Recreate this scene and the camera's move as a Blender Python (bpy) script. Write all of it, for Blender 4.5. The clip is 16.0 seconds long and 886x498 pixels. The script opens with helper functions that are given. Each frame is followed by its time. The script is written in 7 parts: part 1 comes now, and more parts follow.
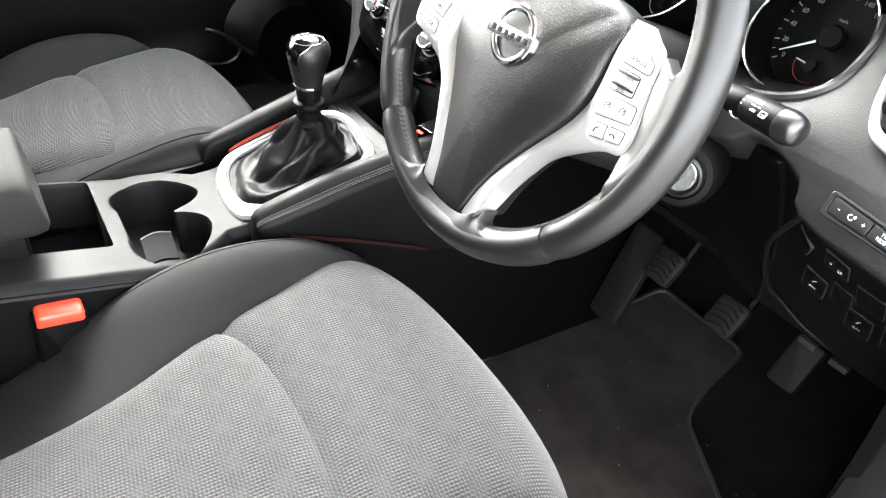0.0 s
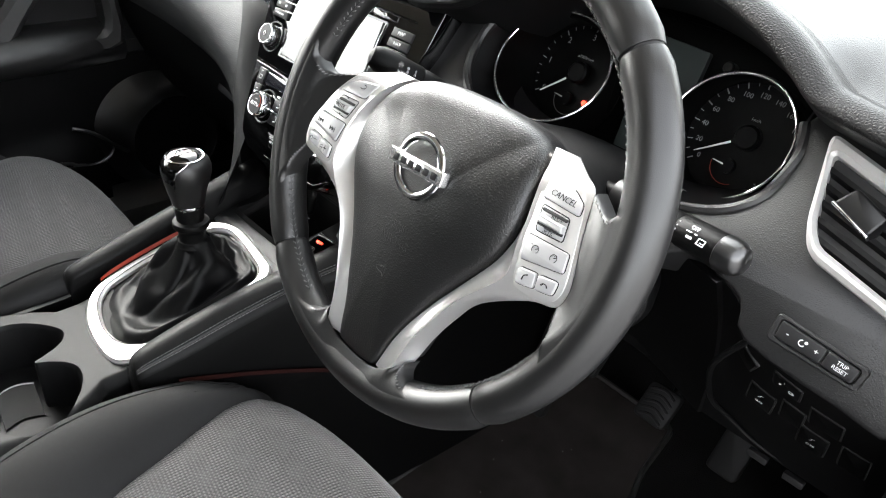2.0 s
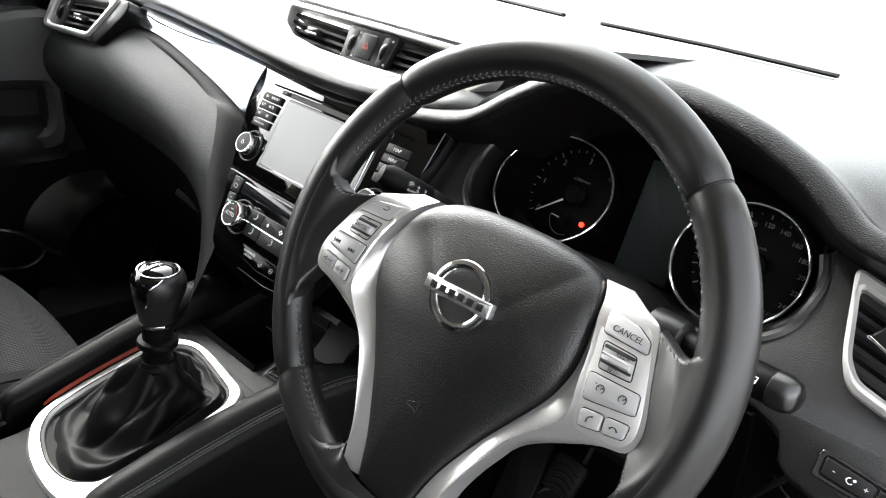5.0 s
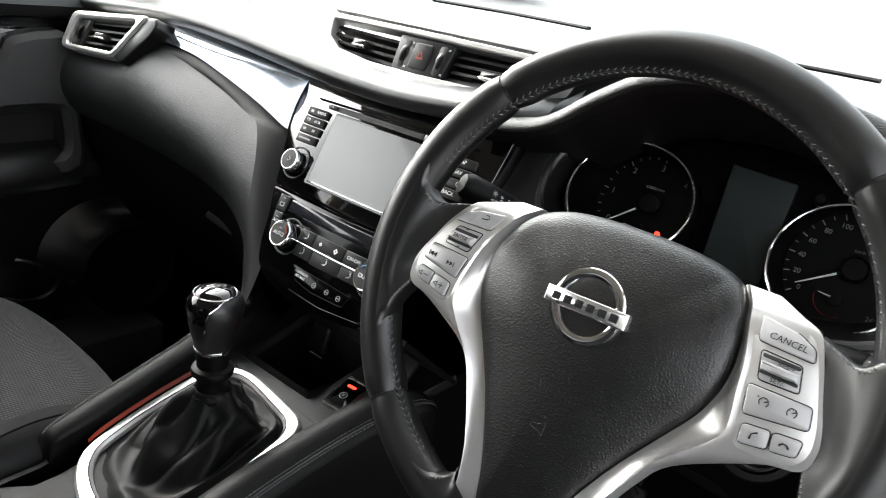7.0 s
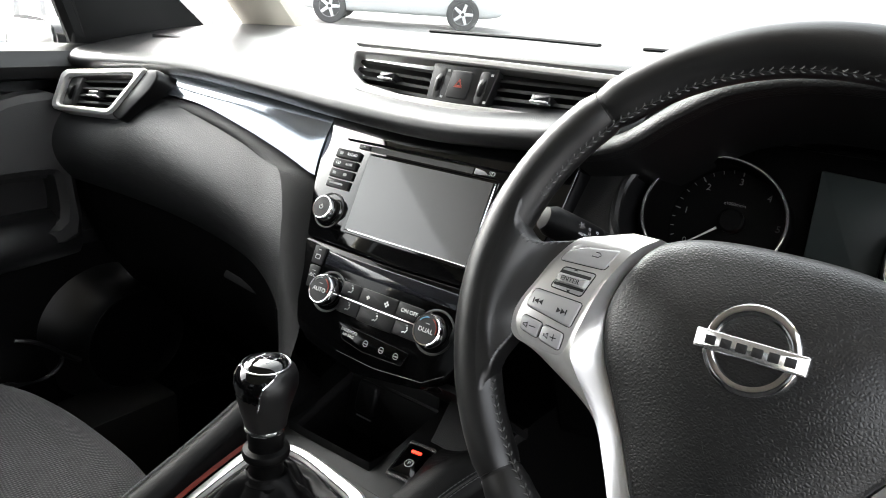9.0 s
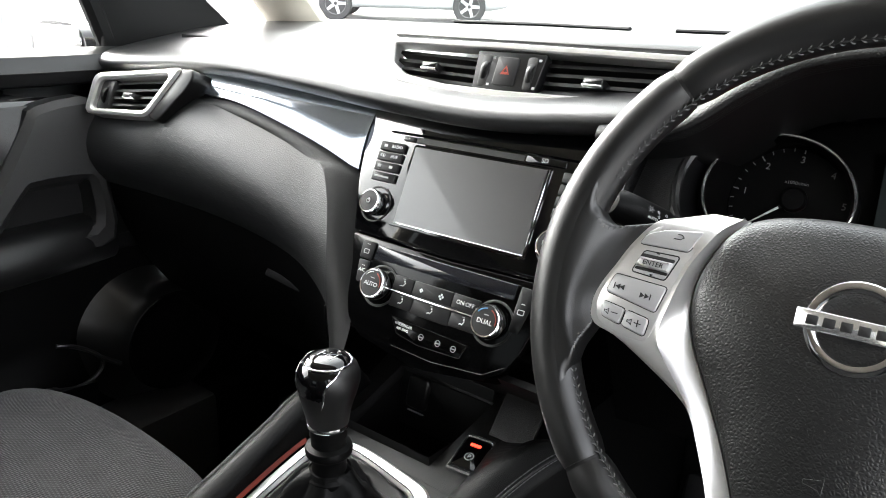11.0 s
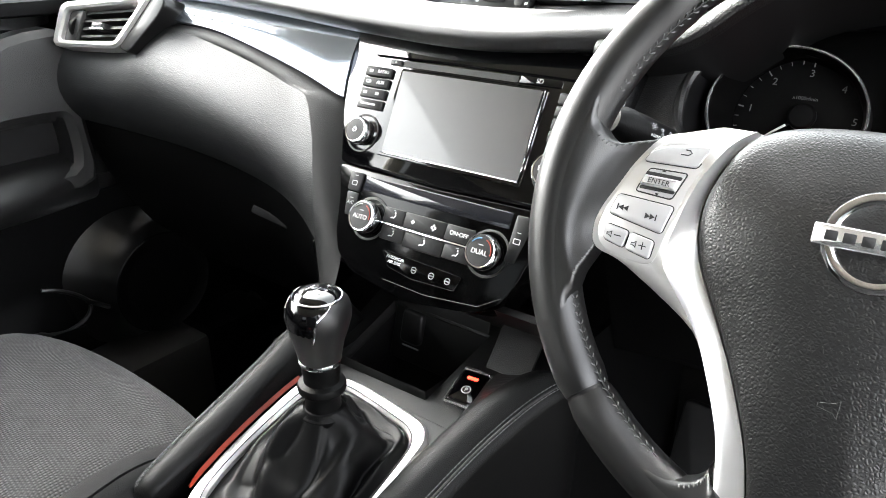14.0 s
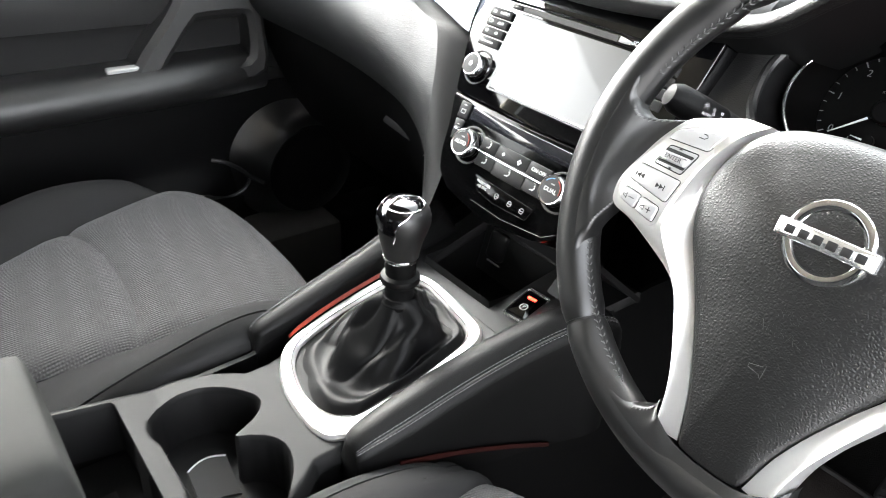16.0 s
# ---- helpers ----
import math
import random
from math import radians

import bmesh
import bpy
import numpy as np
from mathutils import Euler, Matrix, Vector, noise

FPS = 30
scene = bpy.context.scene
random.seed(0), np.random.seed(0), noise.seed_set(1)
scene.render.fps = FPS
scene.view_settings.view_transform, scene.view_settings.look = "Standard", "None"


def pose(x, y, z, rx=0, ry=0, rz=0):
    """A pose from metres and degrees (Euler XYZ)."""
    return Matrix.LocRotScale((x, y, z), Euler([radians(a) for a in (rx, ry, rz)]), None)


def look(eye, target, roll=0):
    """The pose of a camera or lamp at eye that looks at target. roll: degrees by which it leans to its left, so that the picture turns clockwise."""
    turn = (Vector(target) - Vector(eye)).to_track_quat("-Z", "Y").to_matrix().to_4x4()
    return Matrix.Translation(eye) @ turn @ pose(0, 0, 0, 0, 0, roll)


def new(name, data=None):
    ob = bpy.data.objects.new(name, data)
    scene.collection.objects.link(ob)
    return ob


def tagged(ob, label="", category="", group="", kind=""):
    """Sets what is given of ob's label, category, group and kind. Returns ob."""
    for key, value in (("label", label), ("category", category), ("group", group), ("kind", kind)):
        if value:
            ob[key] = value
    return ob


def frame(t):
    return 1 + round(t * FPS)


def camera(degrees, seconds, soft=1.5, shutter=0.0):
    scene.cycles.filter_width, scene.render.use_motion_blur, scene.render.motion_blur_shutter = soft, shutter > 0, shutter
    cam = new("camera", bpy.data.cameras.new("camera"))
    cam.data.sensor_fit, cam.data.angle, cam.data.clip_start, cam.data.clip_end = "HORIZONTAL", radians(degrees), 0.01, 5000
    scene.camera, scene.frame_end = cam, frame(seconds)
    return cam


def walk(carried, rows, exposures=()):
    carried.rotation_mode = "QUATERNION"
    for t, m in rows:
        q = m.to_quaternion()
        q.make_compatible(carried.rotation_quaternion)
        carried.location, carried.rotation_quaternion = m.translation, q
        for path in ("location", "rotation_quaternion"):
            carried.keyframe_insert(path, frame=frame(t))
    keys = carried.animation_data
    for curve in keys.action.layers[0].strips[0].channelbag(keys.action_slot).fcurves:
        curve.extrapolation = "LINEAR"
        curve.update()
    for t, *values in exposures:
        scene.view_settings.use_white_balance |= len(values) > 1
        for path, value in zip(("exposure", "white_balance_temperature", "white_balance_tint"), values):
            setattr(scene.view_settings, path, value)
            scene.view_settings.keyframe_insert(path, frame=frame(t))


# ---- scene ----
cam = camera(64.3, 16.0, soft=0.9, shutter=0.3)
PATH = [
    (0, (0.766, -0.362, 1.183), (-0.519, 0.579, -0.027), 6.0),
    (0.5, (0.73, -0.345, 1.185), (-0.529, 0.67, 0.008), 7.4),
    (1, (0.71, -0.335, 1.187), (-0.503, 0.751, 0.025), 8.4),
    (1.5, (0.692, -0.319, 1.195), (-0.524, 0.831, 0.1), 7.6),
    (2, (0.678, -0.306, 1.199), (-0.522, 0.888, 0.133), 6.0),
    (2.5, (0.666, -0.294, 1.205), (-0.536, 0.937, 0.186), 5.3),
    (3, (0.653, -0.289, 1.205), (-0.545, 0.974, 0.221), 5.1),
    (3.5, (0.647, -0.286, 1.21), (-0.525, 1.031, 0.265), 6.2),
    (4, (0.633, -0.3, 1.203), (-0.531, 1.072, 0.33), 8.1),
    (6.5, (0.533, -0.378, 1.176), (-0.582, 1.106, 0.43), 9.6),
    (7, (0.514, -0.377, 1.16), (-0.614, 1.11, 0.441), 8.7),
    (7.5, (0.483, -0.374, 1.143), (-0.639, 1.132, 0.456), 7.3),
    (8, (0.451, -0.37, 1.129), (-0.654, 1.157, 0.461), 6.8),
    (8.5, (0.43, -0.37, 1.139), (-0.67, 1.174, 0.5), 5.3),
    (11, (0.379, -0.389, 1.131), (-0.757, 1.126, 0.486), 1.8),
    (11.5, (0.374, -0.379, 1.126), (-0.745, 1.122, 0.423), 1.4),
    (12, (0.366, -0.376, 1.123), (-0.747, 1.126, 0.411), 1.2),
    (12.5, (0.358, -0.375, 1.119), (-0.752, 1.117, 0.383), 1.3),
    (13, (0.355, -0.372, 1.118), (-0.748, 1.109, 0.35), 0.5),
    (13.5, (0.362, -0.372, 1.116), (-0.728, 1.106, 0.325), 0.5),
    (14, (0.366, -0.371, 1.114), (-0.712, 1.108, 0.308), 0.7),
    (14.5, (0.367, -0.366, 1.115), (-0.699, 1.119, 0.303), 0.7),
    (15, (0.381, -0.375, 1.116), (-0.715, 1.085, 0.299), 2.4),
    (15.5, (0.425, -0.379, 1.131), (-0.788, 0.925, 0.221), 4.7),
    (16, (0.473, -0.384, 1.166), (-0.832, 0.725, 0.134), 4.5),
]
walk(cam, [(t, look(eye, target, roll)) for t, eye, target, roll in PATH], exposures=[(0.0, 4.9, 6500, 10), (1.0, 4.75, 6500, 10), (2.0, 3.85, 6500, 10), (2.5, 3.4, 6500, 10), (4.0, 3.3, 6500, 10), (6.5, 3.1, 6500, 10), (8.0, 3.15, 6500, 10), (11.0, 3.5, 6500, 10), (12.5, 4.2, 6500, 10), (15.0, 4.45, 6500, 10), (16.0, 4.6, 6500, 10)])

# ---- light: an overcast, bright sky ----
world = bpy.data.worlds.new("overcast_sky")
scene.world = world
world.use_nodes = True
wn = world.node_tree
sky = wn.nodes.new("ShaderNodeTexSky")
sky.sky_type = "NISHITA"
sky.sun_disc = False
sky.sun_elevation, sky.sun_rotation = radians(32), radians(280)
sky.air_density, sky.dust_density, sky.ozone_density = 1.0, 4.0, 0.6
grey = wn.nodes.new("ShaderNodeHueSaturation")
grey.inputs["Saturation"].default_value = 0.15
wn.links.new(sky.outputs["Color"], grey.inputs["Color"])
wn.links.new(grey.outputs["Color"], wn.nodes["Background"].inputs["Color"])
wn.nodes["Background"].inputs["Strength"].default_value = 0.15
sun = new("sun", bpy.data.lights.new("sun", "SUN"))
sun.data.energy, sun.data.angle, sun.data.color = 0.16, radians(100), (1.0, 0.99, 0.98)
sun.matrix_basis = look((-2.76, 0.49, 1.75), (0, 0, 0))

# ---- materials ----
def material(name, base, rough=0.5, metal=0.0, coat=0.0, grain=None, bump=0.0, speck=0.0, spec=0.5, rough_var=0.0):
    """grain: (kind, scale); bump in metres of relief; speck: share by which the colour varies."""
    m = bpy.data.materials.new(name)
    m.use_nodes = True
    t = m.node_tree
    b = t.nodes["Principled BSDF"]
    b.inputs["Base Color"].default_value = (*base, 1)
    b.inputs["Roughness"].default_value = rough
    b.inputs["Metallic"].default_value = metal
    b.inputs["Coat Weight"].default_value = coat
    b.inputs["Coat Roughness"].default_value = 0.04
    b.inputs["Specular IOR Level"].default_value = spec
    geo = t.nodes.new("ShaderNodeNewGeometry")
    pos = geo.outputs["Position"]
    if grain:
        kind, scale = grain
        if kind == "leather":
            g = t.nodes.new("ShaderNodeTexVoronoi")
            g.feature = "DISTANCE_TO_EDGE"
            g.inputs["Scale"].default_value = scale
            wob = t.nodes.new("ShaderNodeTexNoise")
            wob.inputs["Scale"].default_value = scale * 0.35
            t.links.new(pos, wob.inputs["Vector"])
            mixv = t.nodes.new("ShaderNodeMix")
            mixv.data_type = "VECTOR"
            mixv.inputs["Factor"].default_value = 0.0008
            t.links.new(pos, mixv.inputs[4])
            t.links.new(wob.outputs["Color"], mixv.inputs[5])
            t.links.new(mixv.outputs[1], g.inputs["Vector"])
            r = t.nodes.new("ShaderNodeMapRange")
            r.inputs["From Max"].default_value = 0.4
            r.interpolation_type = "SMOOTHSTEP"
            t.links.new(g.outputs["Distance"], r.inputs["Value"])
            h = r.outputs["Result"]
        else:
            g = t.nodes.new("ShaderNodeTexNoise")
            g.inputs["Scale"].default_value = scale
            g.inputs["Detail"].default_value = 3
            t.links.new(pos, g.inputs["Vector"])
            h = g.outputs["Fac"]
        bp = t.nodes.new("ShaderNodeBump")
        bp.inputs["Strength"].default_value = 1.0
        bp.inputs["Distance"].default_value = bump
        t.links.new(h, bp.inputs["Height"])
        t.links.new(bp.outputs["Normal"], b.inputs["Normal"])
    if speck or rough_var:
        n = t.nodes.new("ShaderNodeTexNoise")
        n.inputs["Scale"].default_value = 14
        n.inputs["Detail"].default_value = 6
        t.links.new(pos, n.inputs["Vector"])
        if speck:
            r = t.nodes.new("ShaderNodeMapRange")
            r.inputs["From Min"].default_value, r.inputs["From Max"].default_value = 0.3, 0.7
            r.inputs["To Min"].default_value, r.inputs["To Max"].default_value = 1 - speck, 1 + speck
            t.links.new(n.outputs["Fac"], r.inputs["Value"])
            mul = t.nodes.new("ShaderNodeVectorMath")
            mul.operation = "SCALE"
            mul.inputs[0].default_value = base
            t.links.new(r.outputs["Result"], mul.inputs["Scale"])
            t.links.new(mul.outputs["Vector"], b.inputs["Base Color"])
        if rough_var:
            r2 = t.nodes.new("ShaderNodeMapRange")
            r2.inputs["From Min"].default_value, r2.inputs["From Max"].default_value = 0.3, 0.7
            r2.inputs["To Min"].default_value, r2.inputs["To Max"].default_value = rough - rough_var, rough + rough_var
            t.links.new(n.outputs["Fac"], r2.inputs["Value"])
            t.links.new(r2.outputs["Result"], b.inputs["Roughness"])
    return m


def emissive(name, colour, strength):
    m = material(name, colour, 0.4)
    b = m.node_tree.nodes["Principled BSDF"]
    b.inputs["Emission Color"].default_value = (*colour, 1)
    b.inputs["Emission Strength"].default_value = strength
    return m


def woven(name, dark, light, size):
    """A woven check: fine diagonal threads in broad, soft squares."""
    m = material(name, dark, 0.9, spec=0.2)
    t = m.node_tree
    b = t.nodes["Principled BSDF"]
    geo = t.nodes.new("ShaderNodeNewGeometry")

    def wave(axis, scale, turn=0.0):
        mp = t.nodes.new("ShaderNodeMapping")
        mp.inputs["Rotation"].default_value = (0, 0, radians(turn))
        t.links.new(geo.outputs["Position"], mp.inputs["Vector"])
        w = t.nodes.new("ShaderNodeTexWave")
        w.bands_direction = axis
        w.inputs["Scale"].default_value = scale
        w.inputs["Distortion"].default_value = 0.08
        t.links.new(mp.outputs["Vector"], w.inputs["Vector"])
        return w.outputs["Fac"]

    def math_node(op, a, c):
        q = t.nodes.new("ShaderNodeMath")
        q.operation = op
        for k, s in enumerate((a, c)):
            if isinstance(s, (int, float)):
                q.inputs[k].default_value = s
            else:
                t.links.new(s, q.inputs[k])
        return q.outputs[0]
    k = 1 / (20 * size) * 6.283 * 1.0
    fine_a, fine_b = wave("X", k, 8), wave("Y", k, 8)
    broad_a, broad_b = wave("X", k / 11, 8), wave("Y", k / 11, 8)
    def swing(fine, broad, share):
        """A fine thread that fades in and out along a broad check."""
        return math_node("MULTIPLY", math_node("SUBTRACT", fine, 0.5), math_node("ADD", math_node("MULTIPLY", broad, share), 0.18))
    noise_tex = t.nodes.new("ShaderNodeTexNoise")
    noise_tex.inputs["Scale"].default_value = 260
    t.links.new(geo.outputs["Position"], noise_tex.inputs["Vector"])
    twill = wave("X", k, 52)
    dots = math_node("MULTIPLY", math_node("SUBTRACT", fine_a, 0.5), math_node("SUBTRACT", fine_b, 0.5))
    total = math_node("MULTIPLY", dots, 0.7)
    total = math_node("ADD", total, swing(fine_a, broad_b, 0.62))
    total = math_node("ADD", total, swing(fine_b, broad_a, 0.22))
    total = math_node("ADD", total, math_node("MULTIPLY", math_node("SUBTRACT", twill, 0.5), 0.26))
    total = math_node("ADD", total, math_node("MULTIPLY", math_node("SUBTRACT", noise_tex.outputs["Fac"], 0.5), 0.4))
    check = math_node("MULTIPLY", math_node("SUBTRACT", broad_a, 0.5), math_node("SUBTRACT", broad_b, 0.5))
    total = math_node("ADD", total, math_node("MULTIPLY", check, 0.16))
    total = math_node("ADD", total, 0.48)
    ramp = t.nodes.new("ShaderNodeMix")
    ramp.data_type = "RGBA"
    ramp.inputs[6].default_value, ramp.inputs[7].default_value = (*dark, 1), (*light, 1)
    t.links.new(total, ramp.inputs[0])
    t.links.new(ramp.outputs[2], b.inputs["Base Color"])
    bp = t.nodes.new("ShaderNodeBump")
    bp.inputs["Distance"].default_value = 0.0006
    t.links.new(total, bp.inputs["Height"])
    t.links.new(bp.outputs["Normal"], b.inputs["Normal"])
    b.inputs["Sheen Weight"].default_value = 0.15
    return m


def glass(name, tint=(1, 1, 1)):
    m = bpy.data.materials.new(name)
    m.use_nodes = True
    t = m.node_tree
    t.nodes.remove(t.nodes["Principled BSDF"])
    a, g, x = (t.nodes.new(k) for k in ("ShaderNodeBsdfTransparent", "ShaderNodeBsdfGlossy", "ShaderNodeMixShader"))
    a.inputs["Color"].default_value = (*tint, 1)
    g.inputs["Roughness"].default_value = 0.02
    x.inputs[0].default_value = 0.04
    t.links.new(a.outputs[0], x.inputs[1])
    t.links.new(g.outputs[0], x.inputs[2])
    t.links.new(x.outputs[0], t.nodes["Material Output"].inputs["Surface"])
    return m


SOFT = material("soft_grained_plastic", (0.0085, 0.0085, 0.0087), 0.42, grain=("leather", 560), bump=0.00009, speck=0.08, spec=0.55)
# SOFT made paler and shinier, for the sky's light on the dash top.
DASHTOP = material("lit_soft_dash_top", (0.0110, 0.0110, 0.0112), 0.36, grain=("leather", 560), bump=0.00012, speck=0.08, spec=0.9)
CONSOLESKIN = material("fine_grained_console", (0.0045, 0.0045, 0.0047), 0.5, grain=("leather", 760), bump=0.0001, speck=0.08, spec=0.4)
DIALFACE = material("black_dial_face", (0.0008, 0.0008, 0.0008), 0.45, spec=0.15)
# SOFT with more sheen; the sky's blue is put into the base colour.
GLOVESKIN = material("sky_tinted_soft_pad", (0.0052, 0.0056, 0.0062), 0.45, grain=("leather", 470), bump=0.00018, speck=0.08, spec=0.72)
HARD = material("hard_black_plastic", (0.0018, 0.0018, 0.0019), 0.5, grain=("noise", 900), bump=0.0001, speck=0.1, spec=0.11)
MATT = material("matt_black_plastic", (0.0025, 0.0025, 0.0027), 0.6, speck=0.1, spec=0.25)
SATIN = material("satin_black_plastic", (0.005, 0.005, 0.0052), 0.35, rough_var=0.05, spec=0.4)
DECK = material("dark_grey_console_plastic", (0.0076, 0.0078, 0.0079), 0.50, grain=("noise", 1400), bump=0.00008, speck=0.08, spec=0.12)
LEATHER = material("black_smooth_leather", (0.0032, 0.0032, 0.0033), 0.385, spec=0.66, grain=("leather", 900), bump=0.00002, speck=0.08, rough_var=0.05)
PADSKIN = material("grained_airbag_cover", (0.0040, 0.0040, 0.0041), 0.38, spec=0.60, grain=("leather", 500), bump=0.00012, speck=0.06)
BOOTSKIN = material("soft_black_boot_leather", (0.0018, 0.0018, 0.0020), 0.46, spec=0.13, grain=("leather", 800), bump=0.00005, speck=0.1)
# Hood skin toned darker, for the shade on its front.
HOODSKIN = material("shaded_grained_hood", (0.0048, 0.0046, 0.0046), 0.45, grain=("leather", 420), bump=0.00022, speck=0.1, spec=0.36)
# GLOSS dulled, as if the lower panel mirrored only the dark cabin.
SHADEGLOSS = material("dulled_piano_black", (0.0010, 0.0010, 0.0011), 0.12, spec=0.2)
RAILSKIN = material("matt_stitched_leather", (0.0024, 0.0024, 0.0025), 0.52, grain=("leather", 620), bump=0.0001, speck=0.1, spec=0.18)
GLOSS = material("piano_black", (0.0012, 0.0012, 0.0015), 0.05, coat=0.3)
# Dark trim; the bright sky it mirrors is put into a pale blue base.
BLUEGLOSS = material("sky_toned_gloss_trim", (0.24, 0.27, 0.31), 0.12, metal=0.85, coat=1.0)
SILVER = material("satin_silver_paint", (0.65, 0.642, 0.63), 0.29, metal=0.72, speck=0.03)
BADGEMARK = material("grey_badge_mark", (0.02, 0.02, 0.02), 0.4, metal=0.2)
BADGE = material("polished_badge", (0.78, 0.78, 0.78), 0.16, metal=0.9)
CHROME = material("chrome", (0.82, 0.82, 0.83), 0.07, metal=1.0)
PANELSILVER = material("pale_panel_silver", (0.66, 0.655, 0.64), 0.34, metal=0.6, speck=0.02)
BTN_SILVER = material("silver_button", (0.42, 0.42, 0.42), 0.42, metal=0.35, speck=0.03)
BTN_BLACK = material("dark_button", (0.010, 0.010, 0.0105), 0.5, spec=0.35, rough_var=0.04)
INK = material("black_print", (0.01, 0.01, 0.01), 0.6)
GREYPRINT = material("grey_print", (0.35, 0.35, 0.35), 0.6)
WHITE = material("white_print", (0.75, 0.75, 0.75), 0.6)
DIMWHITE = material("dim_dial_print", (0.22, 0.22, 0.22), 0.6)
DARKPRINT = material("embossed_mark", (0.010, 0.010, 0.010), 0.4)
WHEELTHREAD = material("fine_grey_thread", (0.085, 0.085, 0.085), 0.7)
THREAD = material("grey_thread", (0.20, 0.20, 0.20), 0.8)
SEAMTHREAD = material("mid_grey_thread", (0.11, 0.11, 0.11), 0.7)
BLACKTHREAD = material("black_thread", (0.03, 0.03, 0.03), 0.7)
RED = material("red_accent", (0.24, 0.028, 0.014), 0.4, spec=0.3)
DARKRED = material("dark_red_strip", (0.012, 0.0016, 0.0011), 0.6, spec=0.08)
REDPLASTIC = material("red_release_button", (0.75, 0.06, 0.03), 0.35)
REDLIGHT = emissive("red_lamp", (1.0, 0.03, 0.015), 0.6)
BLUEPRINT = material("blue_print", (0.05, 0.2, 0.45), 0.5)
CLOTH = woven("grey_woven_check", (0.010, 0.010, 0.0105), (0.082, 0.0795, 0.0808), 0.0034)
ARMCLOTH = material("grey_armrest_cloth", (0.0125, 0.0130, 0.0120), 0.8, grain=("noise", 1500), bump=0.0003, speck=0.1, spec=0.25)
BOLSTER = material("dark_bolster_cloth", (0.0100, 0.0099, 0.0103), 0.85, grain=("noise", 1600), bump=0.0003, speck=0.1, spec=0.25)
CARPET = material("black_carpet", (0.0125, 0.0118, 0.0115), 0.95, grain=("noise", 700), bump=0.002, speck=0.25, spec=0.1)
MATCLOTH = material("floor_mat_pile", (0.036, 0.031, 0.0285), 0.95, grain=("noise", 1100), bump=0.0015, speck=0.35, spec=0.1)
PODSKIN = material("smooth_pod_plastic", (0.0045, 0.0045, 0.0046), 0.30, spec=1.0, rough_var=0.03)
# SOFT made paler, for daylight falling across from the driver's door.
DOORSKIN = material("lit_door_lining", (0.0185, 0.0185, 0.0187), 0.45, grain=("leather", 560), bump=0.00014, speck=0.08, spec=0.7)
SILLSKIN = material("dark_grey_sill", (0.032, 0.031, 0.030), 0.45, grain=("noise", 900), bump=0.0001, speck=0.1, spec=0.4)
# Tyres and rims paler than their own black: veiling glare put into the colour.
TYRE = material("glare_paled_tyre", (0.07, 0.07, 0.07), 0.9, speck=0.1)
WHEELGREY = material("glare_paled_wheel_paint", (0.25, 0.25, 0.25), 0.5, metal=0.3)
RUBBER = material("rubber", (0.005, 0.005, 0.005), 0.65, speck=0.1, spec=0.3)
SCREEN = material("matt_display_glass", (0.010, 0.010, 0.0105), 0.34, spec=1.0, rough_var=0.02, coat=0.5)
STRIP = material("dark_display_glass", (0.012, 0.013, 0.017), 0.14, coat=0.8)
LCD = material("off_display", (0.030, 0.037, 0.036), 0.35, spec=0.25)
CREAM = material("cream_headliner", (0.62, 0.57, 0.48), 0.85, grain=("noise", 900), bump=0.0004, speck=0.04)
BODY = material("dark_car_paint", (0.02, 0.022, 0.025), 0.25, coat=1.0)
CONCRETE = material("pale_concrete", (0.25, 0.245, 0.24), 0.9, grain=("noise", 60), bump=0.002, speck=0.12)
PALEPAINT = material("silver_car_paint", (0.6, 0.61, 0.62), 0.3, metal=0.3, coat=1.0)
FENCE = material("galvanised_fence", (0.5, 0.5, 0.5), 0.5, metal=0.6)
CLEAR = glass("clear_glass", (0.96, 0.98, 0.97))

# ---- building helpers ----
PLACE = {}


def V(*a):
    return Vector(a)


def basis(o, x, y):
    x, y = Vector(x).normalized(), Vector(y).normalized()
    z = x.cross(y).normalized()
    y = z.cross(x)
    m = Matrix.Identity(4)
    for i, v in enumerate((x, y, z)):
        m.col[i][:3] = v
    m.translation = o
    return m


def thing(name, m, label, category, group="", kind=""):
    ob = new(name)
    ob.empty_display_size = 0.02
    m = m if isinstance(m, Matrix) else Matrix.Translation(m)
    ob.matrix_basis = m
    PLACE[ob] = m.copy()
    return tagged(ob, label, category, group, kind)


def mesh_of(name, bm, mat, angle=35):
    me = bpy.data.meshes.new(name)
    bmesh.ops.recalc_face_normals(bm, faces=bm.faces)
    bm.to_mesh(me)
    bm.free()
    me.materials.append(mat)
    me.polygons.foreach_set("use_smooth", [True] * len(me.polygons))
    me.set_sharp_from_angle(angle=radians(angle))
    return me


def part(name, bm, mat, parent, label="", m=None, angle=35):
    """One mesh under a thing or a part; m: from the mesh's own axes to the world."""
    bm.transform(PLACE[parent].inverted() @ (m or Matrix.Identity(4)))
    ob = new(name, mesh_of(name, bm, mat, angle))
    ob.parent = parent
    PLACE[ob] = PLACE[parent]
    if label:
        ob["label"] = label
    return ob


def solo(name, bm, mat, label, category, kind="", m=None, angle=35, origin=(0, 0, 0)):
    """A thing or piece of the setting that is one mesh."""
    o = Matrix.Translation(origin)
    bm.transform(o.inverted() @ (m or Matrix.Identity(4)))
    ob = new(name, mesh_of(name, bm, mat, angle))
    ob.matrix_basis = o
    PLACE[ob] = o
    return tagged(ob, label, category, kind=kind)


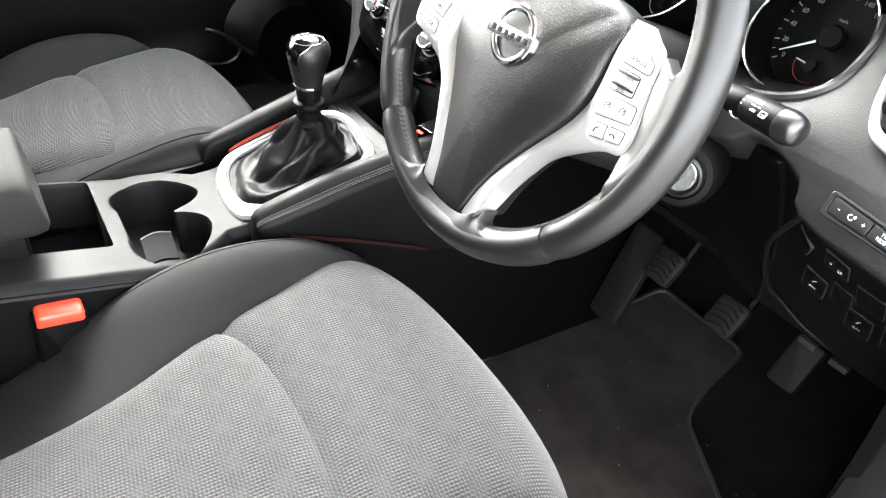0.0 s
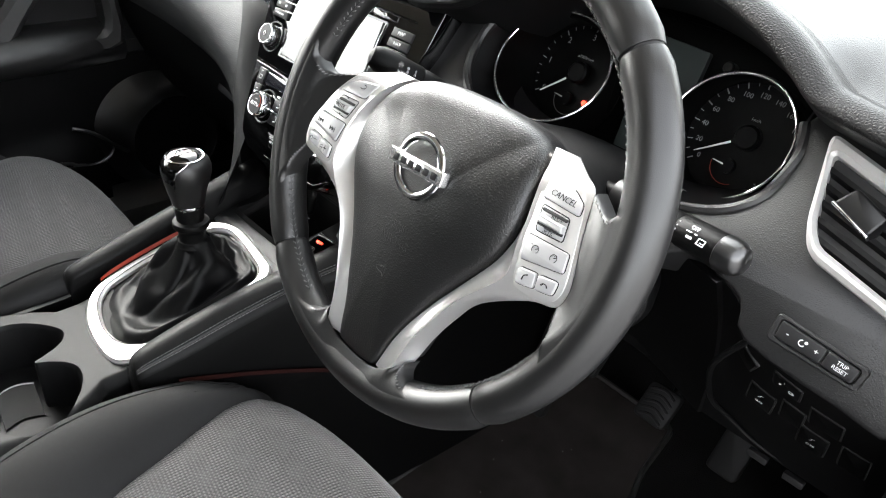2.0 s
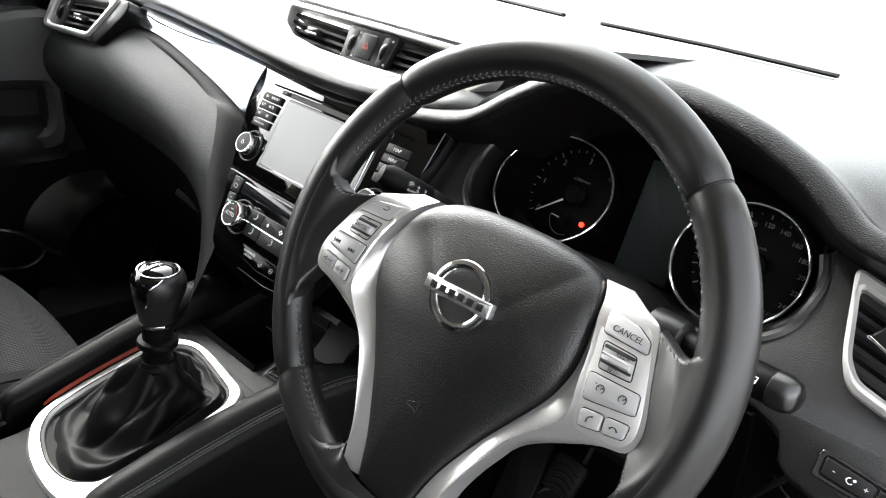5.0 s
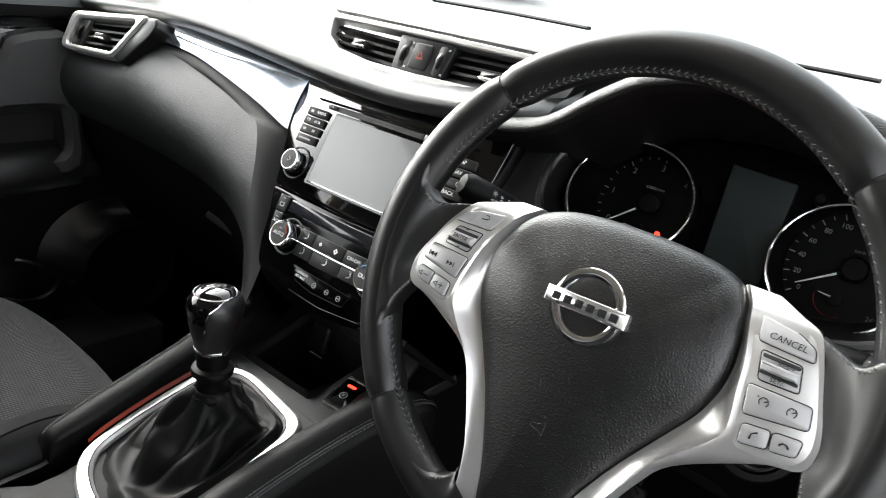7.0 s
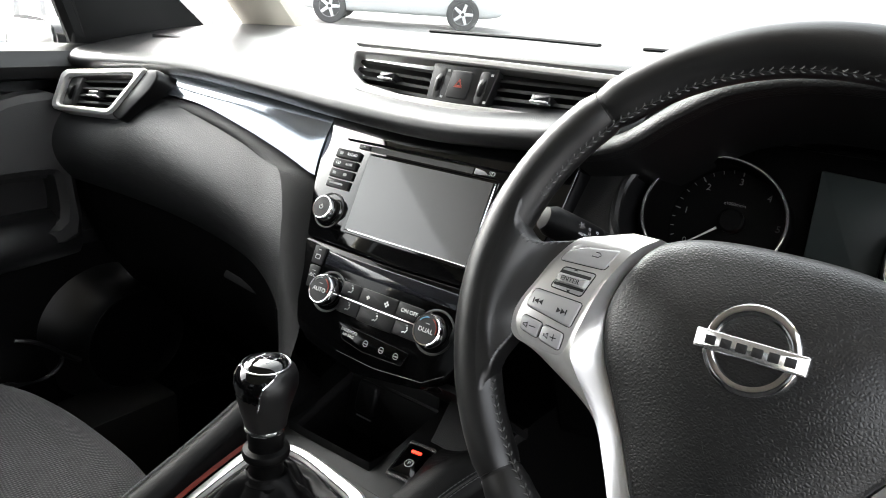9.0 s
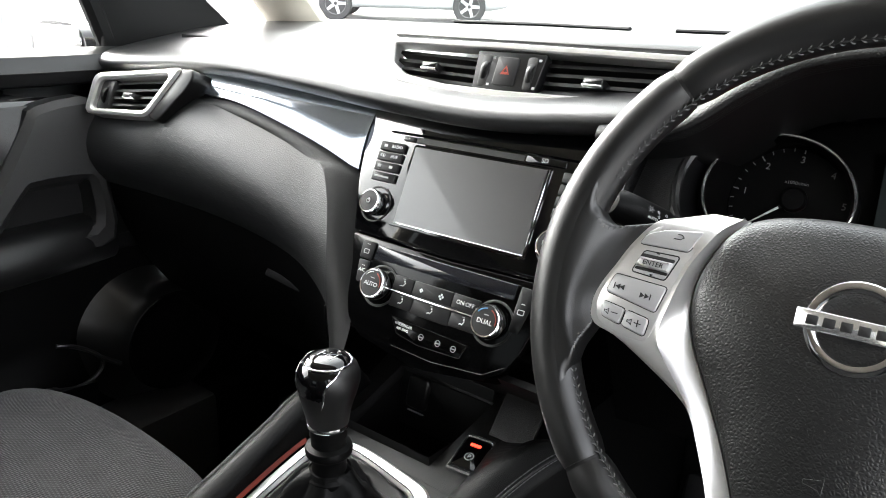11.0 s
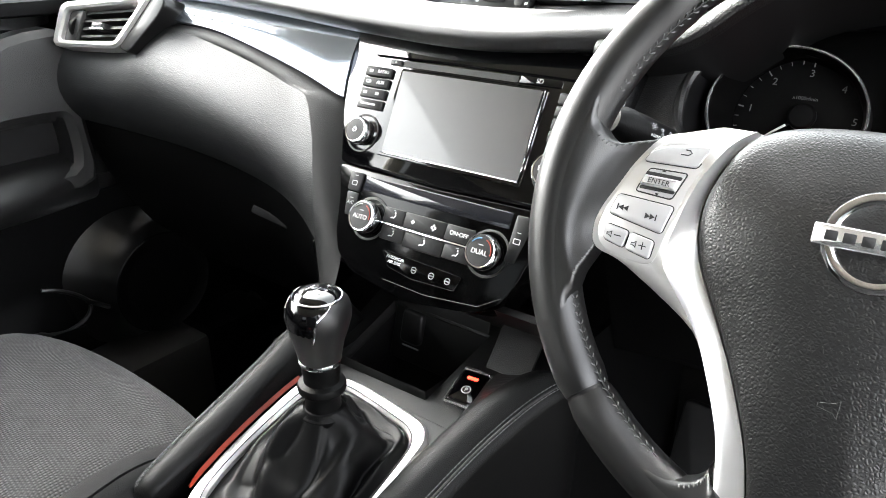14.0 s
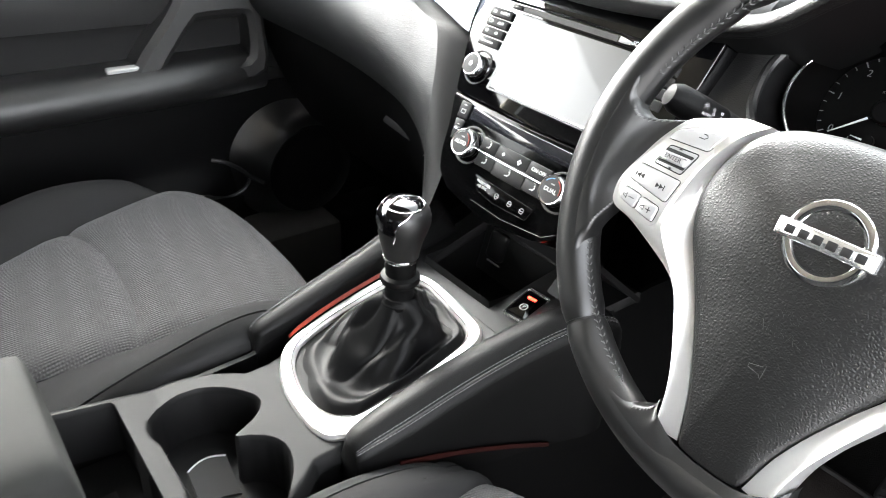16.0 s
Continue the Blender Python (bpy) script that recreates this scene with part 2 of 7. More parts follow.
def join(bm, other):
    me = bpy.data.meshes.new("tmp")
    other.to_mesh(me)
    other.free()
    bm.from_mesh(me)
    bpy.data.meshes.remove(me)
    return bm


def spline(pts, n=6, closed=False):
    pts = [Vector(p) for p in pts]
    out, k = [], len(pts)
    for i in range(k if closed else k - 1):
        p0 = pts[(i - 1) % k] if closed or i > 0 else pts[0]
        p1, p2 = pts[i], pts[(i + 1) % k]
        p3 = pts[(i + 2) % k] if closed or i + 2 < k else pts[-1]
        for j in range(n):
            t = j / n
            out.append(0.5 * ((2 * p1) + (p2 - p0) * t + (2 * p0 - 5 * p1 + 4 * p2 - p3) * t * t + (3 * p1 - p0 - 3 * p2 + p3) * t ** 3))
    if not closed:
        out.append(pts[-1])
    return out


def rounded(pts, r, n=4):
    """A polygon with its corners rounded by r."""
    pts = [Vector(p) for p in pts]
    out = []
    for i, p in enumerate(pts):
        a, b = pts[i - 1] - p, pts[(i + 1) % len(pts)] - p
        ra = min(r, a.length * 0.45, b.length * 0.45)
        a, b = p + a.normalized() * ra, p + b.normalized() * ra
        for j in range(n + 1):
            t = j / n
            out.append(a * (1 - t) ** 2 + p * 2 * t * (1 - t) + b * t * t)
    return out


def shrink(pts, d):
    """A closed outline moved inwards by d."""
    pts = [Vector(p).to_2d() for p in pts]
    k = len(pts)
    area = sum(pts[i].x * pts[(i + 1) % k].y - pts[(i + 1) % k].x * pts[i].y for i in range(k))
    s = 1 if area > 0 else -1
    out = []
    for i in range(k):
        e = (pts[(i + 1) % k] - pts[i - 1])
        e = e.normalized() if e.length > 1e-9 else Vector((1, 0))
        out.append(pts[i] + Vector((-e.y, e.x)) * d * s)
    return out


def plate(pts, z0, z1, bevel=0.001, dome=0.0):
    """A flat piece with an outline in x, y, from z0 up to z1, its upper edge rounded."""
    bm = bmesh.new()
    rings = [(pts, z0), (pts, z1 - bevel)]
    if bevel:
        rings += [(shrink(pts, bevel * 0.35), z1 - bevel * 0.35), (shrink(pts, bevel), z1)]
    vs = [[bm.verts.new((p[0], p[1], z)) for p in ring] for ring, z in rings]
    k = len(pts)
    for a, b in zip(vs, vs[1:]):
        for i in range(k):
            bm.faces.new((a[i], a[(i + 1) % k], b[(i + 1) % k], b[i]))
    bm.faces.new(vs[0])
    if dome:
        c = bm.verts.new((sum(v.co.x for v in vs[-1]) / k, sum(v.co.y for v in vs[-1]) / k, z1 + dome))
        for i in range(k):
            bm.faces.new((vs[-1][i], vs[-1][(i + 1) % k], c))
    else:
        bm.faces.new(vs[-1])
    return bm


def frame_plate(outer, inner, z0, z1, bevel=0.001):
    """A closed frame between two outlines with the same number of points."""
    bm = bmesh.new()
    rows = [(outer, z0), (outer, z1 - bevel), (shrink(outer, bevel), z1), (shrink(inner, -bevel), z1), (inner, z1 - bevel), (inner, z0)]
    vs = [[bm.verts.new((p[0], p[1], z)) for p in ring] for ring, z in rows]
    k = len(outer)
    for a, b in zip(vs, vs[1:] + vs[:1]):
        for i in range(k):
            bm.faces.new((a[i], a[(i + 1) % k], b[(i + 1) % k], b[i]))
    return bm


def loft(rings, closed=True, caps=True):
    bm = bmesh.new()
    vs = [[bm.verts.new(p) for p in ring] for ring in rings]
    k = len(rings[0])
    for a, b in zip(vs, vs[1:]):
        for i in range(k if closed else k - 1):
            bm.faces.new((a[i], a[(i + 1) % k], b[(i + 1) % k], b[i]))
    if caps and closed:
        bm.faces.new(vs[0])
        bm.faces.new(vs[-1])
    return bm


def sheet(fn, nu, nv, thick=0.0):
    bm = bmesh.new()
    vs = [[bm.verts.new(fn(i / nu, j / nv)) for j in range(nv + 1)] for i in range(nu + 1)]
    for i in range(nu):
        for j in range(nv):
            bm.faces.new((vs[i][j], vs[i + 1][j], vs[i + 1][j + 1], vs[i][j + 1]))
    if thick:
        bm.normal_update()
        back = [[bm.verts.new(v.co - v.normal * thick) for v in row] for row in vs]
        for i in range(nu):
            for j in range(nv):
                bm.faces.new((back[i][j + 1], back[i + 1][j + 1], back[i + 1][j], back[i][j]))
        edge = [(i, 0) for i in range(nu)] + [(nu, j) for j in range(nv)] + [(nu - i, nv) for i in range(nu)] + [(0, nv - j) for j in range(nv)]
        for (a, b), (c, d) in zip(edge, edge[1:] + edge[:1]):
            bm.faces.new((vs[c][d], vs[a][b], back[a][b], back[c][d]))
    return bm


def tube(pts, radius, n=8, closed=False, flat=1.0):
    pts = [Vector(p) for p in pts]
    rings = []
    k = len(pts)
    for i, p in enumerate(pts):
        d = (pts[(i + 1) % k] - pts[i - 1]) if closed else (pts[min(i + 1, k - 1)] - pts[max(i - 1, 0)])
        d.normalize()
        side = d.cross(V(0, 0, 1))
        if side.length < 1e-4:
            side = d.cross(V(0, 1, 0))
        side.normalize()
        up = side.cross(d)
        r = radius(i / max(k - 1, 1)) if callable(radius) else radius
        rings.append([p + side * math.cos(a) * r + up * math.sin(a) * r * flat for a in (2 * math.pi * j / n for j in range(n))])
    if closed:
        rings.append(rings[0])
        bm = loft(rings, True, False)
        bmesh.ops.remove_doubles(bm, verts=bm.verts, dist=1e-6)
        return bm
    return loft(rings)


def lathe(profile, n=24):
    """Turned about z: (radius, height) pairs."""
    return loft([[(r * math.cos(a), r * math.sin(a), z) for a in (2 * math.pi * j / n for j in range(n))] for r, z in profile])


def box(x0, x1, y0, y1, z0, z1, r=0.002):
    bm = bmesh.new()
    bmesh.ops.create_cube(bm, size=1, matrix=Matrix.Translation(((x0 + x1) / 2, (y0 + y1) / 2, (z0 + z1) / 2)) @ Matrix.Diagonal((abs(x1 - x0), abs(y1 - y0), abs(z1 - z0), 1)))
    if r:
        bmesh.ops.bevel(bm, geom=bm.edges[:], offset=r, segments=2, affect="EDGES", profile=0.6)
    return bm


def stitches(pts, step=0.006, length=0.0036, r=0.0006, lean=0.0):
    """Short threads along a line."""
    pts = [Vector(p) for p in pts]
    bm = bmesh.new()
    want = 0.0
    for a, b in zip(pts, pts[1:]):
        d = b - a
        L = d.length
        if L < 1e-7:
            continue
        d.normalize()
        side = d.cross(V(0, 0, 1))
        side = side.normalized() if side.length > 1e-4 else V(1, 0, 0)
        up = side.cross(d)
        while want < L:
            c = a + d * want
            e = (d + side * lean).normalized()
            s0, s1 = c - e * length / 2, c + e * length / 2
            v = []
            for q, w in ((s0, 0.5), (c, 1.0), (s1, 0.5)):
                v.append([bm.verts.new(q + side * r * w * x + up * r * w * y) for x, y in ((1, 0), (0, 1), (-1, 0), (0, -1))])
            for p, q in zip(v, v[1:]):
                for i in range(4):
                    bm.faces.new((p[i], p[(i + 1) % 4], q[(i + 1) % 4], q[i]))
            bm.faces.new(v[0])
            bm.faces.new(v[-1])
            want += step
        want -= L
    return bm


def words(text, size, m, parent, mat, name="lettering", align="CENTER", depth=0.00012, label=""):
    cu = bpy.data.curves.new("words", "FONT")
    cu.body, cu.size, cu.extrude, cu.align_x, cu.align_y = text, size, depth, align, "CENTER"
    cu.resolution_u = 3
    tmp = bpy.data.objects.new("words", cu)
    me = bpy.data.meshes.new_from_object(tmp)
    bpy.data.objects.remove(tmp)
    bpy.data.curves.remove(cu)
    bm = bmesh.new()
    bm.from_mesh(me)
    bpy.data.meshes.remove(me)
    return part(name, bm, mat, parent, label, m)


def at(m, x, y, z=0.0, turn=0.0):
    """A pose within the axes of m."""
    return m @ pose(x, y, z, 0, 0, turn)


def mirror(pts):
    return [(-p[0], *p[1:]) for p in reversed(pts)]


def interp(table, x):
    """A smooth curve through the table's points."""
    n = len(table)
    if x <= table[0][0]:
        return table[0][1]
    if x >= table[-1][0]:
        return table[-1][1]
    i = max(k for k in range(n - 1) if table[k][0] <= x)

    def slope(k):
        a, b = table[max(k - 1, 0)], table[min(k + 1, n - 1)]
        return (b[1] - a[1]) / (b[0] - a[0])
    (x0, y0), (x1, y1) = table[i], table[i + 1]
    h = x1 - x0
    t = (x - x0) / h
    return ((1 + 2 * t) * y0 + t * h * slope(i)) * (1 - t) ** 2 + ((3 - 2 * t) * y1 + (t - 1) * h * slope(i + 1)) * t * t


def circle(cx, cy, r, n=24, a0=0.0, a1=360.0, ry=None):
    return [(cx + r * math.cos(radians(a0 + (a1 - a0) * i / n)), cy + (ry or r) * math.sin(radians(a0 + (a1 - a0) * i / n))) for i in range(n + (a1 - a0 < 359))]


S22, C22 = math.sin(radians(22)), math.cos(radians(22))
WHEEL = basis((0.346, 0, 0.98), (1, 0, 0), (0, S22, C22))          # z towards the driver
DIALS = basis((0.346, 0.225, 0.985), (1, 0, 0), (0, S22, C22))
STACK = basis((0, 0.1525, 0.9585), (1, 0, 0), (0, 0.477, 0.879))
FASCIA = basis((0.346, 0.192, 0.985), (1, 0, 0), (0, 0.596, 0.803))
CVENT = basis((0, 0.212, 1.075), (1, 0, 0), (0, 0.42, 0.907))


def deck(y):
    """Height of the console's top at y."""
    return 0.668 + 0.24 * (max(y, -0.15) + 0.15) + (0.2 * (-0.26 - y) if y < -0.26 else 0.0) - (0.04 * min(-0.15 - y, 0.11) if y < -0.15 else 0)

# ---- the setting: car park, body shell, floor ----
def ground_sheet():
    return sheet(lambda u, v: V((u - 0.5) * 400, (v - 0.5) * 400, 0), 8, 8)


SLOPE = Matrix.Translation((0, 0, 0.0)) @ Euler((radians(2.9), radians(2.0), 0)).to_matrix().to_4x4()
solo("ground", ground_sheet(), CONCRETE, "pale sunlit concrete of a gently sloping car park", "ground", "structure", SLOPE)

solo("floor", sheet(lambda u, v: V(-0.82 + 1.56 * u, -1.6 + 2.5 * v, 0.285 + (0.28 * max(0, (-1.6 + 2.5 * v) - 0.55) ** 1 if -1.6 + 2.5 * v > 0.55 else 0)), 6, 30, 0.02), CARPET,
     "black carpet of the footwells", "carpet", "structure")
solo("wall_bulkhead", box(-0.74, 0.70, 0.86, 0.90, 0.25, 1.06, 0.01), MATT, "black firewall behind the dashboard", "wall", "structure")
solo("wall_rear", box(-0.74, 0.74, -1.66, -1.6, 0.25, 1.02, 0.01), BOLSTER, "dark trim closing the cabin behind", "wall", "structure")
solo("ceiling", sheet(lambda u, v: V(-0.60 + 1.2 * u, -1.55 + 1.62 * v, 1.50 - 0.03 * (2 * u - 1) ** 2 - 0.04 * (2 * v - 1) ** 2), 10, 10, 0.05), CREAM, "cream fabric headliner", "ceiling", "structure")
solo("wall_kick", box(-0.80, -0.742, 0.10, 0.92, 0.25, 1.04, 0.01), MATT, "black lining at the front of the passenger footwell", "wall", "structure")
solo("wall_kick_two", box(0.668, 0.72, 0.16, 0.92, 0.25, 1.03, 0.01), MATT, "black lining at the front of the driver footwell", "wall", "structure")
solo("wall_door_shell", box(-0.84, -0.76, -0.62, 0.60, 0.20, 1.02, 0.02), BODY, "dark outer skin of the passenger door", "wall", "structure")
# sills and the far doors' lower walls
solo("sill", box(0.62, 0.74, -1.6, 0.60, 0.26, 0.36, 0.02), MATT, "black plastic door sill", "sill", "structure")
solo("sill_two", box(-0.72, -0.600, -1.6, 0.258, 0.26, 0.470, 0.010), SILLSKIN, "dark grey plastic door sill", "sill", "structure")
solo("sill_end", box(-0.70, -0.603, 0.266, 0.40, 0.26, 0.474, 0.008), HARD, "black kick panel beside the footwell", "trim", "structure")
solo("wall_rear_door", box(-0.80, -0.72, -1.6, -0.62, 0.25, 1.02, 0.02), HARD, "black rear door lining", "wall", "structure")
solo("wall_rear_door_two", box(0.70, 0.80, -1.6, -0.66, 0.25, 1.02, 0.02), HARD, "black rear door lining", "wall", "structure")


def pillar(p0, p1, w, d):
    p0, p1 = Vector(p0), Vector(p1)
    rings = []
    for k in range(7):
        t = k / 6
        c = p0.lerp(p1, t) + V(0, 0, 0.05 * math.sin(math.pi * t))
        s = 1.0 - 0.25 * t
        rings.append([c + V(math.cos(a) * w * s, math.sin(a) * d * s, 0) for a in (2 * math.pi * j / 12 for j in range(12))])
    return loft(rings)


for x, lab in ((-0.70, "cream trim of the windscreen pillar"), (0.715, "cream trim of the windscreen pillar by the open door")):
    solo("pillar", pillar((x * 1.02, 0.62, 1.055), (x * 0.84, -0.02, 1.49), 0.065, 0.06), CREAM, lab, "pillar", "structure")
    yb = -0.62 if x > 0 else -0.80
    solo("pillar", pillar((x * 1.04, yb, 0.9), (x * 0.86, yb - 0.04, 1.48), 0.03, 0.07), CREAM, "cream trim of the door pillar", "pillar", "structure")
    solo("pillar", pillar((x * 1.04, -1.5, 0.9), (x * 0.84, -1.42, 1.46), 0.05, 0.12), CREAM, "cream trim of the rear pillar", "pillar", "structure")


def windscreen_sheet(u, v):
    s = 2 * u - 1
    w = 0.74 - 0.14 * v
    return V(s * w, 0.98 - 0.10 * s * s - (0.98 - 0.02) * v + 0.05 * math.sin(math.pi * v), 1.06 + 0.46 * v - 0.02 * s * s)


screen_glass = solo("window_1", sheet(windscreen_sheet, 12, 8, 0.005), CLEAR, "clear raked windscreen", "window", "structure")
screen_glass.visible_shadow = False
# Rear panes are out of view; their dark tint keeps light off the cabin.
DUSK = glass("dimming_rear_glass", (0.34, 0.35, 0.35))
solo("window_2", sheet(lambda u, v: V(-0.745 + 0.10 * v, -1.50 + 0.69 * u, 1.02 + 0.44 * v), 4, 4, 0.004), DUSK, "unseen rear door pane, darkened to hold back light", "window", "structure")
solo("window_3", sheet(lambda u, v: V(0.745 - 0.10 * v, -1.50 + 0.86 * u, 1.02 + 0.44 * v), 4, 4, 0.004), DUSK, "unseen pane of the other rear door, darkened to hold back light", "window", "structure")
solo("window_4", sheet(lambda u, v: V(-0.64 + 1.28 * u, -1.63 + 0.10 * v, 1.02 + 0.44 * v), 4, 4, 0.004), DUSK, "unseen back pane, darkened to hold back light", "window", "structure")
solo("cowl", sheet(lambda u, v: V(-0.72 + 1.44 * u, 0.87 + 0.16 * v - 0.10 * (2 * u - 1) ** 2, 1.085 + 0.012 * math.sin(v * 3.14)), 12, 4, 0.02), MATT,
     "black plastic cowl under the windscreen", "cowl", "structure")
solo("bonnet", sheet(lambda u, v: V(-0.80 + 1.6 * u, 1.0 + 0.85 * v, 1.03 - 0.10 * v * v - 0.10 * (2 * u - 1) ** 4), 12, 8, 0.02), BODY, "dark painted bonnet", "bonnet", "structure")

# ---- dashboard ----
dash = thing("dashboard", (0, 0.3, 0.9), "black soft-touch dashboard with a grained leather-look skin", "dashboard")
LIP = [(-0.72, 1.040), (-0.45, 1.056), (-0.29, 1.051), (-0.136, 1.041), (0.0, 1.037), (0.14, 1.048), (0.2, 1.052), (0.5, 1.06), (0.56, 1.048), (0.70, 1.035)]
LIPY = [(-0.72, -0.015), (-0.45, 0.0), (0.15, 0.0), (0.2, 0.03), (0.5, 0.05), (0.70, 0.03)]


def dash_top(u, v):
    x = -0.705 + 1.395 * u
    z, dy = interp(LIP, x), interp(LIPY, x)
    prof = [(0.93 - 0.1 * (x / 0.7) ** 2, 1.098), (0.75, 1.104), (0.55, 1.102), (0.40 + dy, 1.092), (0.29 + dy, z + 0.034), (0.225 + dy, z + 0.021), (0.19 + dy, z + 0.0125),
            (0.175 + dy, z + 0.002), (0.176 + dy, z - 0.009), (0.19 + dy, z - 0.017), (0.25 + dy, z - 0.02)]
    k = v * (len(prof) - 1)
    # under the dial hood the skin stops short of the lip
    cut_back = min(1, max(0, (x - 0.185) / 0.02)) * min(1, max(0, (0.535 - x) / 0.02))
    if cut_back:
        prof = [p if j < 4 else tuple(a + (b - a) * cut_back for a, b in zip(p, (0.42 - 0.004 * (j - 4), 1.078 - 0.006 * (j - 4)))) for j, p in enumerate(prof)]
    return PROF(prof, k, x)


def PROF(prof, k, x):
    i = min(int(k), len(prof) - 2)
    t = k - i
    p = [Vector(prof[max(0, min(len(prof) - 1, i + d))]) for d in (-1, 0, 1, 2)]
    q = 0.5 * ((2 * p[1]) + (p[2] - p[0]) * t + (2 * p[0] - 5 * p[1] + 4 * p[2] - p[3]) * t * t + (3 * p[1] - p[0] - 3 * p[2] + p[3]) * t ** 3)
    return V(x, q.x, q.y)


part("top_pad", sheet(dash_top, 120, 40, -0.006), DASHTOP, dash)
# raised cap over the centre vents
part("vent_cap", sheet(lambda u, v: PROF([(0.60, 1.1035), (0.42, 1.112), (0.30, 1.114), (0.238, 1.110), (0.224, 1.105), (0.224, 1.100)], v * 5, -0.150 + 0.335 * u - 0.03 * (1 - v) * (1 - 2 * u)), 20, 20, -0.006), DASHTOP, dash)
# windscreen demister slots along the far edge
for x0, x1 in ((-0.50, -0.13), (-0.05, 0.34)):
    part("demister_slot", tube([(x0, 0.80, 1.108), ((x0 + x1) / 2, 0.82, 1.109), (x1, 0.80, 1.108)], 0.007, 8, flat=0.5), MATT, dash)
# side demister grille
grille = part("side_demister", plate(rounded([(-0.625, 0.262), (-0.525, 0.262), (-0.520, 0.292), (-0.620, 0.292)], 0.006), 1.060, 1.0825, 0.001), HARD, dash)
for k in range(5):
    part("slot", box(-0.616 + 0.019 * k, -0.602 + 0.019 * k, 0.266, 0.288, 1.078, 1.0832, 0.001), INK, grille)

# gloss trim sweeping from the vent to the centre stack
GT = [(-0.50, 1.050), (-0.457, 1.0445), (-0.352, 1.038), (-0.245, 1.0325), (-0.152, 1.027)]
GB = [(-0.50, 1.016), (-0.445, 1.0165), (-0.361, 1.013), (-0.281, 0.998), (-0.209, 0.980), (-0.155, 0.962)]


def gloss_trim(u, v):
    x = -0.455 + 0.305 * u
    zt, zb = interp(GT, x), interp(GB, x)
    return V(x, 0.196 - 0.034 * v - 0.005 * math.sin(math.pi * v), zt + (zb - zt) * v)


part("gloss_trim", sheet(gloss_trim, 30, 8, 0.004), BLUEGLOSS, dash, "gloss dark trim strip, sky reflection put into its colour")

# padded front of the glove box
def fold(z):
    """The pad's fold, beside the centre stack."""
    return V(interp([(0.73, -0.120), (0.79, -0.134), (0.846, -0.1425), (0.868, -0.1465), (0.895, -0.1536), (0.92, -0.1645), (0.94, -0.1765), (0.957, -0.190), (0.964, -0.200)], z),
             interp([(0.73, 0.090), (0.80, 0.094), (0.846, 0.098), (0.868, 0.103), (0.895, 0.112), (0.92, 0.124), (0.94, 0.1345), (0.957, 0.144), (0.964, 0.148)], z), z)


PAD_TOP = [(-0.69, 0.985), (-0.60, 0.985), (-0.53, 0.99), (-0.46, 1.013), (-0.40, 1.006), (-0.33, 0.993), (-0.28, 0.982), (-0.235, 0.972), (-0.200, 0.964)]
PAD_LOW = [(-0.69, 0.864), (-0.468, 0.866), (-0.35, 0.860), (-0.25, 0.845), (-0.20, 0.835), (-0.14, 0.825)]


def glove_pad(u, v):
    end = fold(0.964 - 0.139 * v)
    x = -0.690 + (end.x + 0.690) * u
    zt, zb = interp(PAD_TOP, x if v < 0.5 else min(x, -0.2)), interp(PAD_LOW, x)
    z = zt + (zb - zt) * v
    z += (end.z - z) * max(0, (u - 0.85) / 0.15) ** 2
    bulge = 0.052 * math.sin(math.pi * min(1, 0.08 + 0.84 * v)) ** 0.7
    y = 0.176 - bulge - 0.012 * v
    return V(x, y + (end.y - y) * max(0, (u - 0.72) / 0.28) ** 2.2, z)


def glove_edge(s):
    """The pad's rim: along its top, then down its fold."""
    if s < 0.45:
        x = -0.455 + 0.255 * s / 0.45
        u = (x + 0.690) / 0.490
        return glove_pad(u, 0.0)
    return glove_pad(1.0, (s - 0.45) / 0.38) if s < 0.83 else fold(0.825 - 0.09 * (s - 0.83) / 0.17)


def band_edge(s):
    """The other side of the band: under the gloss trim, then along the centre stack."""
    if s < 0.45:
        x = -0.450 + 0.298 * s / 0.45
        return V(x, 0.163, interp(GB, x) - 0.0015)
    t = (s - 0.45) / 0.55
    z = 0.9605 - 0.2255 * t
    h = (z - 0.9585) / 0.879
    return STACK @ V(interp([(-0.30, -0.09), (-0.165, -0.094), (-0.125, -0.104), (-0.092, -0.113), (-0.0585, -0.1255), (-0.003, -0.1445), (0.03, -0.1515)], h), h, -0.010)


def glove_band(u, v):
    a, b = glove_edge(v), band_edge(v)
    p = a.lerp(b, u)
    return p + V(0, -0.003 * math.sin(math.pi * u) * min(1, v * 4), 0.0)


part("glovebox_pad", sheet(glove_pad, 48, 28), GLOVESKIN, dash)
# Band continues the pad's grain; a darker skin stands in for its shade.
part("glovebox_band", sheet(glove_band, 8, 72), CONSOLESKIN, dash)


def glove_lower(u, v):
    x = -0.690 + 0.545 * u
    zb = interp(PAD_LOW, x)
    z = zb - 0.003 - (zb - 0.60) * v
    p = V(x, 0.158 + 0.05 * v + 0.10 * v * v, z)
    return p.lerp(fold(z) + V(0, 0.004, 0), max(0, (u - 0.72) / 0.28) ** 1.6)


# Lid follows on from the pad; near-black here paints the downward face's shade.
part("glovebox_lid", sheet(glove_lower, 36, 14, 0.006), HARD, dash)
part("glovebox_seam", tube([glove_lower(k / 30, 0.01) + V(0, -0.004, 0) for k in range(24)], 0.0016, 6), SOFT, dash)
part("glovebox_latch", plate(rounded([(-0.034, -0.010), (0.034, -0.010), (0.03, 0.010), (-0.03, 0.010)], 0.006), -0.004, 0.003, 0.002), MATT, dash, m=basis((-0.293, 0.168, 0.797), (1, 0, -0.1), (0, 0.4, 0.9)))

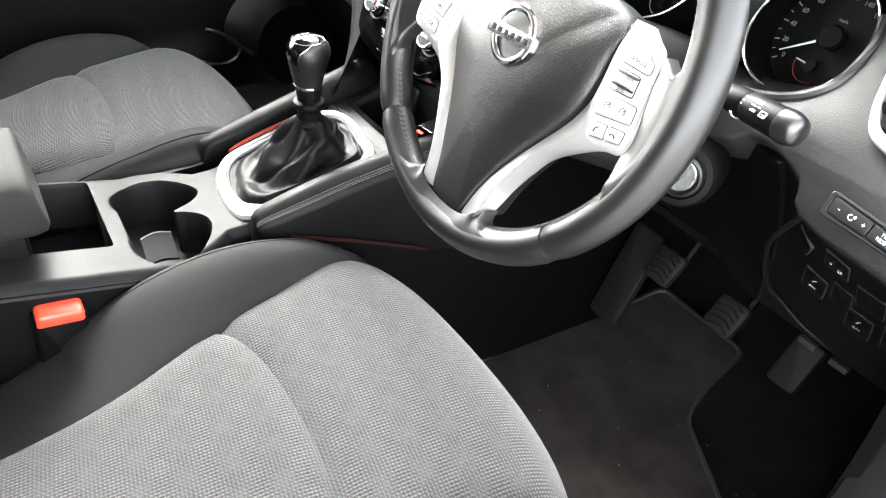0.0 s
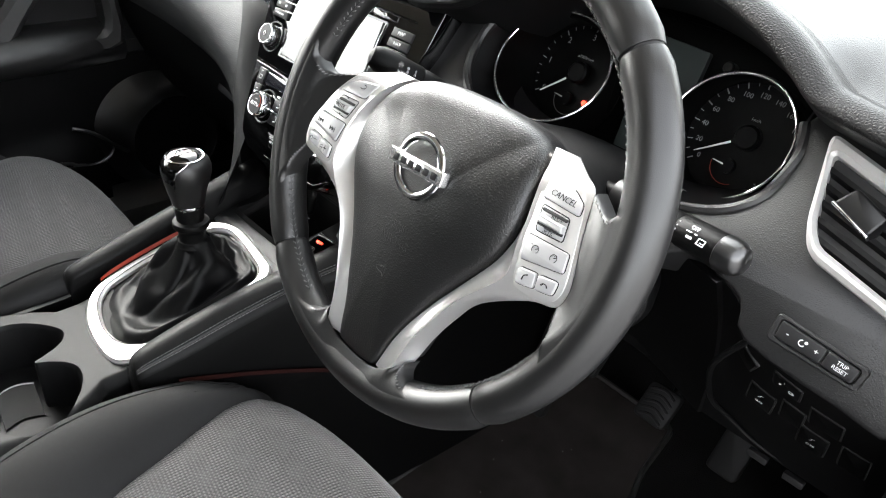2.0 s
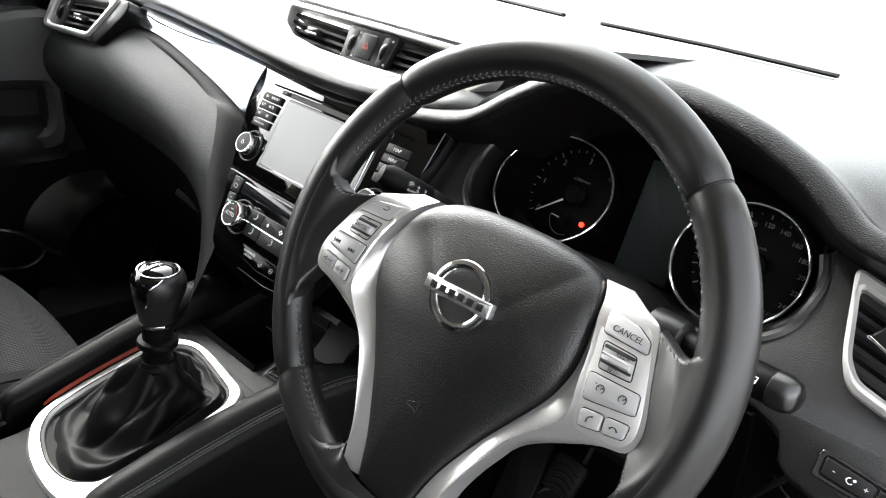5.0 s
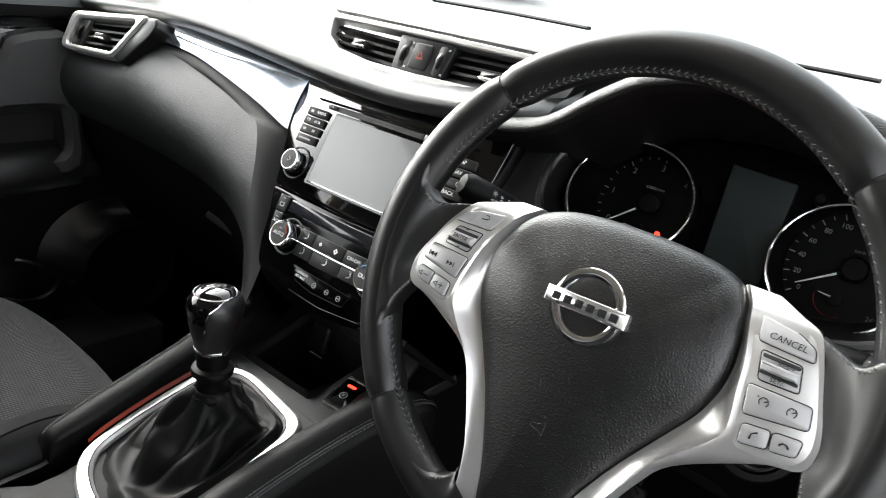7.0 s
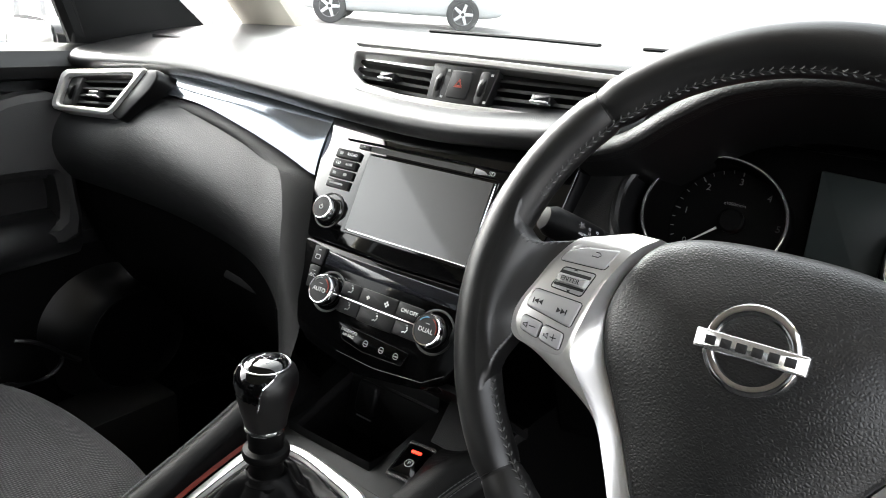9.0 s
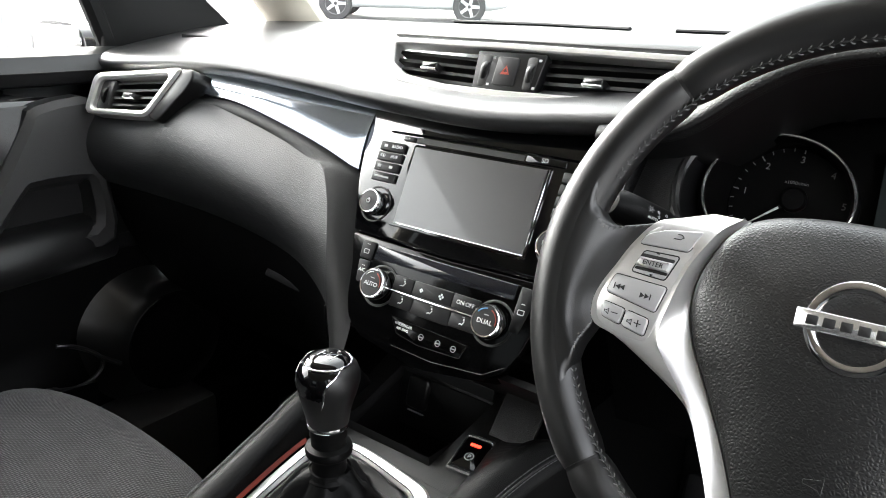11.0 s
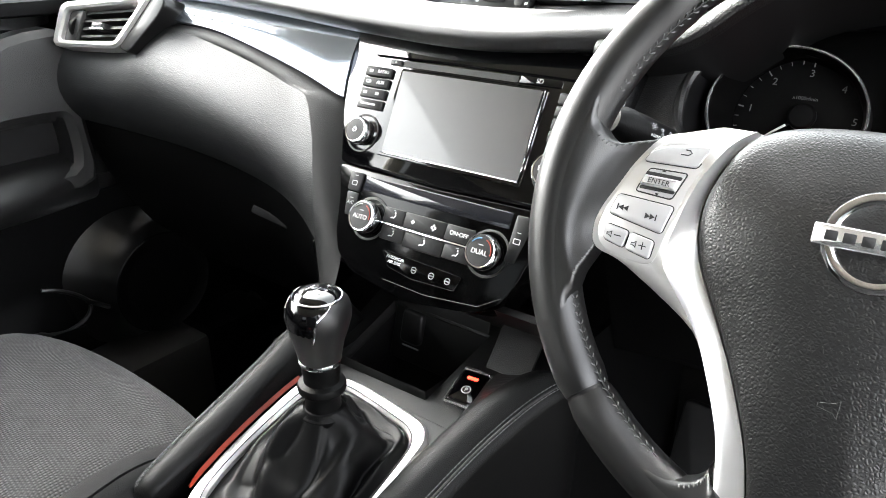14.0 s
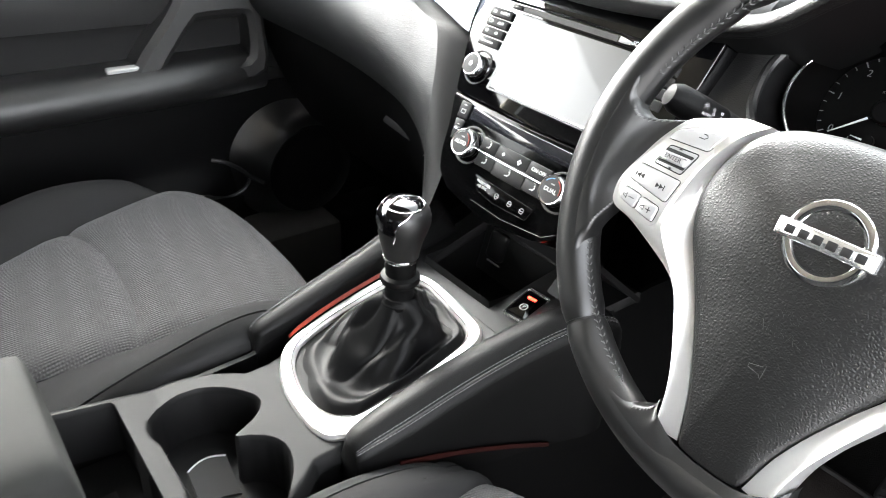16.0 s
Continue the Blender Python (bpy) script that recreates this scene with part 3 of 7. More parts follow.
# driver's fascia round the dials, down to the switches
cut_r = [(0.158, 0.052), (0.166, 0.027), (0.162, -0.004), (0.148, -0.024), (0.125, -0.037), (0.095, -0.044), (0.06, -0.046)]
cut = cut_r + [(-p[0] * 0.98, p[1]) for p in reversed(cut_r)]
outer = [(-0.168, 0.058), (-0.200, 0.050), (-0.205, -0.045), (-0.19, -0.075), (-0.12, -0.088), (0.0, -0.092), (0.10, -0.088), (0.130, -0.072), (0.155, -0.072), (0.185, -0.083), (0.20, -0.106), (0.27, -0.114), (0.31, -0.113),
         (0.325, -0.06), (0.325, 0.035), (0.19, 0.055), (0.162, 0.060)]
def under(y):
    """How far the fascia curves back below the dials."""
    return 4.0 * max(0.0, -0.055 - y) ** 2


fascia_bm = plate(spline(outer, 3) + spline(cut, 3), -0.05, 0.0, 0.003)
for k in range(9):
    bmesh.ops.bisect_plane(fascia_bm, geom=fascia_bm.verts[:] + fascia_bm.edges[:] + fascia_bm.faces[:], plane_co=(0, -0.055 - 0.009 * k, 0), plane_no=(0, 1, 0))
for v in fascia_bm.verts:
    v.co.z -= under(v.co.y)
part("driver_fascia", fascia_bm, SOFT, dash, m=FASCIA)
# rolled edge round the dial opening
part("dial_surround", tube([FASCIA @ V(p[0], p[1], -0.002) for p in spline(cut, 4)], 0.0045, 8), SOFT, dash)


def surround(u, v):
    p = spline(cut, 4)
    q = p[min(int(u * (len(p) - 1) + 0.5), len(p) - 1)]
    a = FASCIA @ V(q[0], q[1], -0.004)
    b = DIALS @ V(q[0] * 0.93, q[1] * 0.98 + 0.006, -0.03)
    return a.lerp(b, v)


part("dial_well", sheet(surround, 52, 3, 0.002), SATIN, dash)


# knee panel under the fascia
KNEE_TOP = [(0.500, -0.070), (0.531, -0.084), (0.548, -0.098), (0.580, -0.107), (0.616, -0.111), (0.668, -0.110)]


def knee(u, v):
    x = 0.505 + 0.160 * u
    a = FASCIA @ V(x - 0.346, interp(KNEE_TOP, x), -0.004 - under(interp(KNEE_TOP, x)))
    b = V(x, 0.222, 0.741)
    p = a.lerp(b, v)
    return V(x, p.y + 0.014 * math.sin(math.pi * v), p.z)


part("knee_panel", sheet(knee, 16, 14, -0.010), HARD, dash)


def knee_mid(u, v):
    x = 0.13 + 0.383 * u
    w = max(0, (u - 0.7) / 0.3) ** 2
    e = knee(0.05, v)
    p = V(x, 0.185 + 0.09 * v + 0.02 * math.sin(3.14 * u), 0.915 - 0.20 * v)
    return p.lerp(V(x, e.y + 0.004, e.z), w)


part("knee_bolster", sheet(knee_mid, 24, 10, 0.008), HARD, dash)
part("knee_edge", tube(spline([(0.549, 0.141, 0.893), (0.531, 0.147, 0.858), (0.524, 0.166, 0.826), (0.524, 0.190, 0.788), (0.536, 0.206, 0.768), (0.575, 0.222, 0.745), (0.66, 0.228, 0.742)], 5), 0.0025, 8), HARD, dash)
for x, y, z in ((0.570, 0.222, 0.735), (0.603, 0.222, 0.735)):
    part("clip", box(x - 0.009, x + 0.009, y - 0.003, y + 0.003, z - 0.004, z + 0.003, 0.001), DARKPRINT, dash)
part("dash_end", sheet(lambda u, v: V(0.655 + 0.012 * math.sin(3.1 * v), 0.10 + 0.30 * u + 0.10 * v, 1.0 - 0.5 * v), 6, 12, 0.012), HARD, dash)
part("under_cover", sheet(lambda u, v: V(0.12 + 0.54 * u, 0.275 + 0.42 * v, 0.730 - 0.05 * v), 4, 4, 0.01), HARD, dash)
part("dash_core", box(-0.70, -0.13, 0.24, 0.85, 0.75, 1.03, 0.02), MATT, dash)

# hood over the dials
ARCH = [(-0.222, 0.016), (-0.190, 0.0215), (-0.160, 0.0295), (-0.139, 0.0425), (-0.122, 0.0585), (-0.104, 0.073), (-0.078, 0.0895), (-0.035, 0.1010), (0.010, 0.1035), (0.045, 0.0995), (0.0845, 0.0905), (0.110, 0.0811), (0.130, 0.0722), (0.151, 0.0590), (0.168, 0.0475), (0.182, 0.0420), (0.21, 0.037), (0.232, 0.033), (0.27, 0.025), (0.31, 0.015), (0.35, 0.005)]
arch = spline([(x, y, 0) for x, y in ARCH], 4)


def top_z(x, y):
    """Height of the dashboard's top skin."""
    z, dy = interp(LIP, x), interp(LIPY, x)
    return interp([(0.19 + dy, z + 0.0125), (0.225 + dy, z + 0.021), (0.29 + dy, z + 0.034), (0.40 + dy, 1.092), (0.55, 1.102), (0.75, 1.104)], y)


def hood(u, v):
    i = u * (len(arch) - 1)
    k = min(int(i), len(arch) - 2)
    p = arch[k].lerp(arch[k + 1], i - k)
    d = (arch[min(k + 2, len(arch) - 1)] - arch[max(k - 1, 0)]).normalized()
    n = V(-d.y, d.x, 0)
    rows = [p * 0.93 + V(0, 0, -0.04), p * 0.97 + V(0, 0, 0.03), p + V(0, 0, 0.070), p + n * 0.0025 + V(0, 0, 0.078), p + n * 0.010 + V(0, 0, 0.077), p + n * 0.017 + V(0, 0, 0.070), p + n * 0.021 + V(0, 0, 0.058), p + n * 0.024 + V(0, 0, 0.035)]
    pts = [DIALS @ q for q in rows]
    e = pts[-1]
    pts += [V(e.x * 0.99, e.y + 0.07, max(top_z(e.x * 0.99, e.y + 0.07) + 0.002, e.z * 0.5 + 0.540)), V(e.x * 0.98, 0.50, top_z(e.x * 0.98, 0.50) + 0.0015)]
    s = v * (len(pts) - 1)
    j = min(int(s), len(pts) - 2)
    t = s - j
    q = [pts[max(0, min(len(pts) - 1, j + o))] for o in (-1, 0, 1, 2)]
    return 0.5 * ((2 * q[1]) + (q[2] - q[0]) * t + (2 * q[0] - 5 * q[1] + 4 * q[2] - q[3]) * t * t + (3 * q[1] - q[0] - 3 * q[2] + q[3]) * t ** 3)


# One hood: front toned for shade, back toned for light.
part("dial_hood", sheet(lambda u, v: hood(u, 0.2 + 0.58 * v), 72, 30, 0.003), HOODSKIN, dash)
part("hood_back", sheet(lambda u, v: hood(u, 0.78 + 0.22 * v), 72, 12, 0.003), DASHTOP, dash)
part("hood_lining", sheet(lambda u, v: hood(u, 0.21 * v), 72, 8, 0.002), MATT, dash)

# ---- instrument cluster ----
cluster = thing("instrument_cluster", DIALS, "instrument cluster with two chrome-ringed round dials, lamps off but one red", "instrument cluster")
part("backing", plate(rounded([(-0.175, -0.07), (0.175, -0.07), (0.175, 0.095), (-0.175, 0.095)], 0.03), -0.085, -0.068, 0.002), DIALFACE, cluster, m=DIALS)
for cx, kind in ((-0.090, "tachometer"), (0.094, "speedometer")):
    fm = at(DIALS, -0.0845 if cx < 0 else 0.1003, 0.011, 0.0165)
    if cx < 0:
        rm, rr = at(DIALS, -0.0900, 0.0115, -0.007) @ Matrix.Rotation(radians(10), 4, "Y") @ Matrix.Rotation(radians(-19), 4, "X"), 0.0580
    else:
        rm, rr = at(DIALS, 0.0958, 0.0095, -0.012) @ Matrix.Rotation(radians(-4), 4, "Y") @ Matrix.Rotation(radians(-11), 4, "X"), 0.0548
    turns = [2 * math.pi * j / 64 for j in range(64)]
    dial = part("dial", lathe([(0.0, -0.0665), (0.052, -0.0665), (0.0525, -0.066), (0.0, -0.066)], 40), DIALFACE, cluster, "black " + kind + " face", m=fm)
    mouth = lambda r, z: [rm @ V(r * math.cos(a), r * math.sin(a), z) for a in turns]
    floor_ring = [fm @ V(0.0530 * math.cos(a), 0.0530 * math.sin(a), -0.066) for a in turns]
    part("bezel_tube", loft([floor_ring, mouth(rr - 0.0022, -0.006), mouth(rr - 0.0012, 0.0), mouth(rr + 0.0012, 0.0), mouth(rr + 0.0035, -0.006), mouth(rr + 0.0030, -0.045)], True, False), DIALFACE, dial)
    part("chrome_ring", tube([rm @ V(rr * math.cos(a), rr * math.sin(a), 0.0006) for a in turns], 0.0013, 8, True), BADGE, dial, "thin chrome ring")
    bm = bmesh.new()
    if kind == "tachometer":
        marks, per, zero, texts = 25, 10.2, 212, [str(k) for k in range(0, 7)]
        lettered, needle = 40.8, 220
    else:
        marks, per, zero, texts = 27, 10.2, 216, [str(20 * k) for k in range(0, 14)]
        lettered, needle = 20.4, 214
    for k in range(marks):
        a = radians(zero - per * k)
        long = k % (4 if kind == "tachometer" else 2) == 0
        tick = box(0.0465 if long else 0.0485, 0.0515, -0.0005 if long else -0.0003, 0.0005 if long else 0.0003, -0.0658, -0.0652, 0)
        tick.transform(Matrix.Rotation(a, 4, "Z"))
        join(bm, tick)
    part("tick_marks", bm, DIMWHITE, dial, m=fm)
    for k, s in enumerate(texts):
        a = radians(zero - lettered * k)
        words(s, 0.0085 if kind == "tachometer" else 0.0062, at(fm, 0.0408 * math.cos(a), 0.0408 * math.sin(a), -0.0655), dial, DIMWHITE, "numeral")
    words("x1000r/min" if kind == "tachometer" else "km/h", 0.0042, at(fm, 0.0, 0.020, -0.0655), dial, DIMWHITE, "numeral")
    na = radians(needle)
    hub = at(fm, 0.002, 0.004, 0)
    nm = hub @ Matrix.Rotation(na, 4, "Z")
    part("needle", plate([(0.0135, -0.0010), (0.046, -0.0004), (0.046, 0.0004), (0.0135, 0.0010)], -0.060, -0.0585, 0.0003), WHITE, dial, "white needle at zero", m=nm)
    part("needle_hub", lathe([(0.011, -0.064), (0.011, -0.058), (0.009, -0.0560), (0.0, -0.0556)], 24), HARD, dial, m=hub)
    part("needle_root", plate([(0.006, -0.0016), (0.0135, -0.0012), (0.0135, 0.0012), (0.006, 0.0016)], -0.060, -0.0582, 0.0003), HARD, dial, m=nm)
    gm = at(fm, -0.0017 if cx < 0 else -0.004, -0.0235, 0)
    gauge = part("small_gauge", lathe([(0.0065, -0.0655), (0.0065, -0.060), (0.0, -0.0595)], 16), HARD, dial, m=gm)
    part("needle", plate([(0.003, -0.0008), (0.013, -0.0003), (0.013, 0.0003), (0.003, 0.0008)], -0.060, -0.0588, 0.0002), WHITE, gauge, m=gm @ Matrix.Rotation(radians(175), 4, "Z"))
    part("gauge_arc", tube([(0.016 * math.cos(radians(a)), 0.016 * math.sin(radians(a)), -0.0655) for a in range(180, 301, 10)], 0.0004, 4), RED if cx > 0 else DIMWHITE, gauge, m=gm)
part("display", plate(rounded([(-0.017, -0.035), (0.0368, -0.035), (0.0352, 0.0715), (-0.0243, 0.0745)], 0.002), -0.057, -0.050, 0.0006), LCD, cluster, "grey-green display, switched off", m=DIALS)
part("warning_lamp", plate(circle(-0.0655, -0.0105, 0.0028, 16), -0.0495, -0.0480, 0.0003), REDLIGHT, cluster, "round red warning lamp, lit", m=DIALS)
part("reset_stub", lathe([(0.0055, -0.06), (0.0055, -0.05), (0.004, -0.048), (0.0, -0.048)], 16), SATIN, cluster, m=at(DIALS, 0.0565, 0.0645, 0))

# ---- steering wheel ----
wheel = thing("steering_wheel", WHEEL, "black leather three-spoke steering wheel with satin silver spokes", "steering wheel")
RIM, TUBE = 0.1655, 0.0150
RW = at(WHEEL, 0.004, 0.002, 0)


def rim_arc(a0, a1, n):
    rings = []
    for k in range(n + 1):
        t = k / n
        a = radians(a0 + (a1 - a0) * t)
        pinch = 1 - 0.10 * max(0, 1 - min(t, 1 - t) * n / 0.9)
        swell = 1.0 + 0.07 * max(0, math.cos(2 * a)) ** 2
        c, d = V(math.cos(a) * RIM, math.sin(a) * RIM, 0), V(math.cos(a), math.sin(a), 0)
        rings.append([c + d * math.cos(b) * TUBE * pinch * swell + V(0, 0, math.sin(b) * TUBE * 1.06 * pinch) for b in (2 * math.pi * j / 20 for j in range(20))])
    return loft(rings)


for a0, a1 in ((45.4, 134.6), (135.4, 224.6), (225.4, 314.6), (-44.6, 44.6)):
    part("rim_section", rim_arc(a0, a1, 30), LEATHER, wheel, m=RW)
part("rim_core", tube([(RIM * math.cos(a), RIM * math.sin(a), 0) for a in (2 * math.pi * j / 64 for j in range(64))], TUBE * 0.88, 12, True), INK, wheel, m=RW)
# cross stitching on the inner side of the rim: two rows that lean towards each other
def rim_point(a, b, lift=0.0):
    a, b, r = radians(a), radians(b), TUBE + lift
    return RW @ V((RIM - r * math.cos(b)) * math.cos(a), (RIM - r * math.cos(b)) * math.sin(a), r * 1.06 * math.sin(b))


def threads(pairs, r=0.0005):
    """Short threads, each from one point to another, thickest in the middle."""
    bm = bmesh.new()
    for p, q, n in pairs:
        d = (q - p).normalized()
        side = d.cross(n).normalized()
        rows = []
        for t, w, h in ((0.0, 0.5, -0.5), (0.3, 1.0, 0.8), (0.7, 1.0, 0.8), (1.0, 0.5, -0.5)):
            c = p.lerp(q, t) + n * h * r
            rows.append([bm.verts.new(c + side * r * w * x + n * r * w * y) for x, y in ((1, 0), (0, 1), (-1, 0), (0, -1))])
        for u, v in zip(rows, rows[1:]):
            for i in range(4):
                bm.faces.new((u[i], u[(i + 1) % 4], v[(i + 1) % 4], v[i]))
        bm.faces.new(rows[0])
        bm.faces.new(rows[-1])
    return bm


for a0, a1 in ((19, 161), (205, 243), (297, 335)):
    pairs = []
    for k in range(int((a1 - a0) / 1.9)):
        a = a0 + 1.9 * k
        for b0, b1 in ((15, 23.5), (34, 25.5)):
            p, q = rim_point(a, b0), rim_point(a + 1.0, b1)
            pairs.append((p, q, (rim_point(a + 0.5, (b0 + b1) / 2, 0.002) - rim_point(a + 0.5, (b0 + b1) / 2)).normalized()))
    tagged(part("stitching", threads(pairs), WHEELTHREAD, wheel, "grey cross stitching"), kind="stuff")
    part("seam", tube([rim_point(a0 + (a1 - a0) * k / 60, 24.5, -0.0004) for k in range(61)], 0.0007, 5), INK, wheel)

# spokes: button panels that lean back towards the top, a raised ridge, and a channel down to the airbag cover
WC = at(WHEEL, 0.006, 0, 0)
FACE = [(-0.150, 0.0085), (-0.12, 0.0080), (-0.10, 0.0075), (-0.06, 0.0055), (-0.035, 0.0062), (-0.01, 0.0066), (0.008, 0.0034), (0.022, -0.0005), (0.036, -0.0080), (0.045, -0.0170), (0.056, -0.0310)]
SINK = [(-0.150, 0.0075), (-0.10, 0.0055), (-0.064, 0.0), (-0.040, -0.0030), (-0.01, -0.0035), (0.012, -0.0055), (0.028, -0.0110), (0.040, -0.0190), (0.052, -0.0310)]
INNER = [(0.0690, 0.0500), (0.0765, 0.0400), (0.0800, 0.0300), (0.0835, 0.0160), (0.0850, 0.0040), (0.0840, -0.0100), (0.0805, -0.0220), (0.0765, -0.0310), (0.0705, -0.0410), (0.0560, -0.0640), (0.0480, -0.0775), (0.0365, -0.1000), (0.0285, -0.1200), (0.0225, -0.1440)]
RIDGE = [(0.0720, 0.0505), (0.0795, 0.0412), (0.0835, 0.0310), (0.0880, 0.0180), (0.0912, 0.0050), (0.0932, -0.0090), (0.0952, -0.0210), (0.0948, -0.0310), (0.0890, -0.0400), (0.0695, -0.0620), (0.0580, -0.0820), (0.0475, -0.1040), (0.0420, -0.1210), (0.0375, -0.1450)]
OUTER = [(0.0900, 0.0505), (0.1045, 0.0440), (0.1180, 0.0375), (0.1258, 0.0220), (0.1315, 0.0060), (0.1370, -0.0090), (0.1388, -0.0210), (0.1345, -0.0320), (0.1150, -0.0385), (0.0740, -0.0640), (0.0590, -0.0850), (0.0490, -0.1060), (0.0445, -0.1220), (0.0425, -0.1450)]
OUTER_Z = [None] * 8 + [0.0040, -0.0090, -0.0110, -0.0100, -0.0080, 0.0020]


def face_z(y):
    return interp(FACE, y)


def spoke(side):
    lines = []
    for pts in (INNER, RIDGE, OUTER):
        zs = [interp(SINK, y) if pts is INNER else face_z(y) + (0.0008 if pts is RIDGE else 0) for x, y in pts]
        if pts is OUTER:
            zs = [z if w is None else w for z, w in zip(zs, OUTER_Z)]
        lines.append(spline([(x, y, z) for (x, y), z in zip(pts, zs)], 5))
    rings = []
    for p, q, r in zip(*lines):
        ring = [V(p.x, p.y, min(-0.016, r.z - 0.007)), p]
        for t in (0.2, 0.45, 0.72, 0.90):
            w = p.lerp(q, t)
            w.z = p.z + (q.z - p.z) * (t ** 1.7)
            ring.append(w)
        ring.append(q + V(0, 0, 0.0004))
        for t in (0.08, 0.22, 0.45, 0.70, 0.92):
            w = q.lerp(r, t)
            w.z = q.z + (r.z - q.z) * t ** 1.5 if r.z < q.z - 0.004 else max(w.z - 0.0008 * min(1, t / 0.1), min(face_z(w.y) - 0.0002, w.z))
            ring.append(w)
        ring += [V(r.x, r.y, r.z - 0.0004), V(r.x, r.y, r.z - 0.0022), p.lerp(r, 0.86) + V(0, 0, -0.0060)]
        rings.append([(side * w.x, w.y, w.z) for w in ring])
    return loft(rings)


for side in (1, -1):
    part("spoke_trim", spoke(side), SILVER, wheel, "satin silver spoke trim", m=WC, angle=50)

# leather webs between rim and spokes
def ease(t):
    t = min(1.0, max(0.0, t))
    return t * t * (3 - 2 * t)


def on_line(line, u):
    i = u * (len(line) - 1)
    k = min(int(i), len(line) - 2)
    return line[k].lerp(line[k + 1], i - k)


def patch(near, far, first, last):
    """A surface between four lines: near and far run along u, first and last along v."""
    near, far, first, last = ([*spline([(*p, 0) for p in line], 6)] for line in (near, far, first, last))
    c00, c01, c10, c11 = near[0], far[0], near[-1], far[-1]

    def fn(u, v):
        a = on_line(near, u).lerp(on_line(far, u), v) + on_line(first, v).lerp(on_line(last, v), u)
        return a - c00 * (1 - u) * (1 - v) - c01 * (1 - u) * v - c10 * u * (1 - v) - c11 * u * v
    return fn


def crest(a):
    return ((RIM - 0.003) * math.cos(radians(a)) - 0.002, (RIM - 0.003) * math.sin(radians(a)) + 0.002)


def skin_over(fn, edge_z, roll):
    """Leather that rises from the spoke to the crest of the rim and turns down at both free ends."""
    def out(u, v):
        w = fn(u, v)
        e = edge_z(u)
        z = e + (0.0152 - e) * math.sin(v * math.pi / 2) ** 1.15
        r = math.hypot(w.x, w.y - 0.002) - RIM
        over = ease((r + TUBE - 0.001) / 0.007)
        torus = 1.06 * math.sqrt(max(0.0, TUBE * TUBE - r * r)) - 0.0006
        end = min(u, 1 - u)
        t = max(0.0, 1 - end / roll)
        wall = (z - 0.014) * (1 - over) + torus * over
        z += (min(wall, z) - z) * ((1 - math.sqrt(max(0.0, 1 - t * t))) * (1 - over) + ease(max(0.0, 1 - end / (roll * 1.5))) * over)
        return V(w.x, w.y, z)
    return out


SIDE_EDGE = [(0.1185, 0.0380), (0.1256, 0.0220), (0.1313, 0.0060), (0.1368, -0.0090), (0.1386, -0.0210), (0.1345, -0.0318)]
UPPER_GAP = [SIDE_EDGE[0], (0.1285, 0.0338), (0.1385, 0.0300), (0.1445, 0.0325), (0.1505, 0.0415), crest(18.5)]
LOWER_GAP = [SIDE_EDGE[-1], (0.1362, -0.0390), (0.1385, -0.0480), (0.1390, -0.0580), crest(-27.5)]
side_patch = patch(SIDE_EDGE, [crest(18.5 - 46 * k / 8) for k in range(9)], UPPER_GAP, LOWER_GAP)
side_line = spline([(*p, 0) for p in SIDE_EDGE], 6)
side_web = skin_over(side_patch, lambda u: face_z(on_line(side_line, u).y) - 0.0012, 0.05)
for side in (1, -1):
    ob = part("spoke_web", sheet(lambda u, v, s=side: V(s * side_web(u, v).x, side_web(u, v).y, side_web(u, v).z), 80, 24), LEATHER, wheel, m=WC, angle=80)
    pairs = []
    for u0, du in ((0.035, 0.03), (0.965, -0.03)):
        for k in range(9):
            v = 0.06 + 0.07 * k
            p, q = (V(side * w.x, w.y, w.z) for w in (side_web(u0, v), side_web(u0 + du, v + 0.035)))
            pairs.append((WC @ p, WC @ q, WHEEL.to_3x3() @ V(0, 0, 1)))
    tagged(part("stitching", threads(pairs), WHEELTHREAD, ob), kind="stuff")
FOOT = [(-0.0452, -0.1280), (-0.0415, -0.1335), (-0.0340, -0.1395), (-0.0215, -0.1455), (0.0, -0.1475)]
FOOT = FOOT + mirror(FOOT)[1:]
foot_line = spline([(*p, 0) for p in FOOT], 6)
FOOT_Z = [(0.0, 0.0100), (0.022, 0.0105), (0.036, 0.0115), (0.040, 0.0110), (0.0430, 0.0070), (0.0455, 0.0020)]
GAP = [FOOT[0], (-0.0462, -0.1328), (-0.0515, -0.1374), (-0.0630, -0.1402), crest(240.5)]
low_patch = patch(FOOT, [crest(240.5 + 59 * k / 8) for k in range(9)], GAP, list(reversed(mirror(GAP))))
lower_web = skin_over(low_patch, lambda u: interp(FOOT_Z, abs(on_line(foot_line, u).x)), 0.045)
ob = part("lower_web", sheet(lower_web, 96, 20), LEATHER, wheel, m=WC, angle=80)
pairs = []
for u0, du in ((0.03, 0.025), (0.97, -0.025)):
    for k in range(10):
        v = 0.05 + 0.065 * k
        pairs.append((WC @ lower_web(u0, v), WC @ lower_web(u0 + du, v + 0.03), WHEEL.to_3x3() @ V(0, 0, 1)))
tagged(part("stitching", threads(pairs), WHEELTHREAD, ob), kind="stuff")

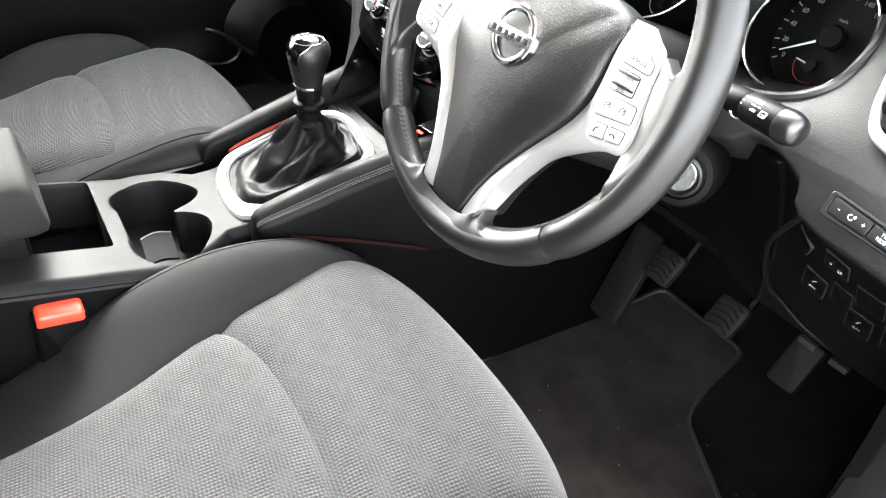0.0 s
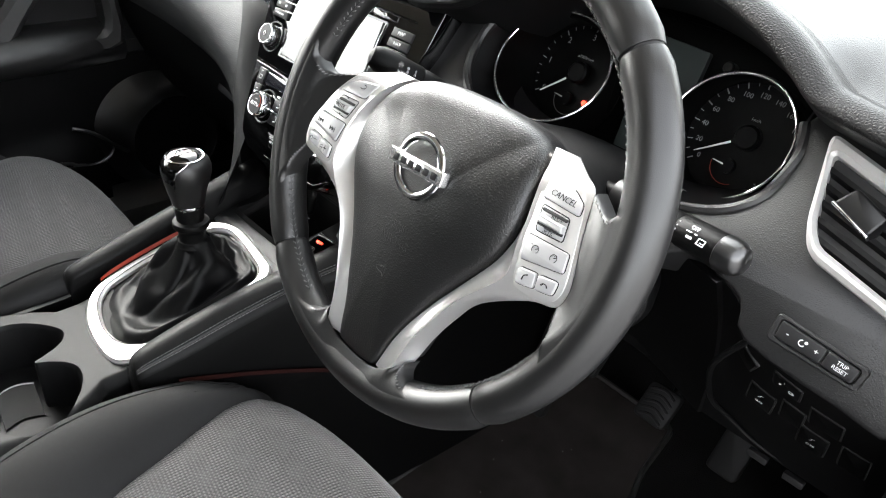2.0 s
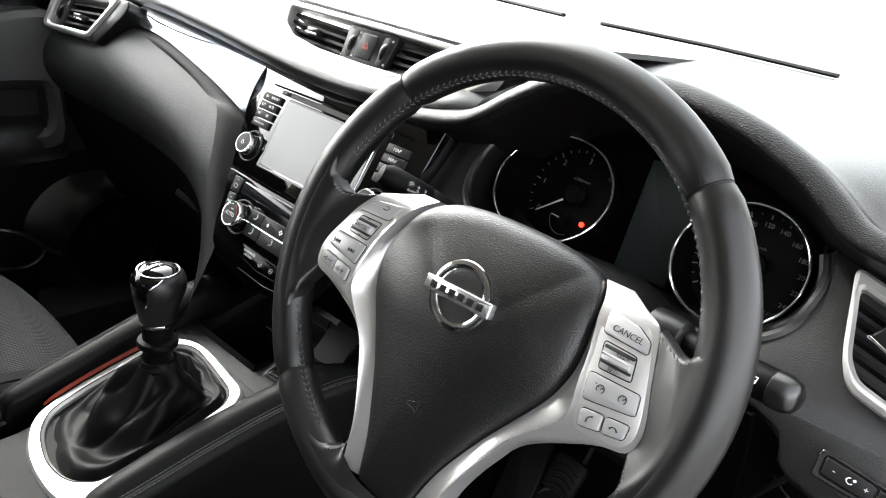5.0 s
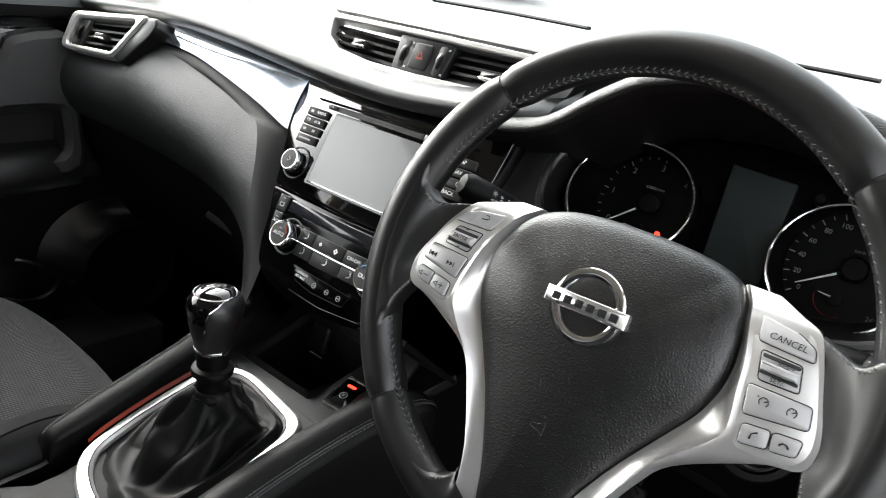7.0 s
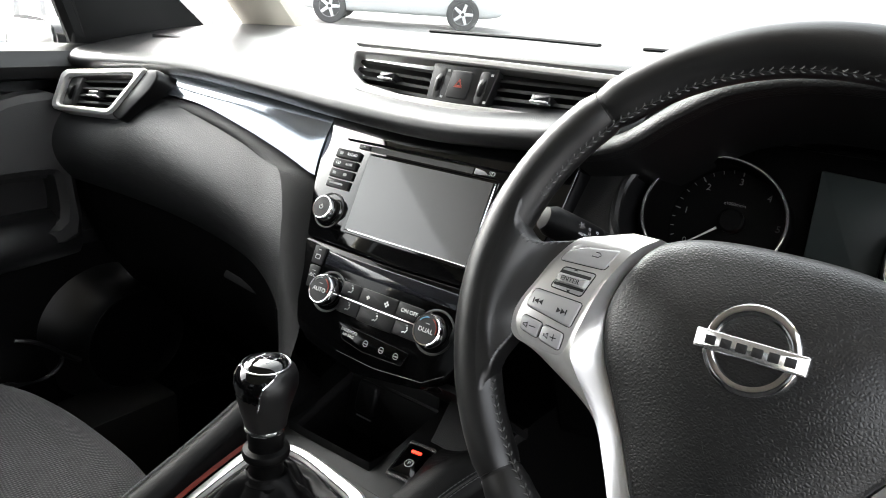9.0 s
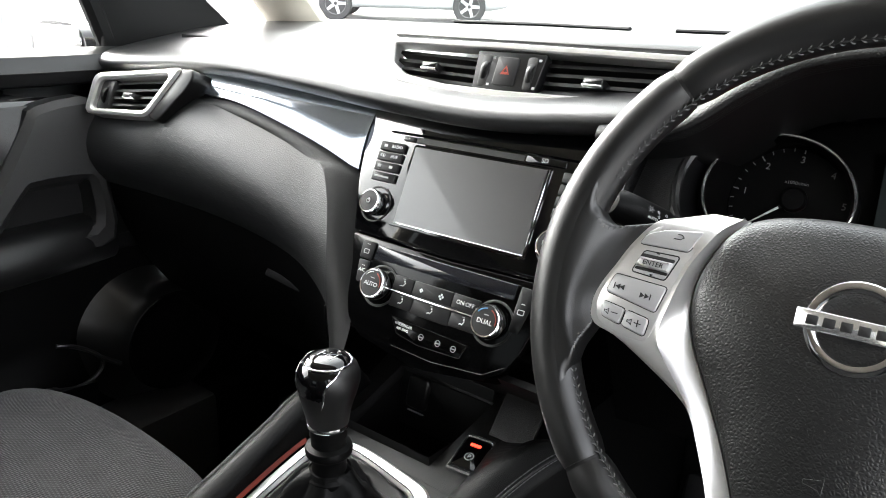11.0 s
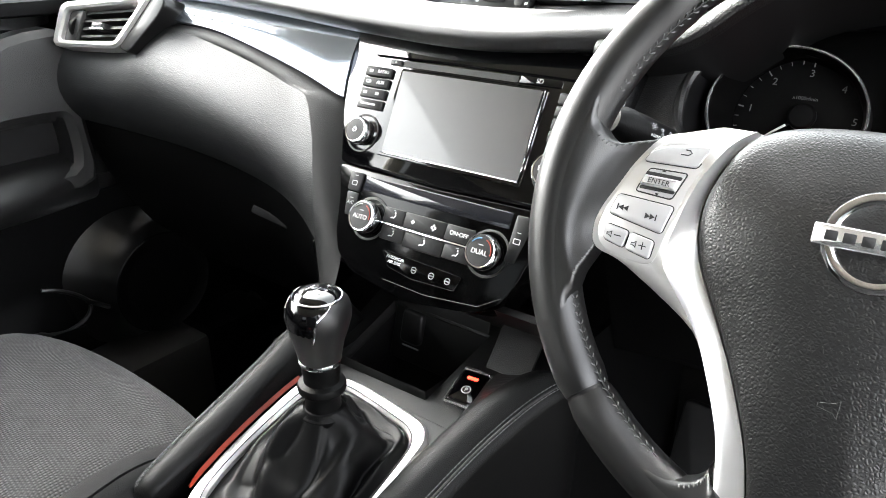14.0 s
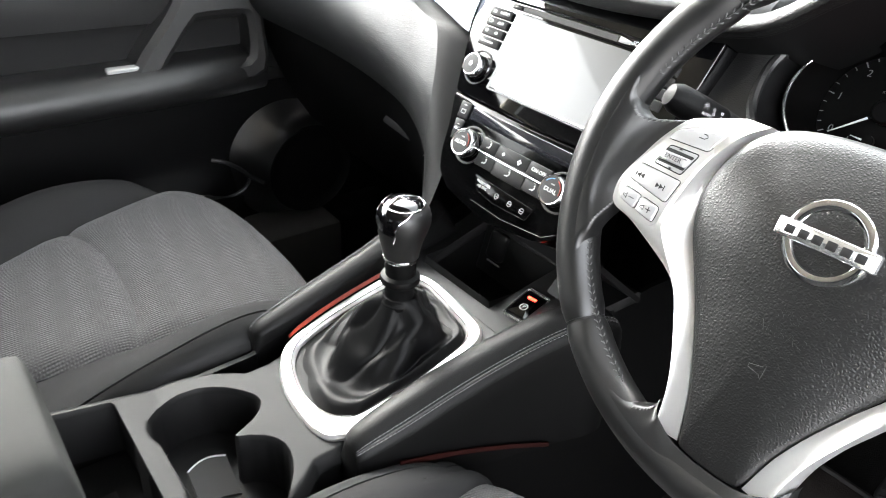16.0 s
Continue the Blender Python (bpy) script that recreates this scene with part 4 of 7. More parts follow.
# airbag cover: domed, with its upper edge rolled back
pad_half = [(0.0, 0.0605), (0.024, 0.0600), (0.045, 0.0578), (0.060, 0.0540), (0.0690, 0.0490), (0.0755, 0.0400), (0.0792, 0.0300), (0.0827, 0.0160), (0.0842, 0.0040), (0.0832, -0.0100), (0.0797, -0.0220), (0.0757, -0.0310), (0.0697, -0.0410), (0.0552, -0.0640), (0.0472, -0.0775), (0.0357, -0.1000), (0.0277, -0.1200), (0.0215, -0.1430), (0.0150, -0.1468), (0.0, -0.1480)]
pad_line = spline(pad_half + mirror(pad_half)[1:-1], 4, True)


def pad_ring(s, f, z=None):
    out = []
    for p in pad_line:
        edge = interp(SINK, p.y) + 0.0005
        out.append(V(p.x * s, -0.030 + (p.y + 0.030) * s, z if z is not None else edge + (0.0150 - edge) * f))
    return out


rings = [pad_ring(0.985, 0, -0.045), pad_ring(0.992, 0, -0.034)]
rings += [pad_ring(s, f) for s, f in ((0.996, -0.02), (0.992, 0.13), (0.978, 0.26), (0.945, 0.37), (0.90, 0.46), (0.84, 0.55), (0.76, 0.64), (0.66, 0.76), (0.54, 0.86), (0.40, 0.935), (0.26, 0.975), (0.12, 0.995), (0.02, 1.0))]
part("airbag_cover", loft(rings), PADSKIN, wheel, "grained black airbag cover", m=WC, angle=60)
part("hub", lathe([(0.050, -0.085), (0.066, -0.045), (0.062, -0.030), (0.0, -0.030)], 32), MATT, wheel, m=at(WC, 0, -0.012, 0))

# push buttons, bent to the face of the spokes
def bent(bm):
    for v in bm.verts:
        v.co.z += face_z(v.co.y)
    return bm


def bent_words(text, size, x, y, z, turn, parent):
    ob = words(text, size, at(WC, x, y, z, turn), parent, INK)
    inv = WC.inverted() @ PLACE[parent]
    back = inv.inverted()
    for v in ob.data.vertices:
        q = inv @ v.co
        q.z += face_z(q.y)
        v.co = back @ q
    return ob


B1 = [(0.0882, 0.0366), (0.0922, 0.0227), (0.1215, 0.0217), (0.1192, 0.0285), (0.1090, 0.0335)]
B2 = [(0.0955, 0.0188), (0.1170, 0.0182), (0.1208, 0.0040), (0.0998, 0.0030)]
B3 = [(0.0968, -0.0006), (0.1290, 0.0004), (0.1315, -0.0112), (0.0998, -0.0164)]
B4 = [(0.1020, -0.0212), (0.1158, -0.0192), (0.1170, -0.0288), (0.1028, -0.0316)]
B5 = [(0.1172, -0.0190), (0.1312, -0.0172), (0.1308, -0.0262), (0.1183, -0.0288)]
SET = [(0.0845, 0.0405), (0.1030, 0.0395), (0.1165, 0.0345), (0.1238, 0.0210), (0.1298, 0.0050), (0.1348, -0.0100), (0.1362, -0.0220), (0.1320, -0.0305), (0.1180, -0.0345), (0.1005, -0.0350), (0.0978, -0.0200), (0.0945, -0.0010), (0.0905, 0.0180)]


def grid_plate(pts, z0, z1, bevel):
    """A plate whose top is cut into strips, so that it can follow a bent face."""
    bm = plate(pts, z0, z1, bevel)
    ys = [p[1] for p in pts]
    lo, hi = min(ys), max(ys)
    for k in range(1, int((hi - lo) / 0.0035) + 1):
        bmesh.ops.bisect_plane(bm, geom=bm.verts[:] + bm.edges[:] + bm.faces[:], plane_co=(0, lo + 0.0035 * k, 0), plane_no=(0, 1, 0))
    return bent(bm)


for side in (1, -1):
    flip = (lambda p: p) if side > 0 else mirror
    ccw = lambda p: list(reversed(p))
    panel = part("button_panel", grid_plate(rounded(flip(ccw(SET)), 0.006, 4), -0.004, 0.0003, 0.0003), PANELSILVER, wheel, "silver panel of push buttons", m=WC)
    cx = lambda pts: side * sum(p[0] for p in pts) / len(pts)
    cy = lambda pts: sum(p[1] for p in pts) / len(pts)
    for pts in (B1, B3, B4, B5):
        pts = ccw(pts) if pts is not B1 else pts
        part("button_gap", grid_plate(shrink(rounded(flip(pts), 0.0022, 3), -0.0006), 0.0, 0.0006, 0.0001), INK, panel, "dark gap round a button", m=WC)
        part("button", grid_plate(rounded(flip(pts), 0.0020, 3), 0.0, 0.0021 if max(p[1] for p in pts) > -0.015 else 0.0030, 0.0007), BTN_SILVER, panel, m=WC)
    part("rocker_well", grid_plate(shrink(rounded(flip(ccw(B2)), 0.002, 3), -0.0004), 0.0, 0.0006, 0.0001), INK, panel, "dark rocker recess", m=WC)
    part("rocker_floor", grid_plate(shrink(rounded(flip(ccw(B2)), 0.002, 3), 0.0004), 0.0, 0.0009, 0.0002), BTN_SILVER, panel, m=WC)
    rx, ry = cx(B2), cy(B2)
    w, sk = 0.0098, 0.0006 * side
    # Black strips beside the rocker bar stand in for shade in its hollow.
    for y0, y1, hgt, mt, nm in ((0.0044, 0.0064, 0.0018, INK, "rocker_shade"), (-0.0042, -0.0024, 0.0018, INK, "rocker_shade"), (-0.0024, 0.0024, 0.0048, BTN_SILVER, "rocker")) if side > 0 else ((0.0030, 0.0052, 0.0018, INK, "rocker_shade"), (-0.0050, -0.0032, 0.0018, INK, "rocker_shade"), (-0.0030, 0.0030, 0.0050, BTN_SILVER, "rocker")):
        bar = [(rx - w - sk * (y0 / 0.003), ry + y0), (rx + w - sk * (y0 / 0.003), ry + y0), (rx + w - sk * (y1 / 0.003), ry + y1), (rx - w - sk * (y1 / 0.003), ry + y1)]
        part(nm, grid_plate(rounded(bar, 0.0010, 3), 0.0, hgt, 0.0012 if nm == "rocker" else 0.0001), mt, panel, m=WC)
    z = 0.0023
    mark = lambda bm, label="": part("symbol", bent(bm), INK, panel, label, m=WC)
    if side > 0:
        bent_words("CANCEL", 0.0052, 0.1060, 0.0272, z, -2, panel)
        bent_words("RES/+", 0.0036, rx + 0.002, ry + 0.0036, 0.0020, -1, panel)
        bent_words("SET/-", 0.0036, rx + 0.001, ry - 0.0056, 0.0020, -1, panel)
        for x, y in ((0.1075, -0.0068), (0.1215, -0.0060)):
            mark(tube([(x + 0.0024 * math.cos(radians(a)), y + 0.0024 * math.sin(radians(a)), z) for a in range(-50, 231, 20)], 0.00030, 4))
            mark(tube([(x, y, z), (x + 0.0016, y + 0.0012, z)], 0.0003, 4))
            for a in (30, 90, 150):
                mark(tube([(x + 0.0013 * math.cos(radians(a)), y + 0.0013 * math.sin(radians(a)), z), (x + 0.0018 * math.cos(radians(a)), y + 0.0018 * math.sin(radians(a)), z)], 0.00022, 4))
        mark(tube([(0.1035, -0.0048, z), (0.1044, -0.0048, z)], 0.0003, 4))
        for x, y, up in ((0.1095, -0.0250, 1), (0.1242, -0.0225, 0)):
            hs = [(-0.0016, -0.0022), (-0.0014, 0.0006), (0.0, 0.0018), (0.0014, 0.0024)] if up else [(-0.0024, -0.0010), (-0.0010, 0.0006), (0.0010, 0.0006), (0.0024, -0.0010)]
            mark(tube([(x + q[0], y + q[1], z + 0.0009) for q in hs], lambda t: 0.0006 if t < 0.2 or t > 0.8 else 0.0004, 5), "handset symbol")
    else:
        bent_words("ENTER", 0.0042, rx, ry, 0.0052, -2, panel)
        mark(tube([(-0.1030, 0.0290, z), (-0.0990, 0.0290, z), (-0.0975, 0.0305, z), (-0.0990, 0.0320, z), (-0.1015, 0.0320, z)], 0.00035, 4), "return arrow")
        for x, y, sgn in ((-0.1235, -0.0068, -1), (-0.1080, -0.0085, 1)):
            for d in (-0.0012, 0.0016):
                mark(plate([(x + sgn * d - sgn * 0.0014, y - 0.0017), (x + sgn * d + sgn * 0.0014, y), (x + sgn * d - sgn * 0.0014, y + 0.0017)][::sgn], z - 0.0003, z + 0.0001, 0))
            mark(box(x + sgn * 0.0033, x + sgn * 0.0039, y - 0.0018, y + 0.0018, z - 0.0003, z + 0.0001, 0))
        for x, y, sym in ((-0.1245, -0.0228, "-"), (-0.1095, -0.0252, "+")):
            mark(frame_plate([Vector(q) for q in ((x - 0.0045, y - 0.0008), (x - 0.0033, y - 0.0008), (x - 0.0015, y - 0.0020), (x - 0.0015, y + 0.0020), (x - 0.0033, y + 0.0008), (x - 0.0045, y + 0.0008))],
                             [Vector(q) for q in ((x - 0.0041, y - 0.0004), (x - 0.0031, y - 0.0004), (x - 0.0019, y - 0.0012), (x - 0.0019, y + 0.0012), (x - 0.0031, y + 0.0004), (x - 0.0041, y + 0.0004))], z + 0.0006, z + 0.0009, 0.0001), "loudspeaker symbol")
            mark(box(x, x + 0.0042, y - 0.0003, y + 0.0003, z + 0.0006, z + 0.0010, 0))
            if sym == "+":
                mark(box(x + 0.0018, x + 0.0024, y - 0.0021, y + 0.0021, z + 0.0006, z + 0.0009, 0))
        for y, sgn in ((ry + 0.0068, 1), (ry - 0.0066, -1)):
            mark(plate([(rx - 0.0012, y - 0.0005 * sgn), (rx + 0.0012, y - 0.0005 * sgn), (rx, y + 0.0009 * sgn)][::sgn], 0.0014, 0.0019, 0))
# badge: a plain ring and bar
BG = at(WHEEL, 0.0062, 0.0022, 0.0008, 1)
badge = part("badge", tube([(0.0207 * math.cos(a), 0.0002 + 0.0207 * math.sin(a), 0.0145) for a in (2 * math.pi * j / 48 for j in range(48))], 0.0032, 10, True, 0.6), CHROME, wheel, "chrome ring-and-bar badge", m=BG)
part("bar", plate(rounded([(-0.0275, -0.0052), (0.0275, -0.0052), (0.0275, 0.0052), (-0.0275, 0.0052)], 0.0012), 0.0125, 0.0188, 0.0011), BADGE, badge, m=BG)
for k in range(6):
    x = -0.0194 + k * 0.00776
    part("bar_mark", plate(rounded([(x - 0.0027, -0.0024), (x + 0.0027, -0.0024), (x + 0.0027, 0.0024), (x - 0.0027, 0.0024)], 0.0006), 0.0186, 0.01895, 0.0001), BADGEMARK, badge, "plain dark bar", m=BG)
words("SRS", 0.0085, at(WHEEL, 0.008, -0.0425, 0.0150), wheel, DARKPRINT, "emboss", label="embossed lettering")
words("AIRBAG", 0.0085, at(WHEEL, 0.008, -0.0530, 0.0149), wheel, DARKPRINT, "emboss", label="embossed lettering")
part("emboss", tube([(x + 0.004, y + 0.006, 0.0145) for x, y in ((-0.003, -0.082), (0.004, -0.080), (0.006, -0.078), (0.006, -0.087), (0.004, -0.085), (-0.003, -0.084), (-0.003, -0.082))], 0.0003, 4), DARKPRINT, wheel, "embossed horn symbol", m=WHEEL)

# ---- steering column with two stalks ----
column = thing("steering_column", at(WHEEL, 0, -0.01, -0.1), "black steering column shroud with two control stalks", "steering column")
sec = [(math.cos(a), math.sin(a)) for a in (2 * math.pi * j / 28 for j in range(28))]


def sq(c, w, h, e=0.6):
    return [(math.copysign(abs(x) ** e, x) * w, math.copysign(abs(y) ** e, y) * h + c[0], c[1]) for x, y in sec]


part("shroud", loft([sq((-0.014, z), w, h) for z, w, h in ((-0.034, 0.050, 0.042), (-0.040, 0.068, 0.054), (-0.06, 0.080, 0.060), (-0.12, 0.084, 0.064), (-0.21, 0.080, 0.070))]), CONSOLESKIN, column, m=WHEEL)
lock_m = Matrix.Translation((0.436, 0.140, 0.876)) @ V(0.42, -0.88, 0.16).to_track_quat("Z", "Y").to_matrix().to_4x4()
lock = part("ignition_lock", lathe([(0.034, -0.02), (0.033, 0.014), (0.031, 0.022), (0.028, 0.0255), (0.0225, 0.0262), (0.0215, 0.0235), (0.0, 0.0235)], 40), HARD, column, "round ignition lock housing", m=lock_m)
part("lock_ring", lathe([(0.0200, 0.023), (0.0195, 0.0275), (0.0178, 0.0285), (0.0165, 0.0272), (0.0165, 0.022)], 40), SATIN, lock, m=lock_m)
part("lock_barrel", lathe([(0.0150, 0.020), (0.0148, 0.0262), (0.0138, 0.0270), (0.0, 0.0270)], 32), BADGE, lock, "bright metal key barrel", m=lock_m)
part("key_slot", box(-0.0012, 0.0012, -0.0060, 0.0060, 0.0265, 0.0274, 0), INK, lock, m=lock_m)


def stalk(p0, p1, name, label):
    p0, p1 = Vector(p0), Vector(p1)
    L = (p1 - p0).length
    prof = [(0.0, 0.006), (0.25, 0.007), (0.42, 0.0085), (0.56, 0.0108), (0.64, 0.0112), (0.65, 0.0106), (0.665, 0.0118), (0.86, 0.0121), (0.94, 0.0118), (0.985, 0.0085), (1.0, 0.002)]
    m = (p1 - p0).to_track_quat("Z", "Y").to_matrix().to_4x4()
    m.translation = p0
    ob = part(name, lathe([(r, t * L) for t, r in prof], 24), HARD, column, label, m=m)
    return ob, m, L


wip, wm, L = stalk((0.395, 0.126, 0.961), (0.541, 0.100, 0.970), "wiper_stalk", "black wiper stalk with white print")
part("end_cap", lathe([(0.0119, 0.882 * L), (0.0128, 0.888 * L), (0.0127, 0.935 * L), (0.0114, 0.968 * L), (0.0098, 0.988 * L), (0.0064, 1.003 * L), (0.0, 1.007 * L)], 32), PODSKIN, wip, "smooth grey end cap", m=wm)
part("stalk_root", lathe([(0.006, 0.24 * L), (0.0150, 0.26 * L), (0.0155, 0.36 * L), (0.0140, 0.43 * L), (0.009, 0.45 * L)], 28), SATIN, wip, m=wm)
for k in range(5):
    a = radians(-150 + 20 * k)
    part("print", box(0.0118, 0.0123, -0.0011, 0.0011, 0.608 * L, 0.622 * L, 0), WHITE, wip, m=wm @ Matrix.Rotation(a, 4, "Z"))
lig, lm, L2 = stalk((0.262, 0.178, 0.944), (0.180, 0.072, 1.005), "light_stalk", "black lighting stalk with white print")


def print_on(base, p0, p1, d, up, text, size, mat=WHITE):
    """Words lying along a stalk at the share d of its length."""
    p0, p1, up = Vector(p0), Vector(p1), Vector(up)
    ax = (p1 - p0).normalized()
    up = (up - ax * up.dot(ax)).normalized()
    m = basis(p0.lerp(p1, d) + up * 0.0123, ax, up.cross(ax))
    return m


mm = print_on(wip, (0.395, 0.126, 0.961), (0.541, 0.100, 0.970), 0.76, (0.1, -0.75, 0.65), "", 0)
mm = mm @ Matrix.Scale(0.75, 4)
words("OFF", 0.0052, at(mm, 0.0, 0.0030), wip, WHITE, "print")
for x, y, w, h in ((-0.004, -0.0015, 0.006, 0.0010), (0.0035, -0.0015, 0.003, 0.0010), (-0.001, -0.0065, 0.006, 0.0022), (0.012, -0.003, 0.008, 0.0008), (0.012, -0.0085, 0.008, 0.0008), (0.0085, -0.0058, 0.0008, 0.006), (0.0155, -0.0058, 0.0008, 0.006), (0.013, -0.0065, 0.004, 0.0008)):
    part("print", box(x - w / 2, x + w / 2, y - h / 2, y + h / 2, -0.0004, 0.0002, 0), WHITE, wip, m=mm)
for k in range(3):
    part("print", box(-0.019, -0.0175, -0.006 + k * 0.0042, -0.0044 + k * 0.0042, -0.0020, -0.0008, 0), GREYPRINT, wip, m=mm)
mm = print_on(lig, (0.262, 0.178, 0.944), (0.180, 0.072, 1.005), 0.78, (0.1, -0.75, 0.65), "", 0)
mm = mm @ Matrix.Rotation(math.pi, 4, "Z") @ Matrix.Scale(0.72, 4)
words("AUTO", 0.0045, at(mm, -0.002, -0.0075, -0.001), lig, WHITE, "print")
for x, y in ((-0.006, 0.001), (0.004, 0.0008), (0.0045, -0.004), (0.014, 0.001), (0.0145, -0.004)):
    part("print", tube([(x + 0.0013 * math.cos(a), y + 0.0013 * math.sin(a), 0.0002) for a in (2 * math.pi * j / 12 for j in range(12))], 0.00025, 4, True), WHITE, lig, m=mm)
    for k in range(6):
        a = k * math.pi / 3 if x < -0.005 else (math.pi * 0.75 + k * 0.1)
        part("print", box(0.0026, 0.0036, -0.00025, 0.00025, 0.0, 0.0003, 0), WHITE, lig, m=at(mm, x, y) @ Matrix.Rotation(a, 4, "Z")) if x < -0.005 else None

# ---- air vents ----
def louvre_tab(parent, m, x, y, w=0.020, h=0.008):
    t = part("louvre_tab", plate(rounded([(x - w / 2, y - h / 2), (x + w / 2, y - h / 2), (x + w / 2, y + h / 2), (x - w / 2, y + h / 2)], 0.002), -0.012, 0.005, 0.002), SATIN, parent, m=m)
    part("chrome_edge", plate(rounded([(x - w / 2, y - h / 2 - 0.001), (x + w / 2, y - h / 2 - 0.001), (x + w / 2, y - h / 2 + 0.0015), (x - w / 2, y - h / 2 + 0.0015)], 0.0008), 0.0, 0.0058, 0.0008), CHROME, t, m=m)
    return t


def slat(parent, m, p0, p1, depth=0.018):
    p0, p1 = V(*p0, -0.006), V(*p1, -0.006)
    rings = []
    for p in (p0, p1):
        rings.append([p + V(0, 0.0018, 0.0), p + V(0, -0.0018, 0.001), p + V(0, -0.0045, -depth), p + V(0, -0.002, -depth)])
    return part("slat", loft(rings), MATT, parent, m=m)


# centre pair with the hazard switch between them
cv = thing("centre_air_vent", CVENT, "wide centre air vent in a silver frame with chrome-edged tabs", "air vent")
o = rounded([(-0.160, 0.0265), (-0.155, -0.004), (-0.132, -0.022), (-0.07, -0.0295), (0.0, -0.031), (0.08, -0.0285), (0.150, -0.022), (0.176, -0.002), (0.185, 0.0265), (0.0, 0.0275)], 0.006, 4)
i = rounded([(-0.149, 0.0195), (-0.144, -0.002), (-0.124, -0.0135), (-0.07, -0.0195), (0.0, -0.0205), (0.08, -0.0185), (0.142, -0.013), (0.164, 0.0), (0.172, 0.0195), (0.0, 0.0205)], 0.004, 4)
part("silver_frame", frame_plate(o, i, -0.014, 0.004, 0.0015), SILVER, cv, "satin silver surround", m=CVENT)
part("duct", plate(i, -0.06, -0.045, 0.0), INK, cv, m=CVENT)
for k in range(4):
    y = 0.0135 - 0.0088 * k
    inset = 0.004 + 0.0075 * max(0, k - 1)
    slat(cv, CVENT, (-0.149 + inset, y), (-0.036, y - 0.0025))
    slat(cv, CVENT, (0.040, y - 0.0025), (0.170 - inset, y))
louvre_tab(cv, CVENT, -0.094, -0.002)
louvre_tab(cv, CVENT, 0.094, -0.004)
hz = thing("hazard_switch", CVENT, "black hazard switch with a red triangle between two vent wheels", "switch")
part("plate", plate(rounded([(-0.035, -0.021), (0.036, -0.021), (0.040, 0.019), (-0.039, 0.019)], 0.002), -0.01, 0.0015, 0.001), SATIN, hz, m=CVENT)
part("button", plate(rounded([(-0.0125, -0.0155), (0.0125, -0.0155), (0.0125, 0.0135), (-0.0125, 0.0135)], 0.003), 0.0, 0.0035, 0.001), BTN_BLACK, hz, m=CVENT)
tri = [(-0.0052, -0.0045), (0.0052, -0.0045), (0.0, 0.0048)]
part("triangle", frame_plate([Vector(p) for p in tri], [Vector(p) * 0.45 for p in tri], 0.0034, 0.0039, 0.0001), RED, hz, "red hazard triangle", m=CVENT)
for x in (-0.0255, 0.0265):
    part("wheel_slot", plate(rounded([(x - 0.0045, -0.0175), (x + 0.0045, -0.0175), (x + 0.0055, 0.0155), (x - 0.0055, 0.0155)], 0.004), 0.0005, 0.0020, 0.0003), INK, hz, m=CVENT)
    bm = lathe([(0.0, -0.003), (0.014, -0.003), (0.0148, -0.0015), (0.0148, 0.0015), (0.014, 0.003), (0.0, 0.003)], 36)
    part("thumb_wheel", bm, SATIN, hz, m=at(CVENT, x, -0.001, -0.0095) @ Matrix.Rotation(math.pi / 2, 4, "Y"))
    for y in (0.0125, -0.0150):
        part("symbol", box(x + 0.0065, x + 0.0095, y - 0.0012, y + 0.0012, 0.0014, 0.0018, 0), GREYPRINT, hz, m=CVENT)

# passenger's side vent
PV = basis((-0.55, 0.135, 1.0), (1, 0, 0.02), (0, 0.39, 0.92))
pv = thing("side_air_vent", PV, "slanted side air vent with a silver frame and thumb wheel", "air vent", "side air vents")
o = rounded([(-0.106, 0.030), (0.104, 0.049), (0.050, -0.022), (-0.108, -0.030)], 0.014, 6)
i = rounded([(-0.088, 0.0215), (0.082, 0.038), (0.042, -0.0135), (-0.092, -0.0215)], 0.010, 6)
# Same paint as SILVER; a less metallic copy stands in for light on it.
part("silver_frame", frame_plate(o, i, -0.02, 0.010, 0.003), PANELSILVER, pv, "satin silver surround", m=PV)
part("duct", plate(i, -0.06, -0.03, 0.0), INK, pv, m=PV)
part("tail", plate(rounded([(0.090, 0.047), (0.120, 0.049), (0.128, 0.038), (0.118, 0.020), (0.072, -0.026), (0.046, -0.020)], 0.008, 4), -0.05, 0.006, 0.003), SATIN, pv, m=PV)
part("wheel_plate", plate(rounded([(-0.089, 0.0215), (-0.056, 0.0245), (-0.064, -0.0195), (-0.092, -0.0215)], 0.003), -0.02, 0.002, 0.001), SATIN, pv, m=PV)
part("thumb_wheel", lathe([(0.0, -0.004), (0.0145, -0.004), (0.0155, -0.002), (0.0155, 0.002), (0.0145, 0.004), (0.0, 0.004)], 32), HARD, pv, m=at(PV, -0.0745, 0.001, -0.008) @ Matrix.Rotation(math.pi / 2, 4, "Y"))
for k in range(5):
    y = 0.022 - 0.0102 * k
    slat(pv, at(PV, 0, 0, 0.003), (-0.060, y - 0.002), (0.074 - 0.0075 * k, y + 0.009 - 0.001 * k))
louvre_tab(pv, at(PV, 0, 0, 0.004, 3), -0.006, 0.004, 0.026, 0.008)

